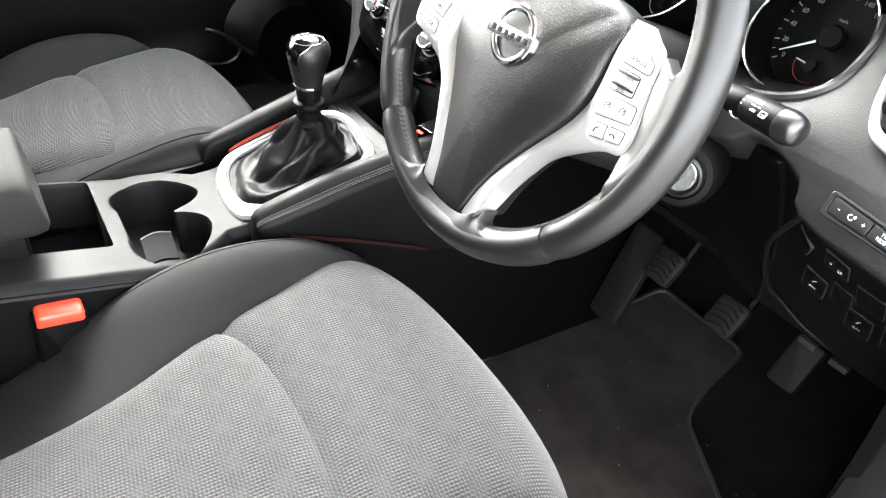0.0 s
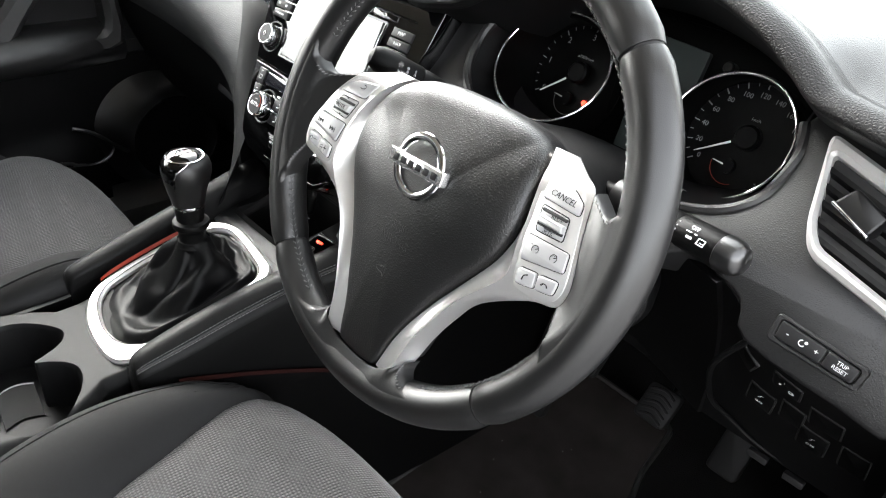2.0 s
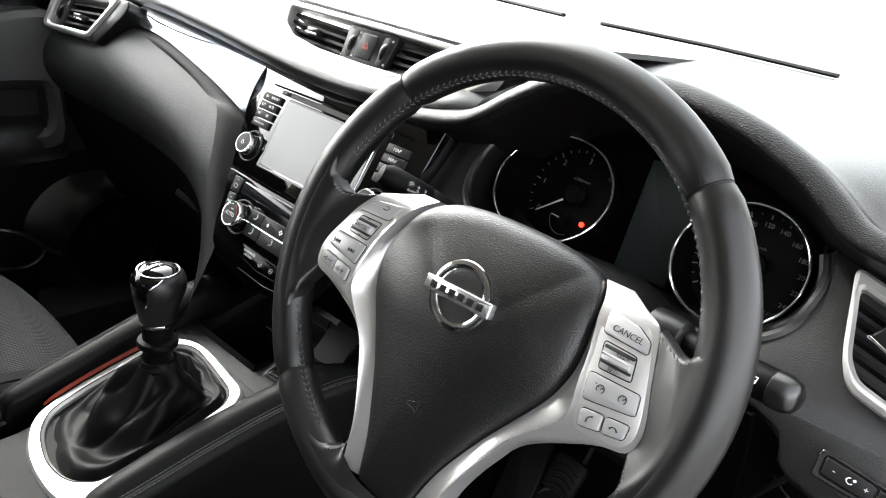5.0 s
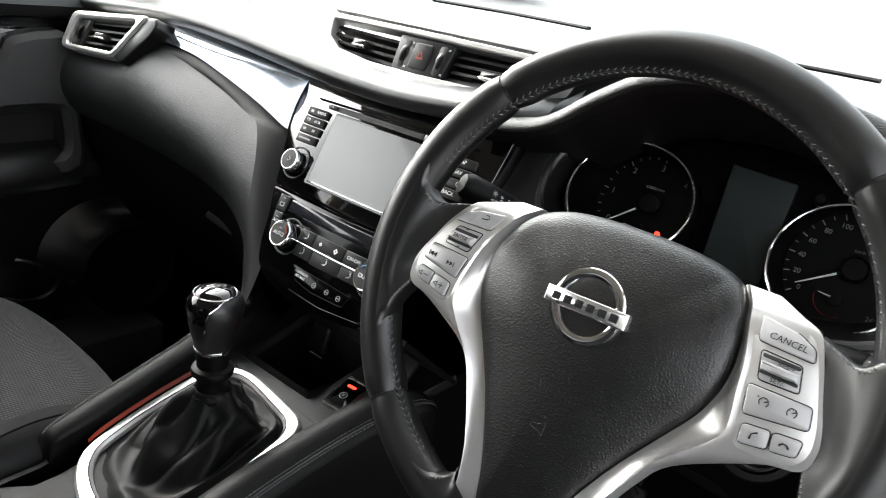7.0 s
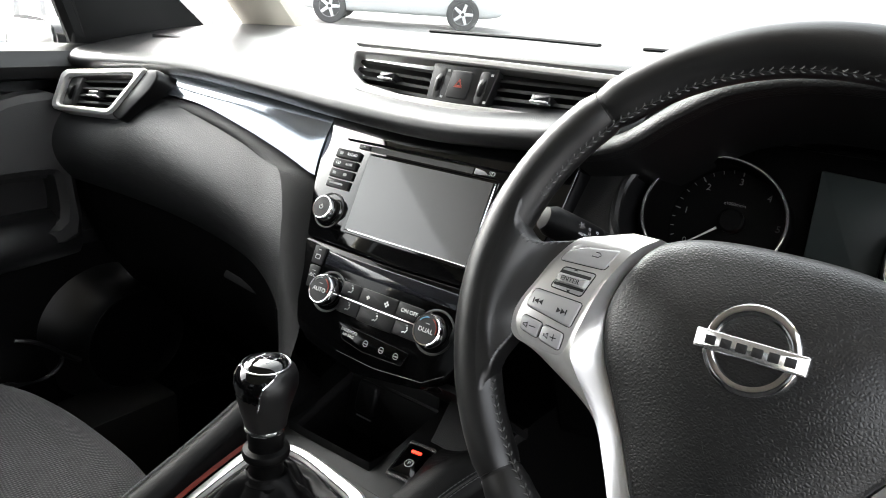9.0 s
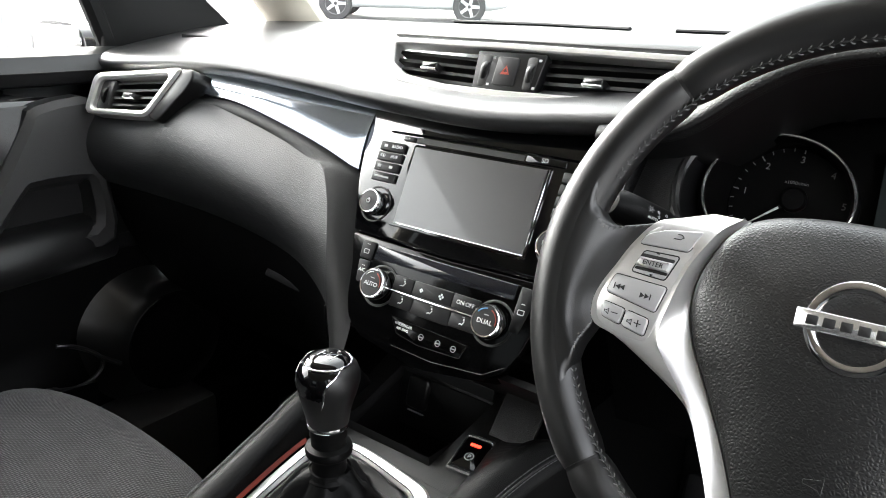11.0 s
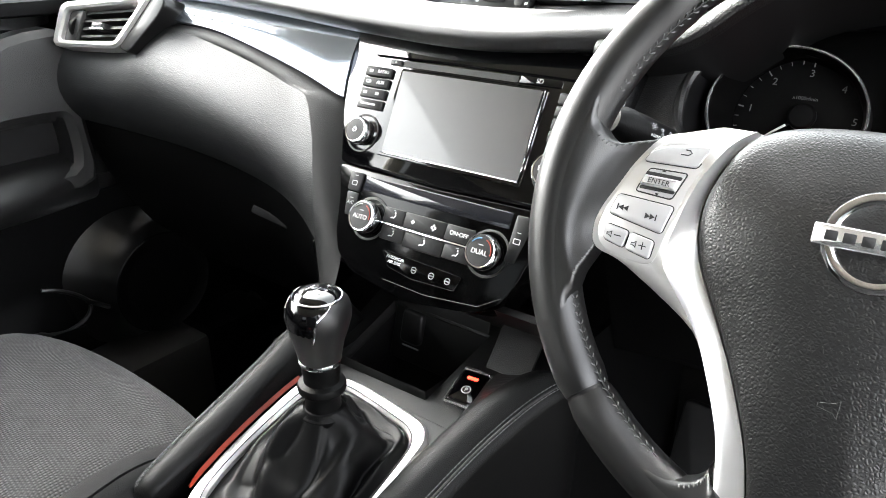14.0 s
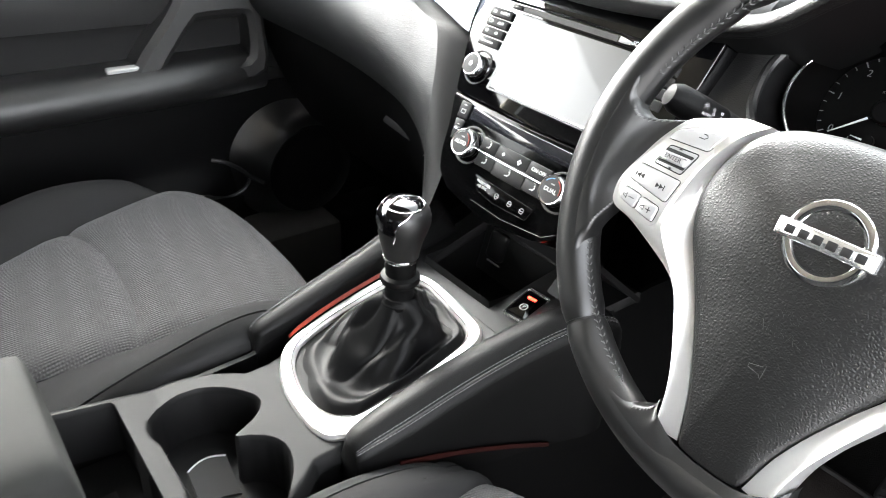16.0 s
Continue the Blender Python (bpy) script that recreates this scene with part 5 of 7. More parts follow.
# driver's side vent
dv = thing("side_air_vent", FASCIA, "side air vent with a broad silver frame beside the dials", "air vent", "side air vents")
o = rounded([(0.180, 0.050), (0.330, 0.005), (0.335, -0.067), (0.209, -0.035), (0.198, -0.015)], 0.010, 6)
i = rounded([(0.189, 0.036), (0.318, -0.004), (0.322, -0.056), (0.214, -0.027), (0.204, -0.014)], 0.006, 6)
# Brighter silver here too, in place of light on the frame.
part("silver_frame", frame_plate(o, i, -0.02, 0.012, 0.003), PANELSILVER, dv, "satin silver surround", m=FASCIA)
part("duct", plate(i, -0.06, 0.0005, 0.0), INK, dv, m=FASCIA)
for k in range(5):
    s = k / 4
    slat(dv, at(FASCIA, 0, 0, 0.012), (0.191 + 0.012 * s, 0.026 - 0.046 * s), (0.322, -0.012 - 0.038 * s), 0.008)
tm = at(FASCIA, 0.226, 0.003, 0.016, -24)
tab = part("louvre_tab", plate(rounded([(-0.016, -0.008), (0.016, -0.008), (0.014, 0.009), (-0.014, 0.009)], 0.003), -0.012, 0.004, 0.002), SATIN, dv, m=tm)
part("chrome_edge", plate(rounded([(-0.017, -0.0095), (0.017, -0.0095), (0.016, -0.007), (-0.016, -0.007)], 0.001), -0.004, 0.005, 0.001), CHROME, tab, m=tm)

# ---- centre stack ----
radio = thing("infotainment_unit", STACK, "piano-black infotainment unit with a switched-off touch screen", "infotainment unit")
up = [(-0.152, 0.076), (-0.149, 0.03), (-0.143, -0.003), (-0.125, -0.0585), (0.0, -0.0615), (0.125, -0.0585), (0.143, -0.003), (0.149, 0.03), (0.152, 0.076), (0.0, 0.079)]
part("fascia", plate(rounded(up, 0.004, 3), -0.03, 0.0, 0.0015), GLOSS, radio, m=STACK)
part("screen_frame", frame_plate(rounded([(-0.0825, -0.0445), (0.0805, -0.0445), (0.0805, 0.0435), (-0.0825, 0.0435)], 0.003), rounded([(-0.0762, -0.0400), (0.0765, -0.0400), (0.0765, 0.0395), (-0.0762, 0.0395)], 0.001), -0.001, 0.0012, 0.0008), GLOSS, radio, m=STACK)
part("screen_edge", tube([(x, y, 0.0016) for x, y in ((0.0775, 0.041), (0.0775, -0.041), (-0.077, -0.041))], 0.0007, 4), CHROME, radio, "thin bright edge", m=STACK)
part("screen", plate([(-0.0768, -0.0404), (0.0770, -0.0404), (0.0770, 0.0400), (-0.0768, 0.0400)], -0.002, 0.0, 0.0), SCREEN, radio, "dark switched-off screen", m=STACK @ Matrix.Translation((0, 0, 0.0031)) @ Matrix.Rotation(radians(3.0), 4, "X"))
part("disc_slot", plate(rounded([(-0.082, 0.0455), (0.048, 0.0455), (0.048, 0.0515), (-0.082, 0.0515)], 0.001), -0.002, 0.0006, 0.0), INK, radio, "disc slot", m=STACK)
part("slot_lip", tube([(-0.118, 0.0535, 0.001), (-0.02, 0.0545, 0.001), (0.12, 0.0535, 0.001)], 0.0009, 4), GLOSS, radio, m=STACK)
part("card_flap", plate(rounded([(0.050, 0.0452), (0.092, 0.0452), (0.092, 0.0525), (0.050, 0.0525)], 0.001), -0.001, 0.0014, 0.0006), GLOSS, radio, "memory card flap", m=STACK)
words("SD", 0.006, at(STACK, 0.070, 0.0488, 0.0016), radio, WHITE)
part("eject_button", plate(rounded([(-0.0985, 0.0458), (-0.0835, 0.0458), (-0.0835, 0.0510), (-0.0985, 0.0510)], 0.001), -0.001, 0.0018, 0.0008), BTN_BLACK, radio, m=STACK)
part("symbol", plate([(-0.0925, 0.0480), (-0.0895, 0.0480), (-0.091, 0.0498)], 0.0017, 0.0021, 0), GREYPRINT, radio, m=STACK)
LEFTKEYS = (("", "RADIO"), ("CD", "AUX"), ("", ""), ("", ""))
RIGHTKEYS = ("MAP", "NAV", "", "BACK")
for k in range(4):
    y0 = 0.0415 - 0.0112 * k
    for s in (-1, 1):
        xa, xb = sorted((s * 0.0925, s * 0.1255))
        key = part("button", plate(rounded([(xa + 0.0006 * k * (s < 0), y0 - 0.0098), (xb, y0 - 0.0098), (xb, y0), (xa + 0.0006 * k * (s < 0), y0)], 0.0012), -0.001, 0.0028, 0.0009), BTN_BLACK if s > 0 or k < 3 else SATIN, radio, m=STACK)
        if s < 0:
            for n, tx in enumerate(LEFTKEYS[k]):
                if tx:
                    words(tx, 0.0047, at(STACK, -0.1175 + 0.0155 * n, y0 - 0.0048, 0.0030), key, WHITE)
                elif k < 3:
                    part("symbol", box(-0.1200 + 0.0155 * n, -0.1155 + 0.0155 * n, y0 - 0.0064, y0 - 0.0034, 0.0027, 0.0031, 0), GREYPRINT, key, m=STACK)
                elif n == 0:
                    part("symbol", box(-0.1195, -0.1005, y0 - 0.0060, y0 - 0.0040, 0.0027, 0.0031, 0), GREYPRINT, key, m=STACK)
        elif RIGHTKEYS[k]:
            words(RIGHTKEYS[k], 0.0058, at(STACK, 0.108, y0 - 0.0048, 0.0030), key, WHITE)
        else:
            part("symbol", plate(circle(0.101, y0 - 0.0048, 0.0016, 10), 0.0027, 0.0031, 0), WHITE, key, m=STACK)
            part("symbol", tube([(0.1145 + 0.0018 * math.cos(radians(a)), y0 - 0.0048 + 0.0018 * math.sin(radians(a)), 0.0030) for a in range(90, 271, 20)], 0.0005, 4), WHITE, key, m=STACK)


def knob(parent, m, r, h, label):
    k = part("knob", lathe([(r * 1.02, 0.0), (r, h * 0.5), (r * 0.98, h * 0.9), (r * 0.9, h), (0.0, h + 0.0005)], 36), BTN_BLACK, parent, label, m=m)
    part("chrome_ring", loft([[(q * math.cos(a), q * math.sin(a), z) for a in (2 * math.pi * j / 40 for j in range(40))] for q, z in ((r * 1.04, 0.001), (r * 1.08, h * 0.45), (r * 1.05, h * 0.92), (r * 0.97, h * 1.02), (r * 0.9, h * 1.01), (r * 0.9, h * 0.9))], True, False), CHROME, k, m=m)
    return k


for x, tx in ((-0.107, ""), (0.107, "ENTER")):
    km = at(STACK, x, -0.0265, 0)
    part("knob_well", lathe([(0.0195, -0.002), (0.0195, 0.0012), (0.0182, 0.0012), (0.017, -0.001), (0.0, -0.001)], 36), INK, radio, m=km)
    kb = knob(radio, km, 0.0125 if x < 0 else 0.0145, 0.013, "round black knob with a chrome ring")
    if tx:
        words(tx, 0.0058, at(km, 0, 0, 0.0138), kb, WHITE)
    else:
        part("symbol", tube([(0.0022 * math.cos(radians(a)), 0.0022 * math.sin(radians(a)), 0.0138) for a in range(120, 421, 20)], 0.0004, 4), WHITE, kb, m=km)
        part("symbol", box(-0.0003, 0.0003, 0.0005, 0.0032, 0.0134, 0.014, 0), WHITE, kb, m=km)
words("VOLUME", 0.0036, at(STACK, -0.104, -0.0085, 0.0006, -4), radio, GREYPRINT)

climate = thing("climate_panel", STACK, "black climate control panel with two chrome-ringed knobs", "climate control")
low = [(-0.1245, -0.0605), (0.0, -0.0635), (0.1245, -0.0605), (0.112, -0.092), (0.104, -0.125), (0.094, -0.146), (0.072, -0.160), (0.0, -0.171), (-0.072, -0.160), (-0.094, -0.146), (-0.104, -0.125), (-0.112, -0.092)]
part("fascia", plate(rounded(list(reversed(low)), 0.006, 3), -0.04, 0.0, 0.0006), SHADEGLOSS, climate, m=STACK)
part("display_strip", plate(rounded([(-0.085, -0.0815), (0.083, -0.0815), (0.083, -0.0670), (-0.085, -0.0670)], 0.0015), -0.002, 0.0012, 0.0006), STRIP, climate, "narrow dark display", m=STACK)
for pts, sym in (([(-0.1035, -0.0845), (-0.0885, -0.0845), (-0.0885, -0.0655), (-0.1055, -0.0655)], "bars"), ([(-0.0985, -0.1090), (-0.0885, -0.1090), (-0.0885, -0.0858), (-0.1030, -0.0858)], "A/C"),
                 ([(0.0870, -0.1090), (0.0965, -0.1090), (0.1050, -0.0675), (0.0870, -0.0675)], "bars")):
    b = part("button", plate(rounded(pts, 0.002), -0.001, 0.002, 0.0008), BTN_BLACK, climate, m=STACK)
    x, y = sum(p[0] for p in pts) / 4, sum(p[1] for p in pts) / 4
    if sym == "bars":
        part("symbol", frame_plate(rounded([(x - 0.0035, y - 0.0042), (x + 0.0035, y - 0.0042), (x + 0.0035, y + 0.0008), (x - 0.0035, y + 0.0008)], 0.001), rounded([(x - 0.0026, y - 0.0034), (x + 0.0026, y - 0.0034), (x + 0.0026, y), (x - 0.0026, y)], 0.0005), 0.0018, 0.0023, 0.0001), GREYPRINT, b, m=STACK)
    else:
        words(sym, 0.0052, at(STACK, x, y + 0.001, 0.0022), b, WHITE)
    part("lamp", box(x - 0.002, x + 0.002, y + 0.0055, y + 0.0062, 0.0018, 0.0022, 0), GREYPRINT, b, m=STACK)
for row, splits, ya, yb in ((0, (-0.0505, -0.0255, 0.0220, 0.0525), -0.1050, -0.0905), (1, (-0.0485, -0.0205, 0.0250, 0.0545), -0.1215, -0.1080)):
    for k in range(3):
        xa, xb = splits[k] + 0.0004, splits[k + 1] - 0.0004
        sag = 0.0012 * (k == 1) * row
        b = part("button", plate(rounded([(xa, ya - sag), (xb, ya - sag), (xb, yb), (xa, yb)], 0.0015), -0.001, 0.0024, 0.0008), BTN_BLACK, climate, m=STACK)
        xm, ym = (xa + xb) / 2, (ya + yb) / 2
        if row == 0 and k == 2:
            words("ON·OFF", 0.0056, at(STACK, xm, ym, 0.0026), b, WHITE)
        elif row == 0 and k == 1:
            for dx, r in ((-0.013, 0.0013), (0.011, 0.0019)):
                for q in range(4):
                    part("symbol", plate(circle(xm + dx + r * math.cos(q * 1.5708), ym - 0.0005 + r * math.sin(q * 1.5708), r * 0.62, 8), 0.0022, 0.0027, 0), WHITE, b, "fan symbol", m=STACK)
        else:
            part("symbol", tube([(xm - 0.003, ym - 0.0025, 0.0026), (xm - 0.001, ym - 0.0015, 0.0026), (xm + 0.0005, ym - 0.0022, 0.0026), (xm + 0.0025, ym + 0.0015, 0.0026)], 0.0005, 4), WHITE, b, m=STACK)
            part("symbol", plate(circle(xm + 0.0012, ym + 0.0028, 0.0009, 8), 0.0022, 0.0027, 0), WHITE, b, m=STACK)
            part("lamp", box(xm - 0.0015, xm + 0.0015, ym + 0.0048, ym + 0.0054, 0.0022, 0.0026, 0), GREYPRINT, b, m=STACK)
part("chrome_line", tube([(-0.050, -0.1064, 0.0022), (0.0, -0.1068, 0.0022), (0.054, -0.1064, 0.0022)], 0.0012, 6), CHROME, climate, m=STACK)
for x, tx in ((-0.0665, "AUTO"), (0.0695, "DUAL")):
    km = at(STACK, x, -0.1065, 0)
    part("knob_well", lathe([(0.0215, -0.003), (0.0215, 0.0008), (0.0200, 0.0010), (0.018, -0.001), (0.0, -0.001)], 40), INK, climate, m=km)
    kb = knob(climate, km, 0.0148, 0.015, "round black knob with a chrome ring")
    words(tx, 0.0062, at(km, 0, -0.001, 0.0158), kb, WHITE)
    part("scale_arc", tube([(0.0112 * math.cos(radians(a)), 0.0112 * math.sin(radians(a)), 0.0157) for a in range(-10, 71, 10)], 0.0006, 4), RED, kb, "red warm scale", m=km)
    part("scale_arc", tube([(0.0112 * math.cos(radians(a)), 0.0112 * math.sin(radians(a)), 0.0157) for a in range(95, 151, 10)], 0.0005, 4), GREYPRINT if x < 0 else BLUEPRINT, kb, m=km)
    part("lamp", box(-0.0022, 0.0022, 0.0050, 0.0058, 0.0153, 0.0160, 0), GREYPRINT, kb, m=km)
ab = [(-0.040, -0.1305), (0.052, -0.1335), (0.048, -0.1470), (0.0, -0.1490), (-0.028, -0.1450)]
part("airbag_plate", plate(rounded(list(reversed(ab)), 0.002), -0.001, 0.0012, 0.0006), SHADEGLOSS, climate, m=STACK)
part("plate_edge", tube([(p[0], p[1], 0.0012) for p in rounded(ab, 0.002)], 0.0003, 4, True), HARD, climate, m=STACK)
words("PASSENGER", 0.0041, at(STACK, -0.0225, -0.1355, 0.0015, -1), climate, WHITE)
words("AIR BAG", 0.0041, at(STACK, -0.0225, -0.1398, 0.0015, -1), climate, WHITE)
for x in (0.001, 0.021, 0.039):
    part("symbol", frame_plate(circle(x, -0.1405, 0.0032, 12), circle(x, -0.1405, 0.0024, 12), 0.0011, 0.0015, 0.0001), DIMWHITE, climate, m=STACK)
    part("symbol", box(x - 0.002, x + 0.002, -0.1412, -0.1400, 0.0011, 0.0016, 0), DIMWHITE, climate, m=STACK)
part("lower_line", tube([(-0.03, -0.1575, 0.001), (0.02, -0.1590, 0.001), (0.075, -0.1530, 0.001), (0.095, -0.1400, 0.001)], 0.0004, 4), BTN_BLACK, climate, m=STACK)

# ---- centre console ----
console = thing("centre_console", (0, -0.1, 0.3), "dark grey centre console with stitched leather side pads", "centre console")
CT = basis((0, -0.15, 0.668), (1, 0, 0), (0, 1, 0.24))
k24 = math.sqrt(1 + 0.24 ** 2)


def ct(x, y):
    """World x, y to the console plane's own axes."""
    return (x, (y + 0.15) * k24)


TRIM_O = [(0.066, -0.144), (0.074, -0.125), (0.070, -0.06), (0.068, 0.008), (0.063, 0.026), (0.051, 0.036), (0.030, 0.040), (-0.033, 0.046), (-0.066, 0.040), (-0.086, 0.024), (-0.091, 0.0), (-0.090, -0.06), (-0.083, -0.112), (-0.070, -0.134), (-0.045, -0.149), (-0.012, -0.158), (0.030, -0.160), (0.055, -0.155)]
TRIM_I = [(0.043, -0.124), (0.051, -0.110), (0.054, -0.06), (0.052, -0.006), (0.048, 0.010), (0.038, 0.019), (0.022, 0.023), (-0.033, 0.030), (-0.056, 0.024), (-0.067, 0.010), (-0.071, -0.005), (-0.071, -0.06), (-0.066, -0.10), (-0.058, -0.117), (-0.040, -0.130), (-0.010, -0.138), (0.015, -0.138), (0.032, -0.133)]
to, ti = [(p.x, p.y) for p in spline([ct(*p) for p in TRIM_O], 4, True)], [(p.x, p.y) for p in spline([ct(*p) for p in TRIM_I], 4, True)]
mx, my = sum(p[0] for p in ti) / len(ti), sum(p[1] for p in ti) / len(ti)
ti = [(mx + (p[0] - mx) * 1.07, my + (p[1] - my) * 1.045) for p in ti]
part("gear_trim", frame_plate([Vector(p) for p in to], [Vector(p) for p in ti], -0.012, 0.006, 0.003), SILVER, console, "satin silver gear surround", m=CT)

mid_line = [V(mx + (p[0] - mx) * 1.045, my + (p[1] - my) * 1.03, 0.0061) for p in ti]
part("gear_trim_groove", tube(mid_line, 0.0006, 5, True), MATT, console, m=CT)

# top deck, pierced by two joined cup holders and a tray
cup_a, cup_b = (-0.047, -0.232), (0.053, -0.234)


def holes_bm():
    """Deck sheet with real openings: cells whose centre lies in a hole are left out."""
    bm = bmesh.new()
    nx, ny = 112, 164
    x0, x1, y0, y1 = -0.114, 0.114, -0.44, -0.112

    def inside(x, y):
        if ((x + 0.040) / 0.042) ** 2 + ((y + 0.232) / 0.052) ** 2 < 1 or ((x - 0.054) / 0.053) ** 2 + ((y + 0.234) / 0.048) ** 2 < 1:
            return True
        if -0.06 < x < 0.055 and -0.281 < y < -0.224:
            return True
        return -0.098 < x < 0.050 and -0.41 < y < -0.298

    grid = {}

    def vert(i, j):
        if (i, j) not in grid:
            x, y = x0 + (x1 - x0) * i / nx, y0 + (y1 - y0) * j / ny
            s = min(1, max(0, (y + 0.25) / 0.075))
            w = 1 - 0.31 * s * s
            edge = max(0, abs(x) / 0.114 - 0.86) / 0.14
            grid[i, j] = bm.verts.new((x * w, y, deck(y) - 0.012 * edge * edge))
        return grid[i, j]
    for i in range(nx):
        for j in range(ny):
            x, y = x0 + (x1 - x0) * (i + 0.5) / nx, y0 + (y1 - y0) * (j + 0.5) / ny
            if not inside(x, y):
                bm.faces.new((vert(i, j), vert(i + 1, j), vert(i + 1, j + 1), vert(i, j + 1)))
    # smooth the cut edges, then turn them down into the wells
    rim = [v for v in bm.verts if v.is_boundary and -0.105 < v.co.x < 0.105 and -0.43 < v.co.y < -0.15]
    for _ in range(6):
        new_co = {v: sum((e.other_vert(v).co for e in v.link_edges if e.is_boundary), V(0, 0, 0)) / 2 for v in rim}
        for v in rim:
            v.co = v.co.lerp(new_co[v], 0.6)
    rim_edges = [e for e in bm.edges if e.is_boundary and e.verts[0] in set(rim) and e.verts[1] in set(rim)]
    for dz, pull in ((-0.002, 0.0012), (-0.005, 0.0012), (-0.058, 0.0)):
        r = bmesh.ops.extrude_edge_only(bm, edges=rim_edges)
        vs = [g for g in r["geom"] if isinstance(g, bmesh.types.BMVert)]
        rim_edges = [g for g in r["geom"] if isinstance(g, bmesh.types.BMEdge)]
        for v in vs:
            c = min((Vector((*cup_a, 0)), Vector((*cup_b, 0)), V(-0.03, -0.366, 0)), key=lambda q: (q - V(v.co.x, v.co.y, 0)).length)
            d = V(c.x - v.co.x, c.y - v.co.y, 0)
            v.co += d.normalized() * pull + V(0, 0, dz)
    return bm


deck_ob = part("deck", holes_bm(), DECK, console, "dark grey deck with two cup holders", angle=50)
# Faces inside the wells get matt black, standing in for their shade.
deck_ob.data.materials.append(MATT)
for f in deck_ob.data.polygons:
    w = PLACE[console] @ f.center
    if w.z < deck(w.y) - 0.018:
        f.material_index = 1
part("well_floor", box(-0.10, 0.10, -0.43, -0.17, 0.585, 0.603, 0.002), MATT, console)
def grip(u, v):
    """A small leaning tab at the foot of the cup holders, with a curved upper edge."""
    y = -0.260 + 0.038 * u
    return V(-0.024 - 0.007 * math.sin(math.pi * u) + 0.042 * v, y - 0.003 * v, 0.6175 - 0.0125 * v)


part("cup_grip", sheet(grip, 12, 4, -0.002), MATT, console)
# Pale tube drawn in for the highlight on the tab's upper edge.
part("cup_grip_edge", tube([grip(k / 12, 0) for k in range(13)], 0.0009, 6), GREYPRINT, console, "highlight drawn along the tab's edge")
part("tray_card", box(-0.05, -0.02, -0.40, -0.32, 0.603, 0.607, 0.001), RUBBER, console)
# sides down to the floor
for s in (1, -1):
    part("side_panel", sheet(lambda u, v, s=s: V(s * (0.110 + 0.012 * v + 0.016 * max(0, (u - 0.40)) / 0.35 - 0.004 * (1 - v) ** 2), -0.44 + 0.94 * u, (deck(min(0.2, -0.44 + 0.94 * u)) - 0.008) * (1 - v) + 0.29 * v), 30, 10, 0.006), HARD, console)
part("rear_wall", box(-0.112, 0.112, -0.445, -0.435, 0.29, 0.70, 0.003), HARD, console)
# plain plastic between the pads and round the cubby
part("front_deck", frame_plate([Vector(ct(*p)) for p in ((0.098, 0.042), (0.13, 0.19), (-0.12, 0.19), (-0.098, 0.042))], [Vector(ct(*p)) for p in ((0.032, 0.062), (0.038, 0.160), (-0.086, 0.160), (-0.080, 0.060))], -0.012, 0.001, 0.002), CONSOLESKIN, console, m=CT)
part("front_deck_rear", plate([ct(*p) for p in ((-0.095, 0.035), (0.098, 0.020), (0.098, 0.044), (-0.098, 0.044))], -0.012, 0.0005, 0.0), CONSOLESKIN, console, m=CT)
part("cubby_well", loft([[V(x, y, z) for x, y in ((0.032, 0.062), (0.038, 0.160), (-0.086, 0.160), (-0.080, 0.060))] for z in (0.728, 0.68, 0.60)], True, False), MATT, console)
part("cubby_floor", box(-0.09, 0.042, 0.055, 0.165, 0.592, 0.602, 0.001), MATT, console)
back = part("cubby_back", plate(rounded([(-0.062, -0.045), (0.058, -0.045), (0.058, 0.032), (-0.062, 0.032)], 0.004), 0, 0.003, 0.001), SATIN, console, m=basis((-0.022, 0.160, 0.725), (1, 0, 0), (0, 0.25, 1)))
um = basis((-0.056, 0.156, 0.722), (1, 0, 0), (0, 0.25, 1))
usb = part("socket_cover", plate(rounded([(-0.014, -0.018), (0.014, -0.018), (0.014, 0.020), (-0.014, 0.020)], 0.007), 0.0, 0.007, 0.003), SATIN, console, "black socket cover", m=um)
part("cover_mark", box(-0.011, 0.011, -0.023, -0.0218, 0.001, 0.003, 0), GREYPRINT, usb, m=um)
part("stack_reveal", sheet(lambda u, v: V(-0.12 + 0.25 * u, 0.19 - 0.10 * v, 0.735 + 0.085 * v), 6, 4, 0.006), MATT, console)
part("grained_wall", sheet(lambda u, v: V(0.062 + 0.045 * u, 0.118 + 0.03 * v, 0.738 + 0.034 * v), 5, 4, 0.004), CONSOLESKIN, console)

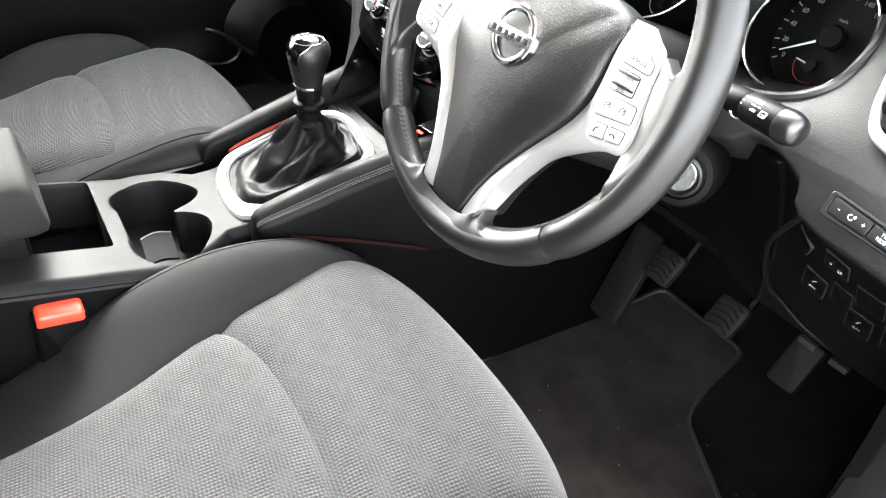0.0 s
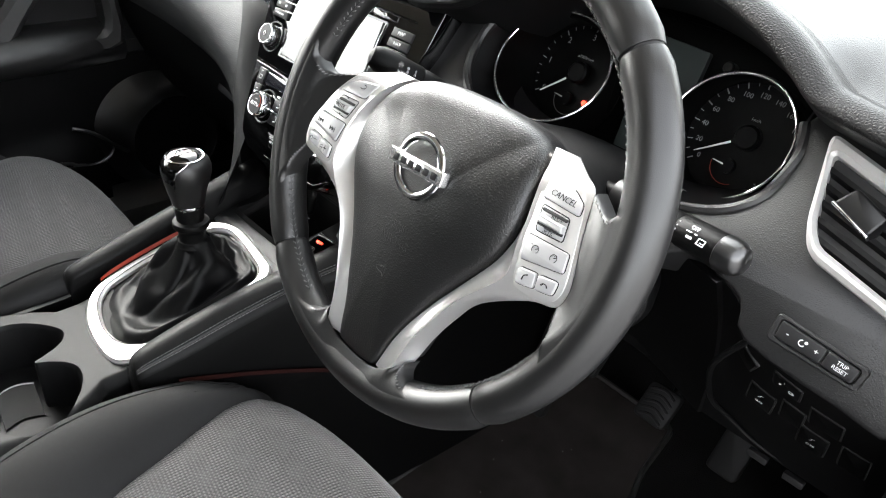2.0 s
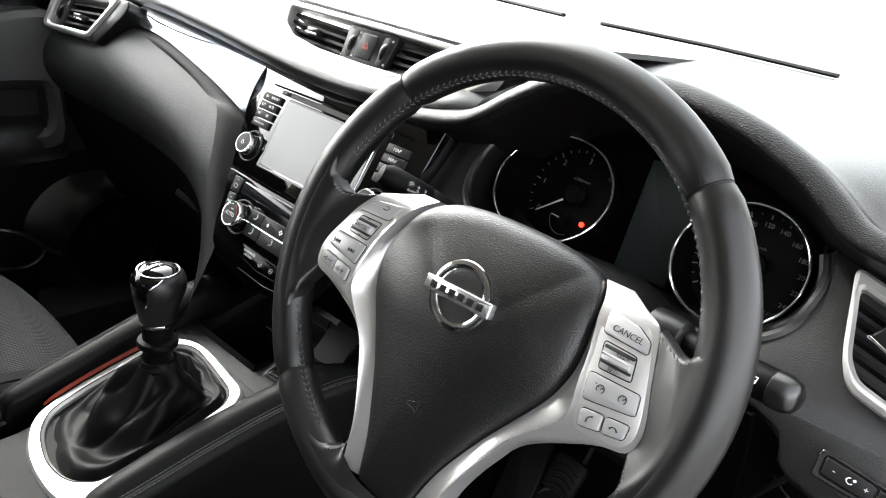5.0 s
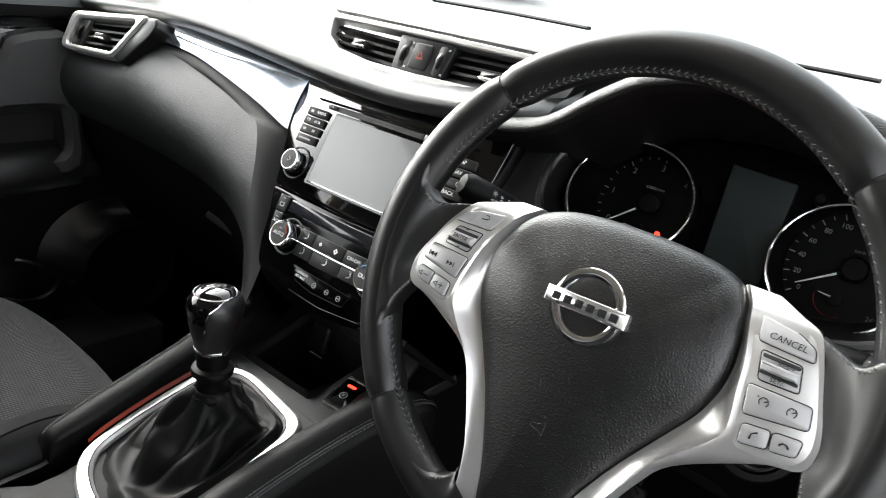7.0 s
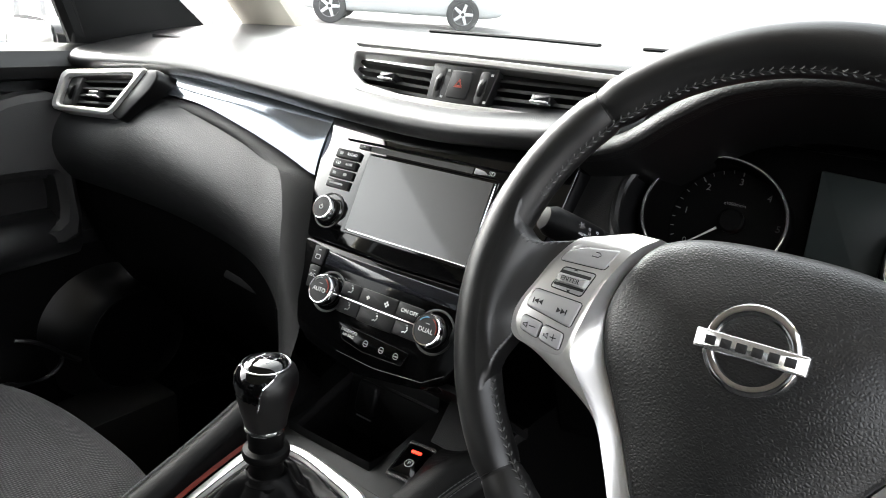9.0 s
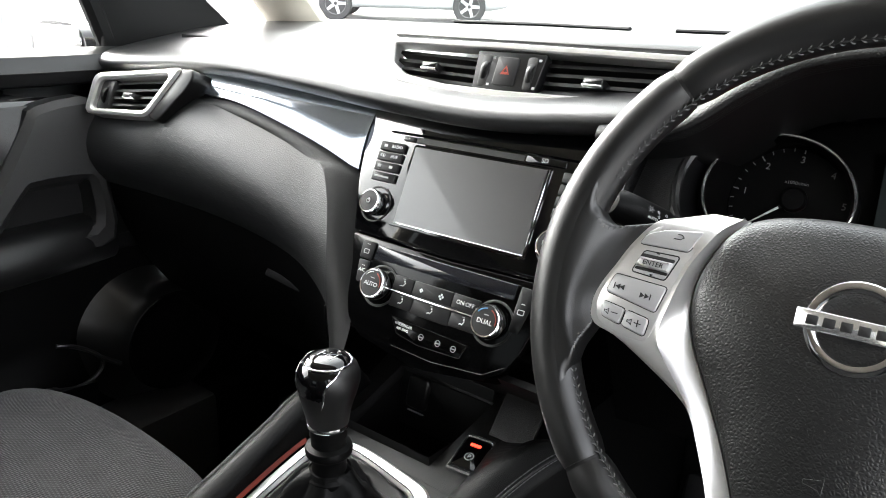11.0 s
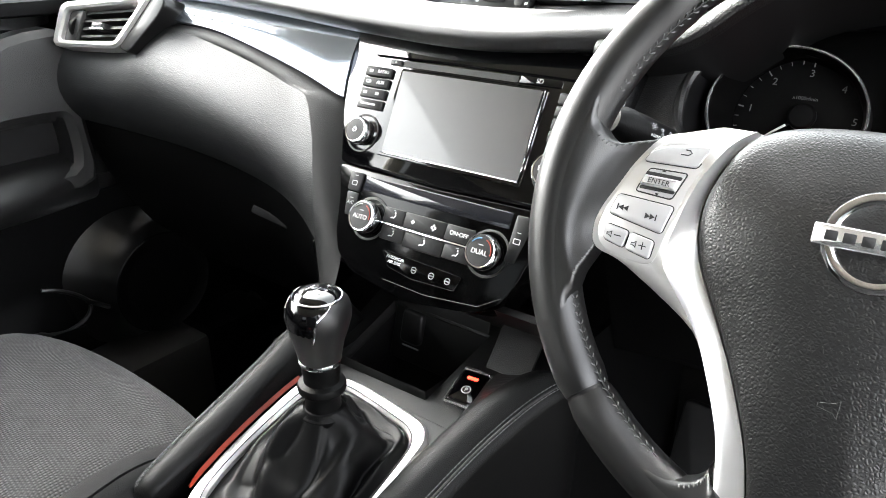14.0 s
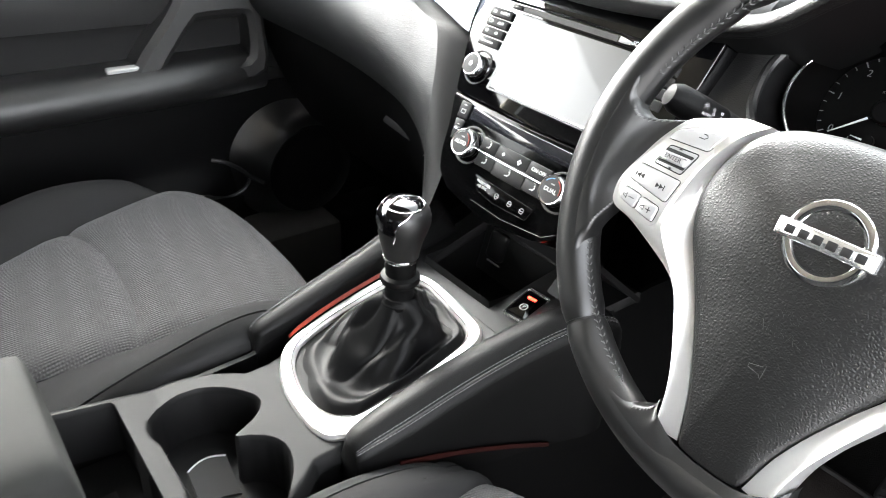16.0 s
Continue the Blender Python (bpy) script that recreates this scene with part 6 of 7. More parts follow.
# padded rails at both sides of the gear lever
def rail(s):
    key = [(-0.150, 0.086, 0.683, 0.010), (-0.140, 0.085, 0.690, 0.017), (-0.10, 0.087, 0.701, 0.021), (-0.04, 0.091, 0.717, 0.022), (0.02, 0.098, 0.732, 0.022), (0.07, 0.110, 0.747, 0.022), (0.105, 0.124, 0.756, 0.020), (0.125, 0.134, 0.752, 0.014), (0.138, 0.140, 0.738, 0.006)]
    pts = spline([V(x, y, z) for y, x, z, r in key], 5)
    wid = spline([V(r, 0, 0) for *_, r in key], 5)
    rings = []
    for p, w in zip(pts, wid):
        if s < 0:
            p.x += 0.018 * min(1, max(0, (0.09 - p.y) / 0.06))
            w.x *= 1 - 0.15 * min(1, max(0, (0.09 - p.y) / 0.06))
        r = w.x
        ring = []
        for q in range(17):
            a = math.pi * (1.0 - q / 16)
            ring.append(V(s * (p.x + r * math.cos(a) + 0.006), p.y, p.z - 0.004 + 0.62 * r * math.sin(a) - 0.3 * max(0, math.cos(a)) * r))
        last = ring[-1]
        ring += [V(s * (abs(last.x) + 0.003), p.y, last.z - 0.02), V(s * (abs(last.x) + 0.001), p.y, 0.60), V(s * (0.085 if s > 0 else 0.1), p.y, 0.60), V(s * (0.075 if s > 0 else 0.0975), p.y, p.z - 0.02)]
        rings.append(ring)
    return loft(rings), pts, wid


for s in (1, -1):
    bm, pts, wid = rail(s)
    r = part("side_pad", bm, RAILSKIN, console, "padded leather rail with double stitching", angle=60)
    r.data.materials.append(HARD)
    crown = [(p.y, p.z) for p in pts]
    for f in r.data.polygons:
        w = PLACE[console] @ f.center
        if w.z < interp(crown, w.y) - 0.016:
            f.material_index = 1
    part("seam", tube([V(s * (p.x + w.x * 0.72 + 0.006), p.y, p.z - 0.004 + 0.62 * w.x * math.sqrt(1 - 0.72 ** 2) - 0.216 * w.x + 0.0002) for p, w in zip(pts, wid)][2:-3], 0.0010, 6), INK, r)
    for off in ((0.62, 0.80) if s > 0 else (0.40, 0.62)):
        tagged(part("stitching", stitches([V(s * (p.x + w.x * off + 0.006), p.y, p.z - 0.004 + 0.62 * w.x * math.sqrt(1 - off * off) - 0.3 * off * w.x + 0.0006) for p, w in zip(pts, wid)][3:-4], 0.0045, 0.0034, 0.0006), SEAMTHREAD, r), kind="stuff")


def accent(u, v):
    y = -0.118 + 0.138 * u
    x = interp([(-0.13, -0.077), (-0.112, -0.084), (-0.06, -0.091), (0.0, -0.092), (0.03, -0.089)], y)
    return V(x - 0.0036 * v * min(1, 8 * u + 0.2), y, deck(y) + 0.0055 + 0.003 * v)


def low_accent(u, v):
    y = -0.115 + 0.182 * u
    return V(0.1215 + 0.020 * u * u + 0.0015 * v, y, 0.674 - 0.067 * u - 0.0045 * v)


part("lower_accent", sheet(low_accent, 20, 2, -0.002), DARKRED, console, "dark red strip under the driver's side pad")
part("red_accent", sheet(accent, 20, 2, 0.002), RED, console, "red accent strip beside the gear surround")

# armrest behind
arm = thing("armrest", (0, -0.52, 0.7), "padded dark grey centre armrest, closed", "armrest")
lid_ring = [(math.copysign(abs(math.cos(a)) ** 0.45, math.cos(a)), math.copysign(abs(math.sin(a)) ** 0.55, math.sin(a))) for a in (2 * math.pi * j / 32 for j in range(32))]
part("lid", loft([[V(-0.010 + 0.080 * w * x, y - 0.010 - 0.004 * z, 0.744 + 0.036 * h * z) for x, z in lid_ring] for y, w, h in ((-0.349, 0.80, 0.60), (-0.346, 0.90, 0.80), (-0.350, 0.97, 0.95), (-0.360, 1.0, 1.0), (-0.60, 1.0, 1.0), (-0.64, 0.95, 0.9))]), ARMCLOTH, arm, "padded grey lid", angle=70)
part("hinge_block", box(-0.075, 0.055, -0.60, -0.378, 0.64, 0.712, 0.006), HARD, arm)
part("bin", box(-0.085, 0.085, -0.66, -0.45, 0.30, 0.70, 0.01), HARD, arm)

# ---- gear lever ----
gear = thing("gear_lever", (0, -0.033, 0.70), "manual gear lever with a leather boot and chrome-capped knob", "gear lever")
base_ring = [CT @ V(p[0], p[1], 0.002) for p in ti]
top_c = V(-0.003, -0.032, 0.754)


RIDGES = [(-150, 24, 0.009, 0.34), (-96, -34, 0.012, 0.27), (-34, 40, 0.012, 0.32), (30, -20, 0.011, 0.34), (100, 22, 0.010, 0.36), (170, 14, 0.010, 0.34)]


def boot():
    """Leather skirt: flat near the frame, steep at the collar, with sharp folds that run askew."""
    rings = []
    for k in range(45):
        t = k / 44
        ring = []
        for j, p in enumerate(base_ring):
            a = math.atan2(p.y - top_c.y, p.x - top_c.x)
            q = top_c + V(math.cos(a) * 0.018, math.sin(a) * 0.018, 0)
            w = p.lerp(q, t ** 0.9)
            w.z = p.z - 0.004 + (q.z - p.z + 0.004) * (0.30 * t + 0.70 * t ** 2.0)
            swell = math.sin(math.pi * t) ** 0.7
            amp = -0.004
            for deg, skew, h, wd in RIDGES:
                d = (a - radians(deg + skew * (t - 0.4) * 2.0) + math.pi) % (2 * math.pi) - math.pi
                amp += h * math.exp(-(abs(d) / wd) ** 1.5)
            for deg, skew in ((-72, 70), (-8, -60), (52, 50), (-118, 40)):
                d = (a - radians(deg + skew * (t - 0.5)) + math.pi) % (2 * math.pi) - math.pi
                amp -= 0.0045 * math.exp(-abs(d) / 0.07)
            roll = 0.006 * math.exp(-((t - 0.14) / 0.09) ** 2) - 0.005 * math.exp(-((t - 0.36 - 0.05 * math.sin(2 * a)) / 0.09) ** 2)
            tuck = 0.004 * math.exp(-((t - 0.62 - 0.10 * math.sin(2 * a + 1)) / 0.08) ** 2)
            out = V(math.cos(a), math.sin(a), 0.7).normalized()
            ring.append(w + out * amp * swell + V(0, 0, roll + tuck * swell))
        rings.append(ring)
    return loft(rings, True, False)


part("boot", boot(), BOOTSKIN, gear, "folded black leather boot", angle=80)
part("boot_stitching", stitches([V(0.013, -0.02, 0.747), V(0.024, -0.005, 0.728), V(0.036, 0.008, 0.714), V(0.043, 0.014, 0.709)], 0.004, 0.003, 0.0004), BLACKTHREAD, gear)
GM = Matrix.Translation((-0.003, -0.033, 0.0))
part("collar", lathe([(0.0180, 0.740), (0.0198, 0.744), (0.0200, 0.748), (0.0180, 0.751), (0.0152, 0.754), (0.0148, 0.765), (0.0165, 0.7685), (0.0200, 0.7710), (0.0206, 0.7745), (0.0195, 0.7775), (0.0152, 0.7795), (0.0150, 0.785), (0.0160, 0.788), (0.0150, 0.798)], 32), HARD, gear, "black rubber bellows", m=GM)
part("chrome_ring", lathe([(0.0150, 0.7965), (0.0178, 0.7972), (0.0182, 0.7990), (0.0178, 0.8008), (0.0150, 0.8012)], 32), CHROME, gear, m=GM)


def knob_ring(z, rx, ry, cx=0.0, cy=0.0):
    return [V(cx + rx * math.cos(a), cy + ry * math.sin(a), z) for a in (2 * math.pi * j / 32 for j in range(32))]


kp = [(0.787, 0.0175, 0.0175, 0), (0.797, 0.0185, 0.019, 0), (0.810, 0.0205, 0.0215, 0), (0.824, 0.0235, 0.0245, 0.001), (0.836, 0.0255, 0.0265, 0.002), (0.846, 0.0255, 0.0265, 0.002), (0.854, 0.0235, 0.0245, 0.002), (0.860, 0.0190, 0.020, 0.002), (0.8635, 0.012, 0.013, 0.002), (0.865, 0.004, 0.005, 0.002)]
GK = GM @ Matrix.Translation((0, 0, 0.800)) @ Matrix.Diagonal((1, 1, 0.765, 1)) @ Matrix.Translation((0, 0, -0.787))
knobob = part("knob", loft([knob_ring(*q[:3], 0, q[3]) for q in kp]), LEATHER, gear, "rounded black leather knob", m=GK, angle=60)
# glossy cap with a chrome edge, over the top and down the driver-facing side
cap = []
for z, a0, a1, s in ((0.798, -1.95, -1.25, 1.02), (0.812, -2.12, -1.08, 1.02), (0.826, -2.25, -0.95, 1.02), (0.838, -2.3, -0.9, 1.02), (0.848, -2.4, -0.8, 1.02), (0.8555, -2.7, -0.5, 1.03), (0.8615, -3.1, -0.1, 1.05), (0.8650, -3.14, 0.0, 1.06), (0.8662, -3.14, 0.0, 0.6)):
    rx = interp([(q[0], q[1]) for q in kp], z) * s
    ry = interp([(q[0], q[2]) for q in kp], z) * s
    cap.append([V(rx * math.cos(a0 + (a1 - a0) * j / 12), 0.002 + ry * math.sin(a0 + (a1 - a0) * j / 12), z) for j in range(13)])
capob = part("cap", loft(cap, False, False), GLOSS, knobob, "gloss black shift cap", m=GK, angle=60)
part("top_disc", lathe([(0.0195, 0.8608), (0.0178, 0.8640), (0.013, 0.8664), (0.006, 0.8676), (0.0, 0.8678)], 32), GLOSS, capob, m=GK @ Matrix.Translation((0, 0.001, 0)))
part("cap_edge", tube([r_[0] for r_ in cap[:-2]] , 0.0009, 6), CHROME, capob, m=GK)
part("cap_edge", tube([r_[-1] for r_ in cap[:-2]], 0.0009, 6), CHROME, capob, m=GK)
part("cap_edge", tube([(0.0198 * math.cos(a), 0.001 + 0.0198 * math.sin(a), 0.8612) for a in (2 * math.pi * j / 32 for j in range(32))], 0.0010, 6, True), CHROME, capob, m=GK)
gm2 = GK @ Matrix.Translation((0, 0.001, 0.8676))
for seg in ([(-0.007, -0.005), (-0.007, 0.005)], [(0.0, -0.005), (0.0, 0.005)], [(0.007, -0.005), (0.007, 0.005)], [(-0.007, 0.0), (0.007, 0.0)]):
    part("shift_pattern", tube([(*p, -0.0002) for p in seg], 0.0006, 4), WHITE, capob, "white shift pattern", m=gm2)
for s, x, y in (("1", -0.0075, 0.0078), ("3", 0.0, 0.0082), ("5", 0.0075, 0.0078), ("2", -0.0075, -0.0078), ("4", 0.0, -0.0082), ("6", 0.0075, -0.0078)):
    words(s, 0.0042, at(gm2, x, y, -0.0012), capob, WHITE, "numeral")

# ---- parking brake switch ----
EPB = basis((0.0635, 0.089, deck(0.089) + 0.004), (1, 0.12, 0), (-0.12, 1, 0.30))
epb = thing("parking_brake_switch", EPB, "chrome-edged parking brake switch with a lit red lamp", "switch")
part("bezel", frame_plate(rounded([(-0.0165, -0.0235), (0.0165, -0.0235), (0.0150, 0.0225), (-0.0150, 0.0225)], 0.003), rounded([(-0.0135, -0.0205), (0.0135, -0.0205), (0.0125, 0.0175), (-0.0125, 0.0175)], 0.002), -0.006, 0.004, 0.0015), BADGE, epb, m=EPB)
part("rocker", plate(rounded([(-0.0135, -0.0205), (0.0135, -0.0205), (0.0125, 0.0175), (-0.0125, 0.0175)], 0.002), -0.006, 0.0055, 0.002, 0.0), GLOSS, epb, m=EPB)
part("red_lamp", plate(rounded([(-0.0055, 0.0065), (0.0055, 0.0065), (0.0055, 0.0098), (-0.0055, 0.0098)], 0.0008), 0.005, 0.0060, 0.0003), REDLIGHT, epb, "lit red lamp", m=EPB)
part("symbol", tube([(0.0042 * math.cos(a), -0.006 + 0.0042 * math.sin(a), 0.0057) for a in (2 * math.pi * j / 20 for j in range(20))], 0.0004, 4, True), WHITE, epb, m=EPB)
words("P", 0.006, at(EPB, 0, -0.006, 0.0057), epb, WHITE)

# ---- driver's switches ----
SWITCH = FASCIA @ Matrix.Translation((0, -0.088, -under(-0.088))) @ Matrix.Rotation(math.atan(8.0 * 0.033), 4, "X") @ Matrix.Translation((0, 0.088, 0))
sw = thing("dimmer_switch", SWITCH, "black dimmer and trip switch strip with white lettering", "switch")
part("recess", frame_plate(rounded([(0.213, -0.0765), (0.279, -0.0830), (0.277, -0.1005), (0.2125, -0.0970)], 0.004), rounded([(0.2175, -0.0798), (0.2742, -0.0857), (0.2725, -0.0972), (0.2170, -0.0935)], 0.003), -0.002, 0.0022, 0.001), SOFT, sw, m=SWITCH)
part("button", plate(rounded([(0.2180, -0.0803), (0.2510, -0.0836), (0.2502, -0.0955), (0.2176, -0.0932)], 0.002), -0.002, 0.003, 0.001), BTN_BLACK, sw, m=SWITCH)
part("button", plate(rounded([(0.2520, -0.0837), (0.2737, -0.0860), (0.2720, -0.0968), (0.2512, -0.0955)], 0.002), -0.002, 0.003, 0.001), BTN_BLACK, sw, m=SWITCH)
words("TRIP", 0.0040, at(SWITCH, 0.2630, -0.0884, 0.0032, -5), sw, WHITE)
words("RESET", 0.0040, at(SWITCH, 0.2627, -0.0924, 0.0032, -5), sw, WHITE)
words("-", 0.007, at(SWITCH, 0.2250, -0.0870, 0.0032), sw, WHITE)
words("+", 0.006, at(SWITCH, 0.2455, -0.0890, 0.0032), sw, WHITE)
part("symbol", tube([(0.2353 + 0.0021 * math.cos(radians(a)), -0.0882 + 0.0021 * math.sin(radians(a)), 0.0032) for a in range(90, 331, 20)], 0.0004, 4), WHITE, sw, m=SWITCH)
part("symbol", plate(circle(0.2378, -0.0868, 0.0011, 10), 0.0028, 0.0034, 0), WHITE, sw, m=SWITCH)

bank = thing("switch_bank", (0.57, 0.19, 0.8), "bank of small black switches with white symbols under the dashboard", "switch")


def knee_m(u, v):
    p, q, r = knee(u, v), knee(u + 0.01, v), knee(u, v - 0.01)
    m = basis(p, q - p, r - p)
    return m @ Matrix.Translation((0, 0, 0.0004))


for u, v, w, h, tx in ((0.22, 0.34, 0.020, 0.026, ""), (0.46, 0.24, 0.022, 0.028, "bars"), (0.33, 0.56, 0.022, 0.028, "OFF"), (0.50, 0.50, 0.018, 0.030, ""), (0.62, 0.62, 0.022, 0.028, "OFF"), (0.66, 0.36, 0.024, 0.032, ""), (0.82, 0.58, 0.020, 0.032, "")):
    km = knee_m(u, v)
    b = part("switch", plate(rounded([(-w / 2, -h / 2), (w / 2, -h / 2), (w / 2, h / 2), (-w / 2, h / 2)], 0.002), -0.006, 0.0012, 0.0008), HARD, bank, m=km)
    part("seam", frame_plate(rounded([(-w / 2 - 0.0012, -h / 2 - 0.0012), (w / 2 + 0.0012, -h / 2 - 0.0012), (w / 2 + 0.0012, h / 2 + 0.0012), (-w / 2 - 0.0012, h / 2 + 0.0012)], 0.002), rounded([(-w / 2, -h / 2), (w / 2, -h / 2), (w / 2, h / 2), (-w / 2, h / 2)], 0.002), -0.003, 0.0004, 0.0002), INK, b, m=km)
    if tx == "OFF":
        words("OFF", 0.0042, at(km, 0, -0.006, 0.0014), b, GREYPRINT)
        part("symbol", tube([(-0.002, 0.001, 0.0014), (0.0, 0.003, 0.0014), (-0.0006, 0.004, 0.0014), (0.002, 0.006, 0.0014)], 0.0004, 4), GREYPRINT, b, m=km)
    elif tx:
        words("0", 0.0050, at(km, -0.005, -0.002, 0.0014), b, GREYPRINT)
        words("1", 0.0050, at(km, -0.002, 0.006, 0.0014), b, GREYPRINT)
        part("symbol", tube([(0.0045 + 0.0022 * math.cos(a), -0.004 + 0.0026 * math.sin(a), 0.0014) for a in (2 * math.pi * j / 12 for j in range(12))], 0.0004, 4, True), GREYPRINT, b, m=km)

# ---- seats ----
def seat(cx, dy, label, stitched=0, nose=0.0):
    """A front seat; stitched: the side (1 or -1) whose outer flank is stitched leather."""
    st = thing("front_seat", (cx, -0.25, 0.30), label, "car seat", "front seats")
    left = lambda y: -interp([(-0.56, 0.085), (-0.40, 0.095), (-0.315, 0.108), (-0.272, 0.122), (-0.23, 0.138), (-0.19, 0.150), (-0.153, 0.159), (-0.117, 0.171), (-0.066, 0.187), (-0.02, 0.200)], y)
    inner_crest = lambda y: interp([(-0.56, 0.52), (-0.40, 0.580), (-0.33, 0.615), (-0.27, 0.639), (-0.214, 0.656), (-0.178, 0.664), (-0.141, 0.672), (-0.103, 0.677), (-0.068, 0.675)], y)
    crest = lambda y: interp([(-0.56, 0.535), (-0.45, 0.570), (-0.40, 0.592), (-0.34, 0.624), (-0.28, 0.653), (-0.22, 0.669), (-0.16, 0.673), (-0.10, 0.666), (-0.06, 0.655)], y)
    flat = lambda y: interp([(-0.56, 0.595), (-0.40, 0.612), (-0.22, 0.634), (-0.10, 0.640), (0.0, 0.640)], y)

    def front(v, y_end):
        """Runs along the seat, then rolls over the nose: y, and the drop below the top."""
        if v < 0.72:
            return -0.56 + (y_end + 0.56) * v / 0.72, 0.0
        t = (v - 0.72) / 0.28
        a = min(1, t / 0.6) * math.pi / 2
        y, z = y_end + 0.062 * math.sin(a), 0.062 * (1 - math.cos(a))
        if t > 0.6:
            z += 0.20 * (t - 0.6) / 0.4
            y -= 0.03 * (t - 0.6) / 0.4
        return y, z

    def panel(v0, v1):
        def fn(u, v):
            vv = v0 + (v1 - v0) * v
            y, fall = front(vv, -0.082 + nose)
            xl = left(y)
            x = xl - xl * 2 * u
            e = min(u, 1 - u) * 0.30
            puff = 0.012 * (1 - math.exp(-e / 0.010)) + 0.006 * math.sin(math.pi * u) - 0.010
            g = min(v, 1 - v) * (v1 - v0) * 0.6
            z = flat(y) - fall + puff - 0.014 * math.exp(-g / 0.008) * (1 if 0.1 < vv < 0.71 else 0.2)
            y += (0.012 * (1 - (2 * u - 1) ** 2) - 0.022 * abs(2 * u - 1) ** 4) * min(1, vv * 1.6)
            return V(cx + x, y + dy, z)
        return fn
    part("seat_panel", sheet(panel(0.0, 0.520), 30, 24, -0.02), CLOTH, st, "grey woven check cloth", angle=80)
    part("seat_panel", sheet(panel(0.520, 1.0), 30, 34, -0.02), CLOTH, st, "grey woven check cloth", angle=80)
    for s in (-1, 1):
        def side(u, v, s=s):
            y, fall = front(v, -0.112 if s == -stitched else -0.088 + nose)
            xi = abs(left(y))
            wide = 0.225 if s == stitched else 0.245
            wide -= 0.030 * min(1, max(0, v - 0.55) / 0.3) ** 2 * (s != stitched)
            top_u, brink, roll = 0.56, max(wide - 0.030, xi + 0.012), 0.030
            base, top = flat(y) - 0.010, inner_crest(y) if s == stitched else crest(y)
            if u < top_u:
                t = u / top_u
                x = xi + (brink - xi) * t
                z = base + (top - base) * math.sin(t * math.pi / 2) ** 0.9 + 0.004 * (1 - math.exp(-t / 0.06)) - 0.004
            else:
                t = (u - top_u) / (1 - top_u)
                x = brink + roll * math.sin(min(1, t * 2.2) * math.pi / 2)
                z = top - 0.030 * (1 - math.cos(min(1, t * 2.2) * math.pi / 2)) - 0.20 * max(0, t - 0.3)
            return V(cx + s * x, y + dy - 0.02 * min(1, v * 1.6) * min(1, u / 0.5) ** 2 * (v > 0.3), z - fall)
        b = part("bolster", sheet(lambda u, v: side(0.60 * u, v), 24, 52, -0.012 * s), BOLSTER, st, "dark plain bolster cloth", angle=80)
        f = part("flank", sheet(lambda u, v: side(0.60 + 0.40 * u, v), 14, 52, -0.012 * s), RAILSKIN if s == stitched else BOLSTER, st, "stitched black leather flank" if s == stitched else "dark plain bolster cloth", angle=80)
        part("seam", tube([side(0.40, 0.02 + k / 40 * 0.84) + V(0, 0, 0.0004) for k in range(41)], 0.0010, 5), INK, b)
        part("seam", tube([side(0.60, 0.02 + k / 40 * 0.86) + V(0, 0, 0.0002) for k in range(41)], 0.0010, 5), INK, f)
        if s == stitched:
            for u in (0.605, 0.640):
                tagged(part("stitching", stitches([side(u, 0.02 + k / 60 * 0.84) + V(0.0006 * s, 0, 0.0006) for k in range(61)], 0.0048, 0.0034, 0.0005), THREAD, f), kind="stuff")
    part("seat_base", box(cx - 0.20, cx + 0.20, -0.54 + dy, -0.06 + dy, 0.33, 0.58, 0.03), HARD, st)
    part("backrest", sheet(lambda u, v: V(cx + 0.25 * (2 * u - 1), -0.58 + dy - 0.28 * v - 0.05 * (1 - (2 * u - 1) ** 2), 0.56 + 0.62 * v - 0.03 * (2 * u - 1) ** 4), 14, 14, 0.10), BOLSTER, st)
    return st


seat(0.352, 0.0, "driver's seat in grey woven check cloth with dark bolsters")
seat(-0.345, -0.028, "passenger's seat in grey woven check cloth with a stitched leather flank", 1, 0.017)
# ---- belt buckle ----
buckle = thing("seat_belt_buckle", (0.125, -0.40, 0.60), "black seat belt buckle with a red release button", "seat belt buckle")
BK = basis((0.122, -0.372, 0.643), (0, 1, -0.12), (0, 0.12, 1))
part("housing", plate(rounded([(-0.022, -0.075), (0.022, -0.075), (0.026, 0.018), (-0.026, 0.018)], 0.006), -0.012, 0.010, 0.004), HARD, buckle, m=BK)
part("release_button", plate(rounded([(-0.024, 0.006), (0.024, 0.006), (0.022, 0.023), (-0.022, 0.023)], 0.006), -0.009, 0.012, 0.004), REDPLASTIC, buckle, "red release button", m=BK)
part("strap", box(0.118, 0.126, -0.40, -0.35, 0.36, 0.58, 0.002), BOLSTER, buckle)

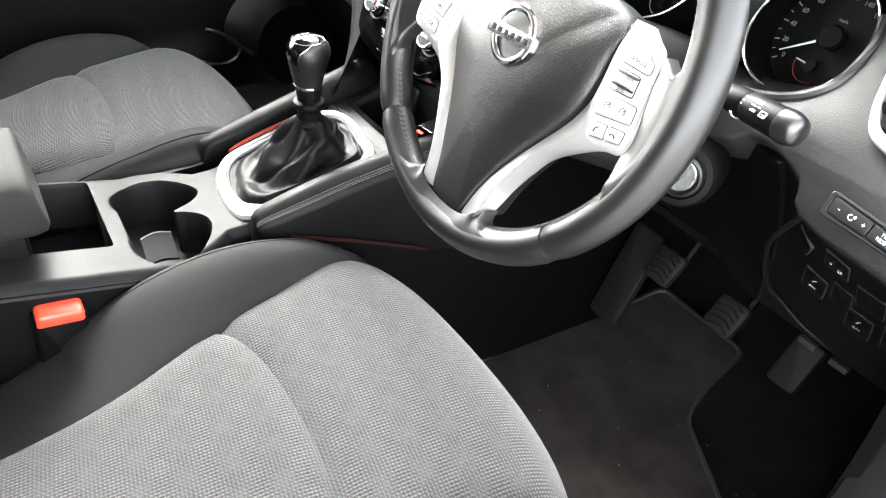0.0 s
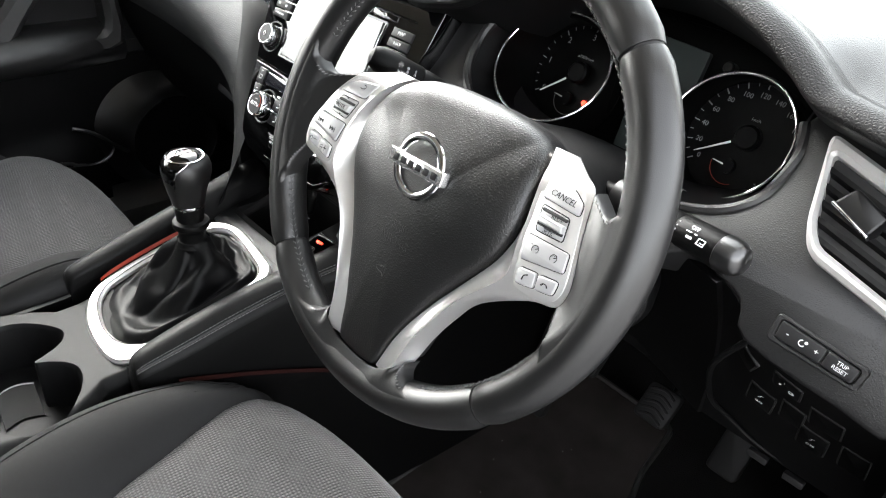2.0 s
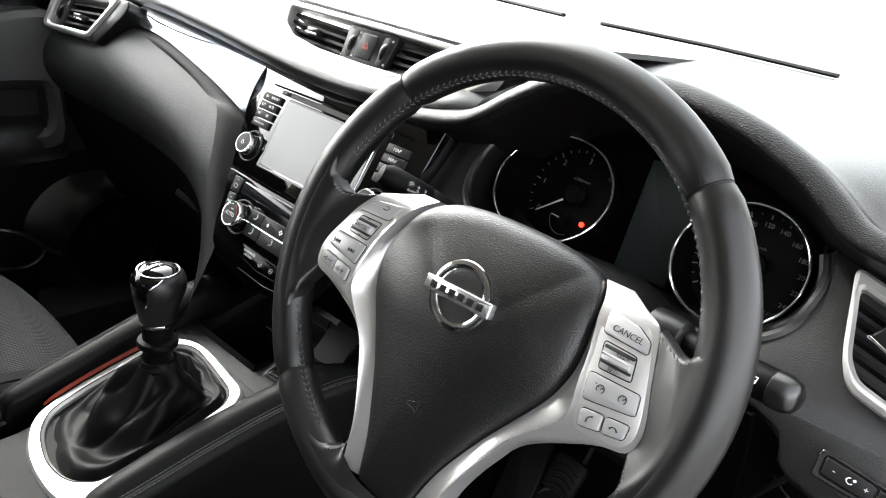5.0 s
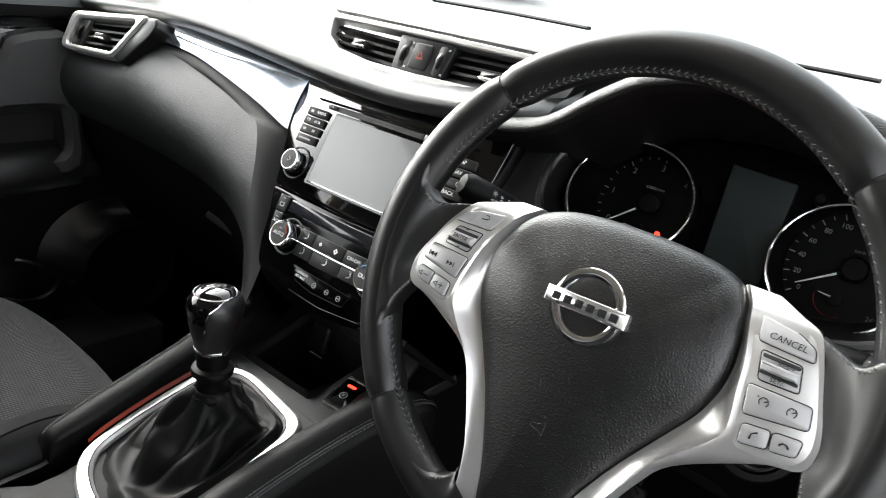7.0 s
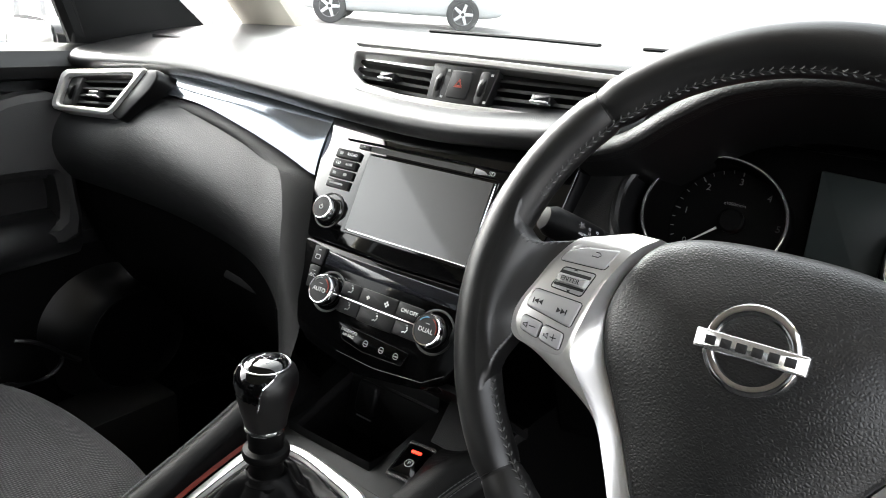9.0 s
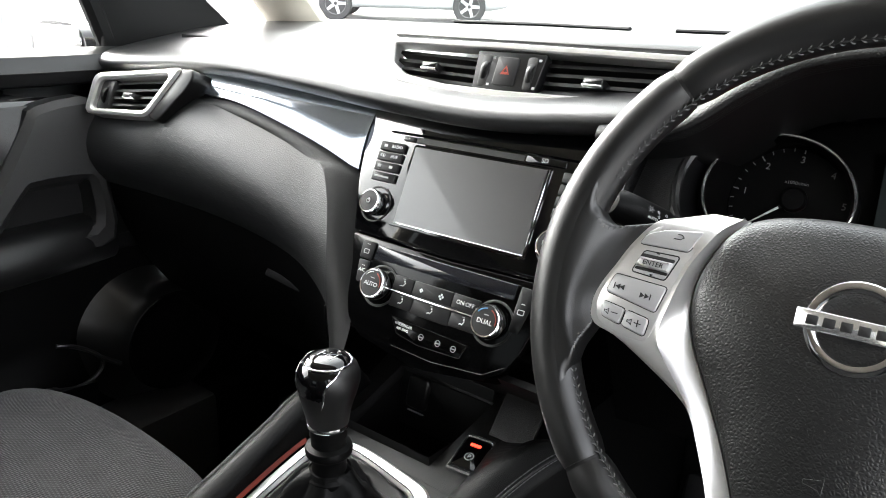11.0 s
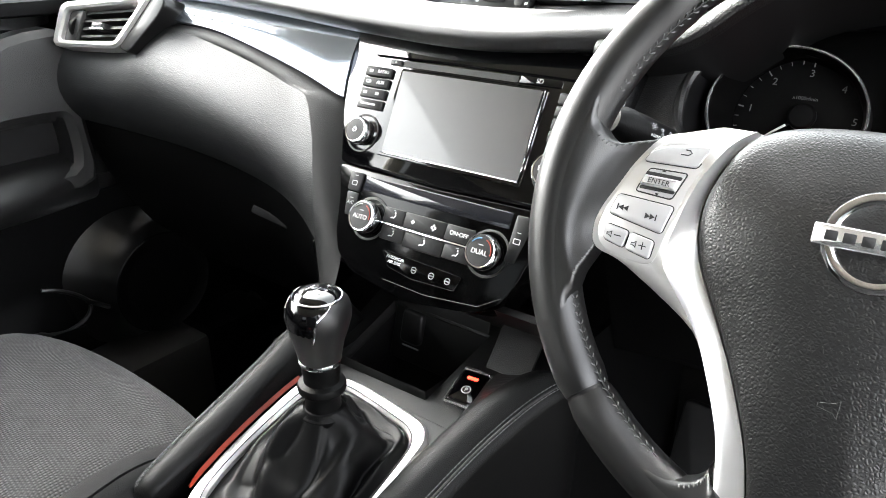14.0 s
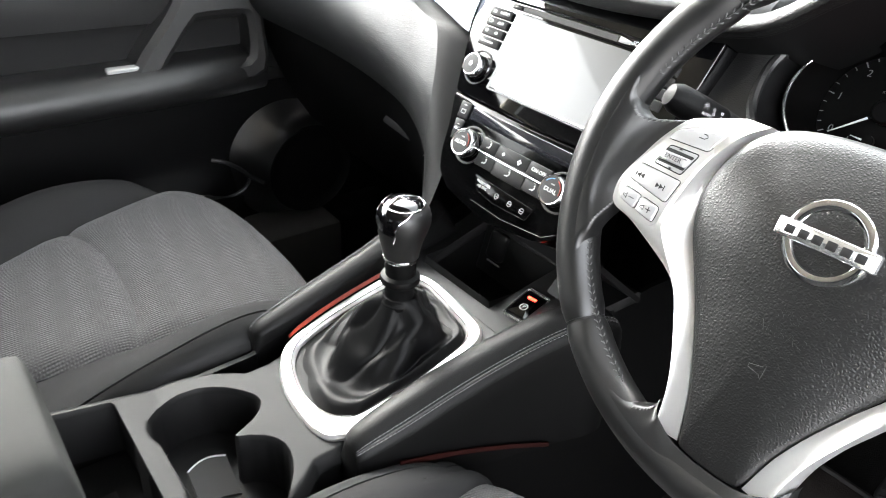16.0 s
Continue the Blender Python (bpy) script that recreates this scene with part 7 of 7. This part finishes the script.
# ---- pedals, rest and mats ----
def pedal(name, c, w, h, lean, label, ribs=True):
    m = basis(c, (1, 0, 0), (0, math.sin(radians(lean)), math.cos(radians(lean))))
    p = thing(name, m, label, "pedal", "pedals")
    o = rounded([(-w / 2, -h / 2), (w / 2 * 0.9, -h / 2), (w / 2, h / 2), (-w / 2 * 0.9, h / 2)], 0.008)
    part("pad", plate(o, -0.008, 0.004, 0.003), RUBBER, p, m=m)
    if ribs:
        for k in range(5):
            y = -h / 2 + h * (k + 0.7) / 5.6
            part("rib", tube([(x, y + 0.004 * math.cos(x * 120), 0.004) for x in [(-w / 2 + 0.006) + (w - 0.014) * q / 8 for q in range(9)]], 0.0022, 6), RUBBER, p, m=m)
    part("arm", tube([m @ V(0, 0, -0.012), m @ V(0, h * 0.4, -0.05), Vector(c) + V(0, 0.16, 0.16)], 0.008, 8), HARD, p)
    return p


pedal("clutch_pedal", (0.274, 0.415, 0.545), 0.052, 0.054, 35, "ribbed black rubber clutch pedal")
pedal("brake_pedal", (0.394, 0.415, 0.540), 0.050, 0.054, 35, "ribbed black rubber brake pedal")
pedal("accelerator_pedal", (0.500, 0.43, 0.535), 0.044, 0.075, 25, "plain black accelerator pedal", False)
rest = solo("foot_rest", plate(rounded([(-0.03, -0.09), (0.03, -0.09), (0.03, 0.09), (-0.03, 0.09)], 0.01), -0.01, 0.004, 0.003), RUBBER, "ribbed black foot rest beside the clutch", "foot rest", m=basis((0.195, 0.44, 0.46), (1, 0, 0), (0.05, 0.35, 0.9)), origin=(0.195, 0.44, 0.4))
MAT = [(0.16, -0.25), (0.60, -0.25), (0.60, 0.25), (0.545, 0.34), (0.40, 0.42), (0.37, 0.50), (0.36, 0.60), (0.17, 0.60), (0.15, 0.50), (0.10, 0.47), (0.115, 0.35), (0.135, 0.28)]
mat = thing("floor_mat", (0.36, 0.2, 0.31), "black carpet floor mat with a bound edge", "floor mat")


def drape(x, y):
    return 0.31 + 0.30 * max(0, y - 0.50)


bm = plate(rounded(MAT, 0.02), 0, 0.008, 0.002)
bmesh.ops.triangulate(bm, faces=[f for f in bm.faces if len(f.verts) > 4])
for v in bm.verts:
    v.co.z += drape(v.co.x, v.co.y)
part("mat_surface", bm, MATCLOTH, mat)
part("bound_edge", tube([V(p[0], p[1], drape(p[0], p[1]) + 0.007) for p in rounded(MAT, 0.02)], 0.005, 6, True), SILLSKIN, mat, "dark grey bound edge")
rng = random.Random(3)
for _ in range(20):
    x, y = rng.uniform(0.18, 0.56), rng.uniform(-0.05, 0.45)
    part("lint_fleck", box(-0.0010, 0.0010, -0.0003, 0.0003, 0, 0.0005, 0), GREYPRINT, mat, "pale lint fleck", m=pose(x, y, drape(x, y) + 0.008, 0, 0, rng.uniform(0, 180)))
solo("sill_guard", tube([(-0.70, -0.25, 0.36), (-0.70, 0.12, 0.365), (-0.715, 0.36, 0.385), (-0.73, 0.45, 0.43)], 0.03, 10, flat=0.6), SATIN, "black plastic sill guard", "trim", "structure")

# ---- passenger's door ----
door = thing("passenger_door", (-0.72, 0, 0.35), "closed passenger's door with a black lining and pull handle", "car door")


def dx(x, *yz):
    return [V(x, y, z) for y, z in yz]


def lining(u, v):
    y = -0.60 + 1.12 * u
    prof = [(-0.735, 1.045), (-0.715, 1.052), (-0.695, 1.045), (-0.690, 1.030), (-0.697, 1.018), (-0.712, 1.014)]
    k = v * (len(prof) - 1)
    i = min(int(k), len(prof) - 2)
    a, b = prof[i], prof[i + 1]
    return V(a[0] + (b[0] - a[0]) * (k - i), y, a[1] + (b[1] - a[1]) * (k - i) + 0.012 * max(0, u - 0.6))


part("top_rail", sheet(lining, 20, 15, 0.008), SOFT, door)
part("bright_line", tube([(-0.7105, -0.58 + 0.11 * k, 1.012) for k in range(7)] + [(-0.7105, 0.15, 1.013)], 0.0022, 6), CHROME, door)
part("inlay", sheet(lambda u, v: V(-0.712 - 0.004 * math.sin(3.14 * v), -0.60 + 0.80 * u, 1.010 - 0.032 * v), 10, 4, 0.006), GLOSS, door)


def upper(u, v):
    y = -0.60 + 1.05 * u
    z = 0.980 - 0.115 * v
    return V(-0.712 + 0.035 * math.sin(math.pi * min(1, v * 0.9 + 0.1)) * (0.5 + 0.5 * min(1, max(0, (y + 0.02) / 0.14))), y, z)


part("upper_pad", sheet(upper, 24, 10, 0.008), DOORSKIN, door)
part("middle", sheet(lambda u, v: V(-0.728, -0.60 + 1.1 * u, 0.870 - 0.09 * v), 10, 4, 0.006), BOLSTER, door)


def armrest_pad(u, v):
    y = -0.60 + 0.755 * u
    a = math.pi * (0.5 - v)
    return V(-0.722 + 0.068 * math.cos(a) ** 0.6 * (1 - 0.5 * max(0, (u - 0.75) / 0.25) ** 2) if math.cos(a) > 0 else -0.722, y, 0.757 + 0.034 * math.sin(a) + 0.012 * u)


part("armrest", sheet(armrest_pad, 24, 14, 0.006), SOFT, door)
# pull handle: a frame round a three-cornered opening
ho = [(-0.085, 0.735), (-0.075, 0.800), (-0.012, 0.880), (0.035, 0.955), (0.060, 0.985), (0.150, 0.985), (0.150, 0.875), (0.150, 0.770), (0.060, 0.752), (0.0, 0.742)]
hi = [(-0.030, 0.785), (-0.022, 0.800), (0.006, 0.838), (0.030, 0.866), (0.042, 0.872), (0.110, 0.872), (0.122, 0.860), (0.122, 0.800), (0.090, 0.795), (0.030, 0.788)]
HD = basis((-0.690, 0, 0), (0, 1, 0), (0, 0, 1))
part("pull_handle", frame_plate([Vector((p.x, p.y)) for p in spline([(y, z) for y, z in ho], 3, True)], [Vector((p.x, p.y)) for p in spline([(y, z) for y, z in hi], 3, True)], -0.03, 0.022, 0.010), DOORSKIN, door, m=HD)
part("switch_plate", plate(rounded([(-0.13, -0.016), (-0.03, -0.012), (-0.03, 0.012), (-0.13, 0.016)], 0.004), 0, 0.004, 0.001), SATIN, door, m=basis((-0.685, 0.0, 0.797), (0, 1, 0), (-1, 0, 0.2)))
part("window_switch", plate(rounded([(-0.115, -0.006), (-0.065, -0.006), (-0.065, 0.006), (-0.115, 0.006)], 0.003), 0.003, 0.010, 0.002), BTN_SILVER, door, "silver window switch", m=basis((-0.680, 0.0, 0.797), (0, 1, 0), (-1, 0, 0.2)))


def low_lining(u, v):
    y = -0.60 + 1.15 * u
    z = 0.735 - 0.40 * v
    p = math.exp(-(((y + 0.02) / 0.10) ** 4 + ((z - 0.47) / 0.10) ** 4)) * 0.035
    return V(-0.725 + p, y, z)


part("lower_lining", sheet(low_lining, 50, 30, 0.006), HARD, door)
pod_rings = []
for k in range(15):
    t = k / 14
    r = 0.088 + 0.046 * (1 - t) ** 1.9
    pod_rings.append([V(-0.728 + 0.076 * t, 0.221 - 0.020 * (1 - t) + r * math.cos(a), 0.571 + r * math.sin(a)) for a in (2 * math.pi * j / 48 for j in range(48))])
pod = part("speaker_pod", loft(pod_rings, True, False), PODSKIN, door, "rounded black speaker pod", angle=60)
part("speaker_grille", lathe([(0.0, -0.008), (0.030, -0.007), (0.060, -0.005), (0.082, -0.002), (0.0865, 0.001), (0.088, 0.0), (0.0885, -0.004)], 48), HARD, pod, "black speaker cover", m=Matrix.Translation((-0.652, 0.221, 0.571)) @ Matrix.Rotation(math.pi / 2, 4, "Y"))
part("bright_line", tube([(-0.7000, -0.58 + 0.1 * k, 0.9005) for k in range(7)], 0.0016, 6), CHROME, door)
part("panel_gap", tube([(-0.692, 0.116, 0.770), (-0.692, 0.19, 0.770)], 0.0012, 6), SATIN, door)
part("pocket_lip", tube(spline([V(-0.664, 0.030, 0.628), V(-0.660, 0.051, 0.621), V(-0.660, 0.078, 0.602), V(-0.660, 0.094, 0.581), V(-0.660, 0.085, 0.561), V(-0.660, 0.055, 0.550), V(-0.660, 0.025, 0.556), V(-0.660, -0.022, 0.566), V(-0.66, -0.3, 0.575)], 5), 0.0035, 8), PODSKIN, door, "smooth pocket edge")
part("pocket_wall", sheet(lambda u, v: V(-0.661 - 0.02 * v, -0.45 + 0.53 * u, 0.572 - 0.022 * u * u - 0.19 * v), 12, 5, 0.006), HARD, door)
part("pocket_tab", tube([V(-0.661, 0.090, 0.588), V(-0.658, 0.106, 0.576), V(-0.660, 0.122, 0.563)], 0.004, 8), PODSKIN, door)
part("window_pane", sheet(lambda u, v: V(-0.748 + 0.09 * v, -0.77 + 1.03 * u - 0.12 * u * v, 1.05 + 0.40 * v), 4, 4, 0.004), glass("green_tinted_glass", (0.90, 0.91, 0.90)), door, "lightly tinted side window")
part("window_frame", tube([V(-0.735, 0.21, 1.05), V(-0.72, 0.155, 1.20), V(-0.68, 0.04, 1.42), V(-0.66, -0.10, 1.46), V(-0.66, -0.80, 1.46)], 0.016, 8), MATT, door)
part("sail_panel", plate([(0.190, 1.050), (0.47, 1.050), (0.42, 1.10), (0.30, 1.20), (0.185, 1.30)], -0.02, 0.004, 0.004), MATT, door, "black plastic corner panel", m=basis((-0.722, 0, 0), (0, 1, 0), (0, 0, 1)))

# ---- outside ----
mirror_ob = thing("door_mirror", (-0.92, 0.26, 1.05), "dark exterior door mirror seen through the window", "door mirror")
part("shell", loft([[V(-0.93 + 0.10 * math.copysign(abs(math.cos(a)) ** 0.6, math.cos(a)) * s, y, 1.03 + 0.062 * math.copysign(abs(math.sin(a)) ** 0.6, math.sin(a)) * s) for a in (2 * math.pi * j / 20 for j in range(20))] for y, s in ((0.22, 1.0), (0.27, 1.0), (0.33, 0.8), (0.36, 0.4))]), BODY, mirror_ob)
part("mirror_glass", plate(rounded([(-0.085, -0.055), (0.085, -0.055), (0.085, 0.055), (-0.085, 0.055)], 0.02), 0, 0.003, 0.001), CHROME, mirror_ob, "mirror glass", m=basis((-0.93, 0.219, 1.03), (1, 0, 0), (0, 0, 1)))
part("foot", box(-0.86, -0.74, 0.26, 0.32, 1.04, 1.075, 0.01), BODY, mirror_ob)


def up_on(x, y):
    """A pose on the sloping ground."""
    return SLOPE @ Matrix.Translation((x, y, 0))


def parked_car(x, y, turn):
    m = up_on(x, y) @ Matrix.Rotation(radians(turn), 4, "Z")
    c = thing("parked_car", m, "silver parked hatchback standing across the car park", "car")
    prof = [(-2.1, 0.35), (-2.12, 0.65), (-2.0, 0.88), (-1.6, 0.98), (-1.0, 1.42), (0.3, 1.46), (1.0, 1.02), (1.9, 0.85), (2.1, 0.6), (2.1, 0.32), (1.75, 0.25), (-1.75, 0.25)]
    bmx = plate(rounded(prof, 0.12, 3), -0.85, 0.85, 0.08)
    part("body", bmx, PALEPAINT, c, m=m @ Matrix.Rotation(math.pi / 2, 4, "X"))
    for sx in (-1.3, 1.3):
        for sy in (-0.80, 0.80):
            wm = m @ Matrix.Translation((sx, sy, 0.32)) @ Matrix.Rotation(math.copysign(math.pi / 2, -sy), 4, "X")
            w = part("wheel", lathe([(0.20, -0.09), (0.30, -0.10), (0.32, -0.07), (0.32, 0.07), (0.30, 0.10), (0.215, 0.10), (0.20, 0.07)], 28), TYRE, c, "black tyre, its grey standing in for glare", m=wm)
            part("rim", lathe([(0.0, 0.06), (0.19, 0.06), (0.205, 0.085), (0.215, 0.085), (0.215, 0.05), (0.0, 0.05)], 28), WHEELGREY, w, m=wm)
            for k in range(5):
                part("spoke", plate([(0.03, -0.035), (0.20, -0.028), (0.20, 0.028), (0.03, 0.035)], 0.06, 0.085, 0.008), PALEPAINT, w, m=wm @ Matrix.Rotation(k * 2 * math.pi / 5, 4, "Z"))
    for sx in (-0.7, 0.35):
        for sy in (-0.853, 0.853):
            part("side_window", plate([(sx - 0.45, 1.0), (sx + 0.42, 1.0), (sx + 0.15, 1.36), (sx - 0.3, 1.36)], -0.006, 0.006, 0.002), GLOSS, c, m=m @ Matrix.Translation((0, sy, 0)) @ Matrix.Rotation(math.pi / 2, 4, "X"))
    return c


parked_car(-9.62, 11.36, 37)
fence = thing("picket_fence", up_on(-6.5, 1.5), "pale metal railings beside the car park", "fence")
for k in range(46):
    y = -4.0 + 0.22 * k
    part("picket", box(-6.52, -6.48, y - 0.02, y + 0.02, 0.05, 1.9, 0.005), FENCE, fence, m=SLOPE)
for z in (0.3, 1.7):
    part("rail", box(-6.55, -6.51, -4.2, 6.2, z - 0.03, z + 0.03, 0.005), FENCE, fence, m=SLOPE)
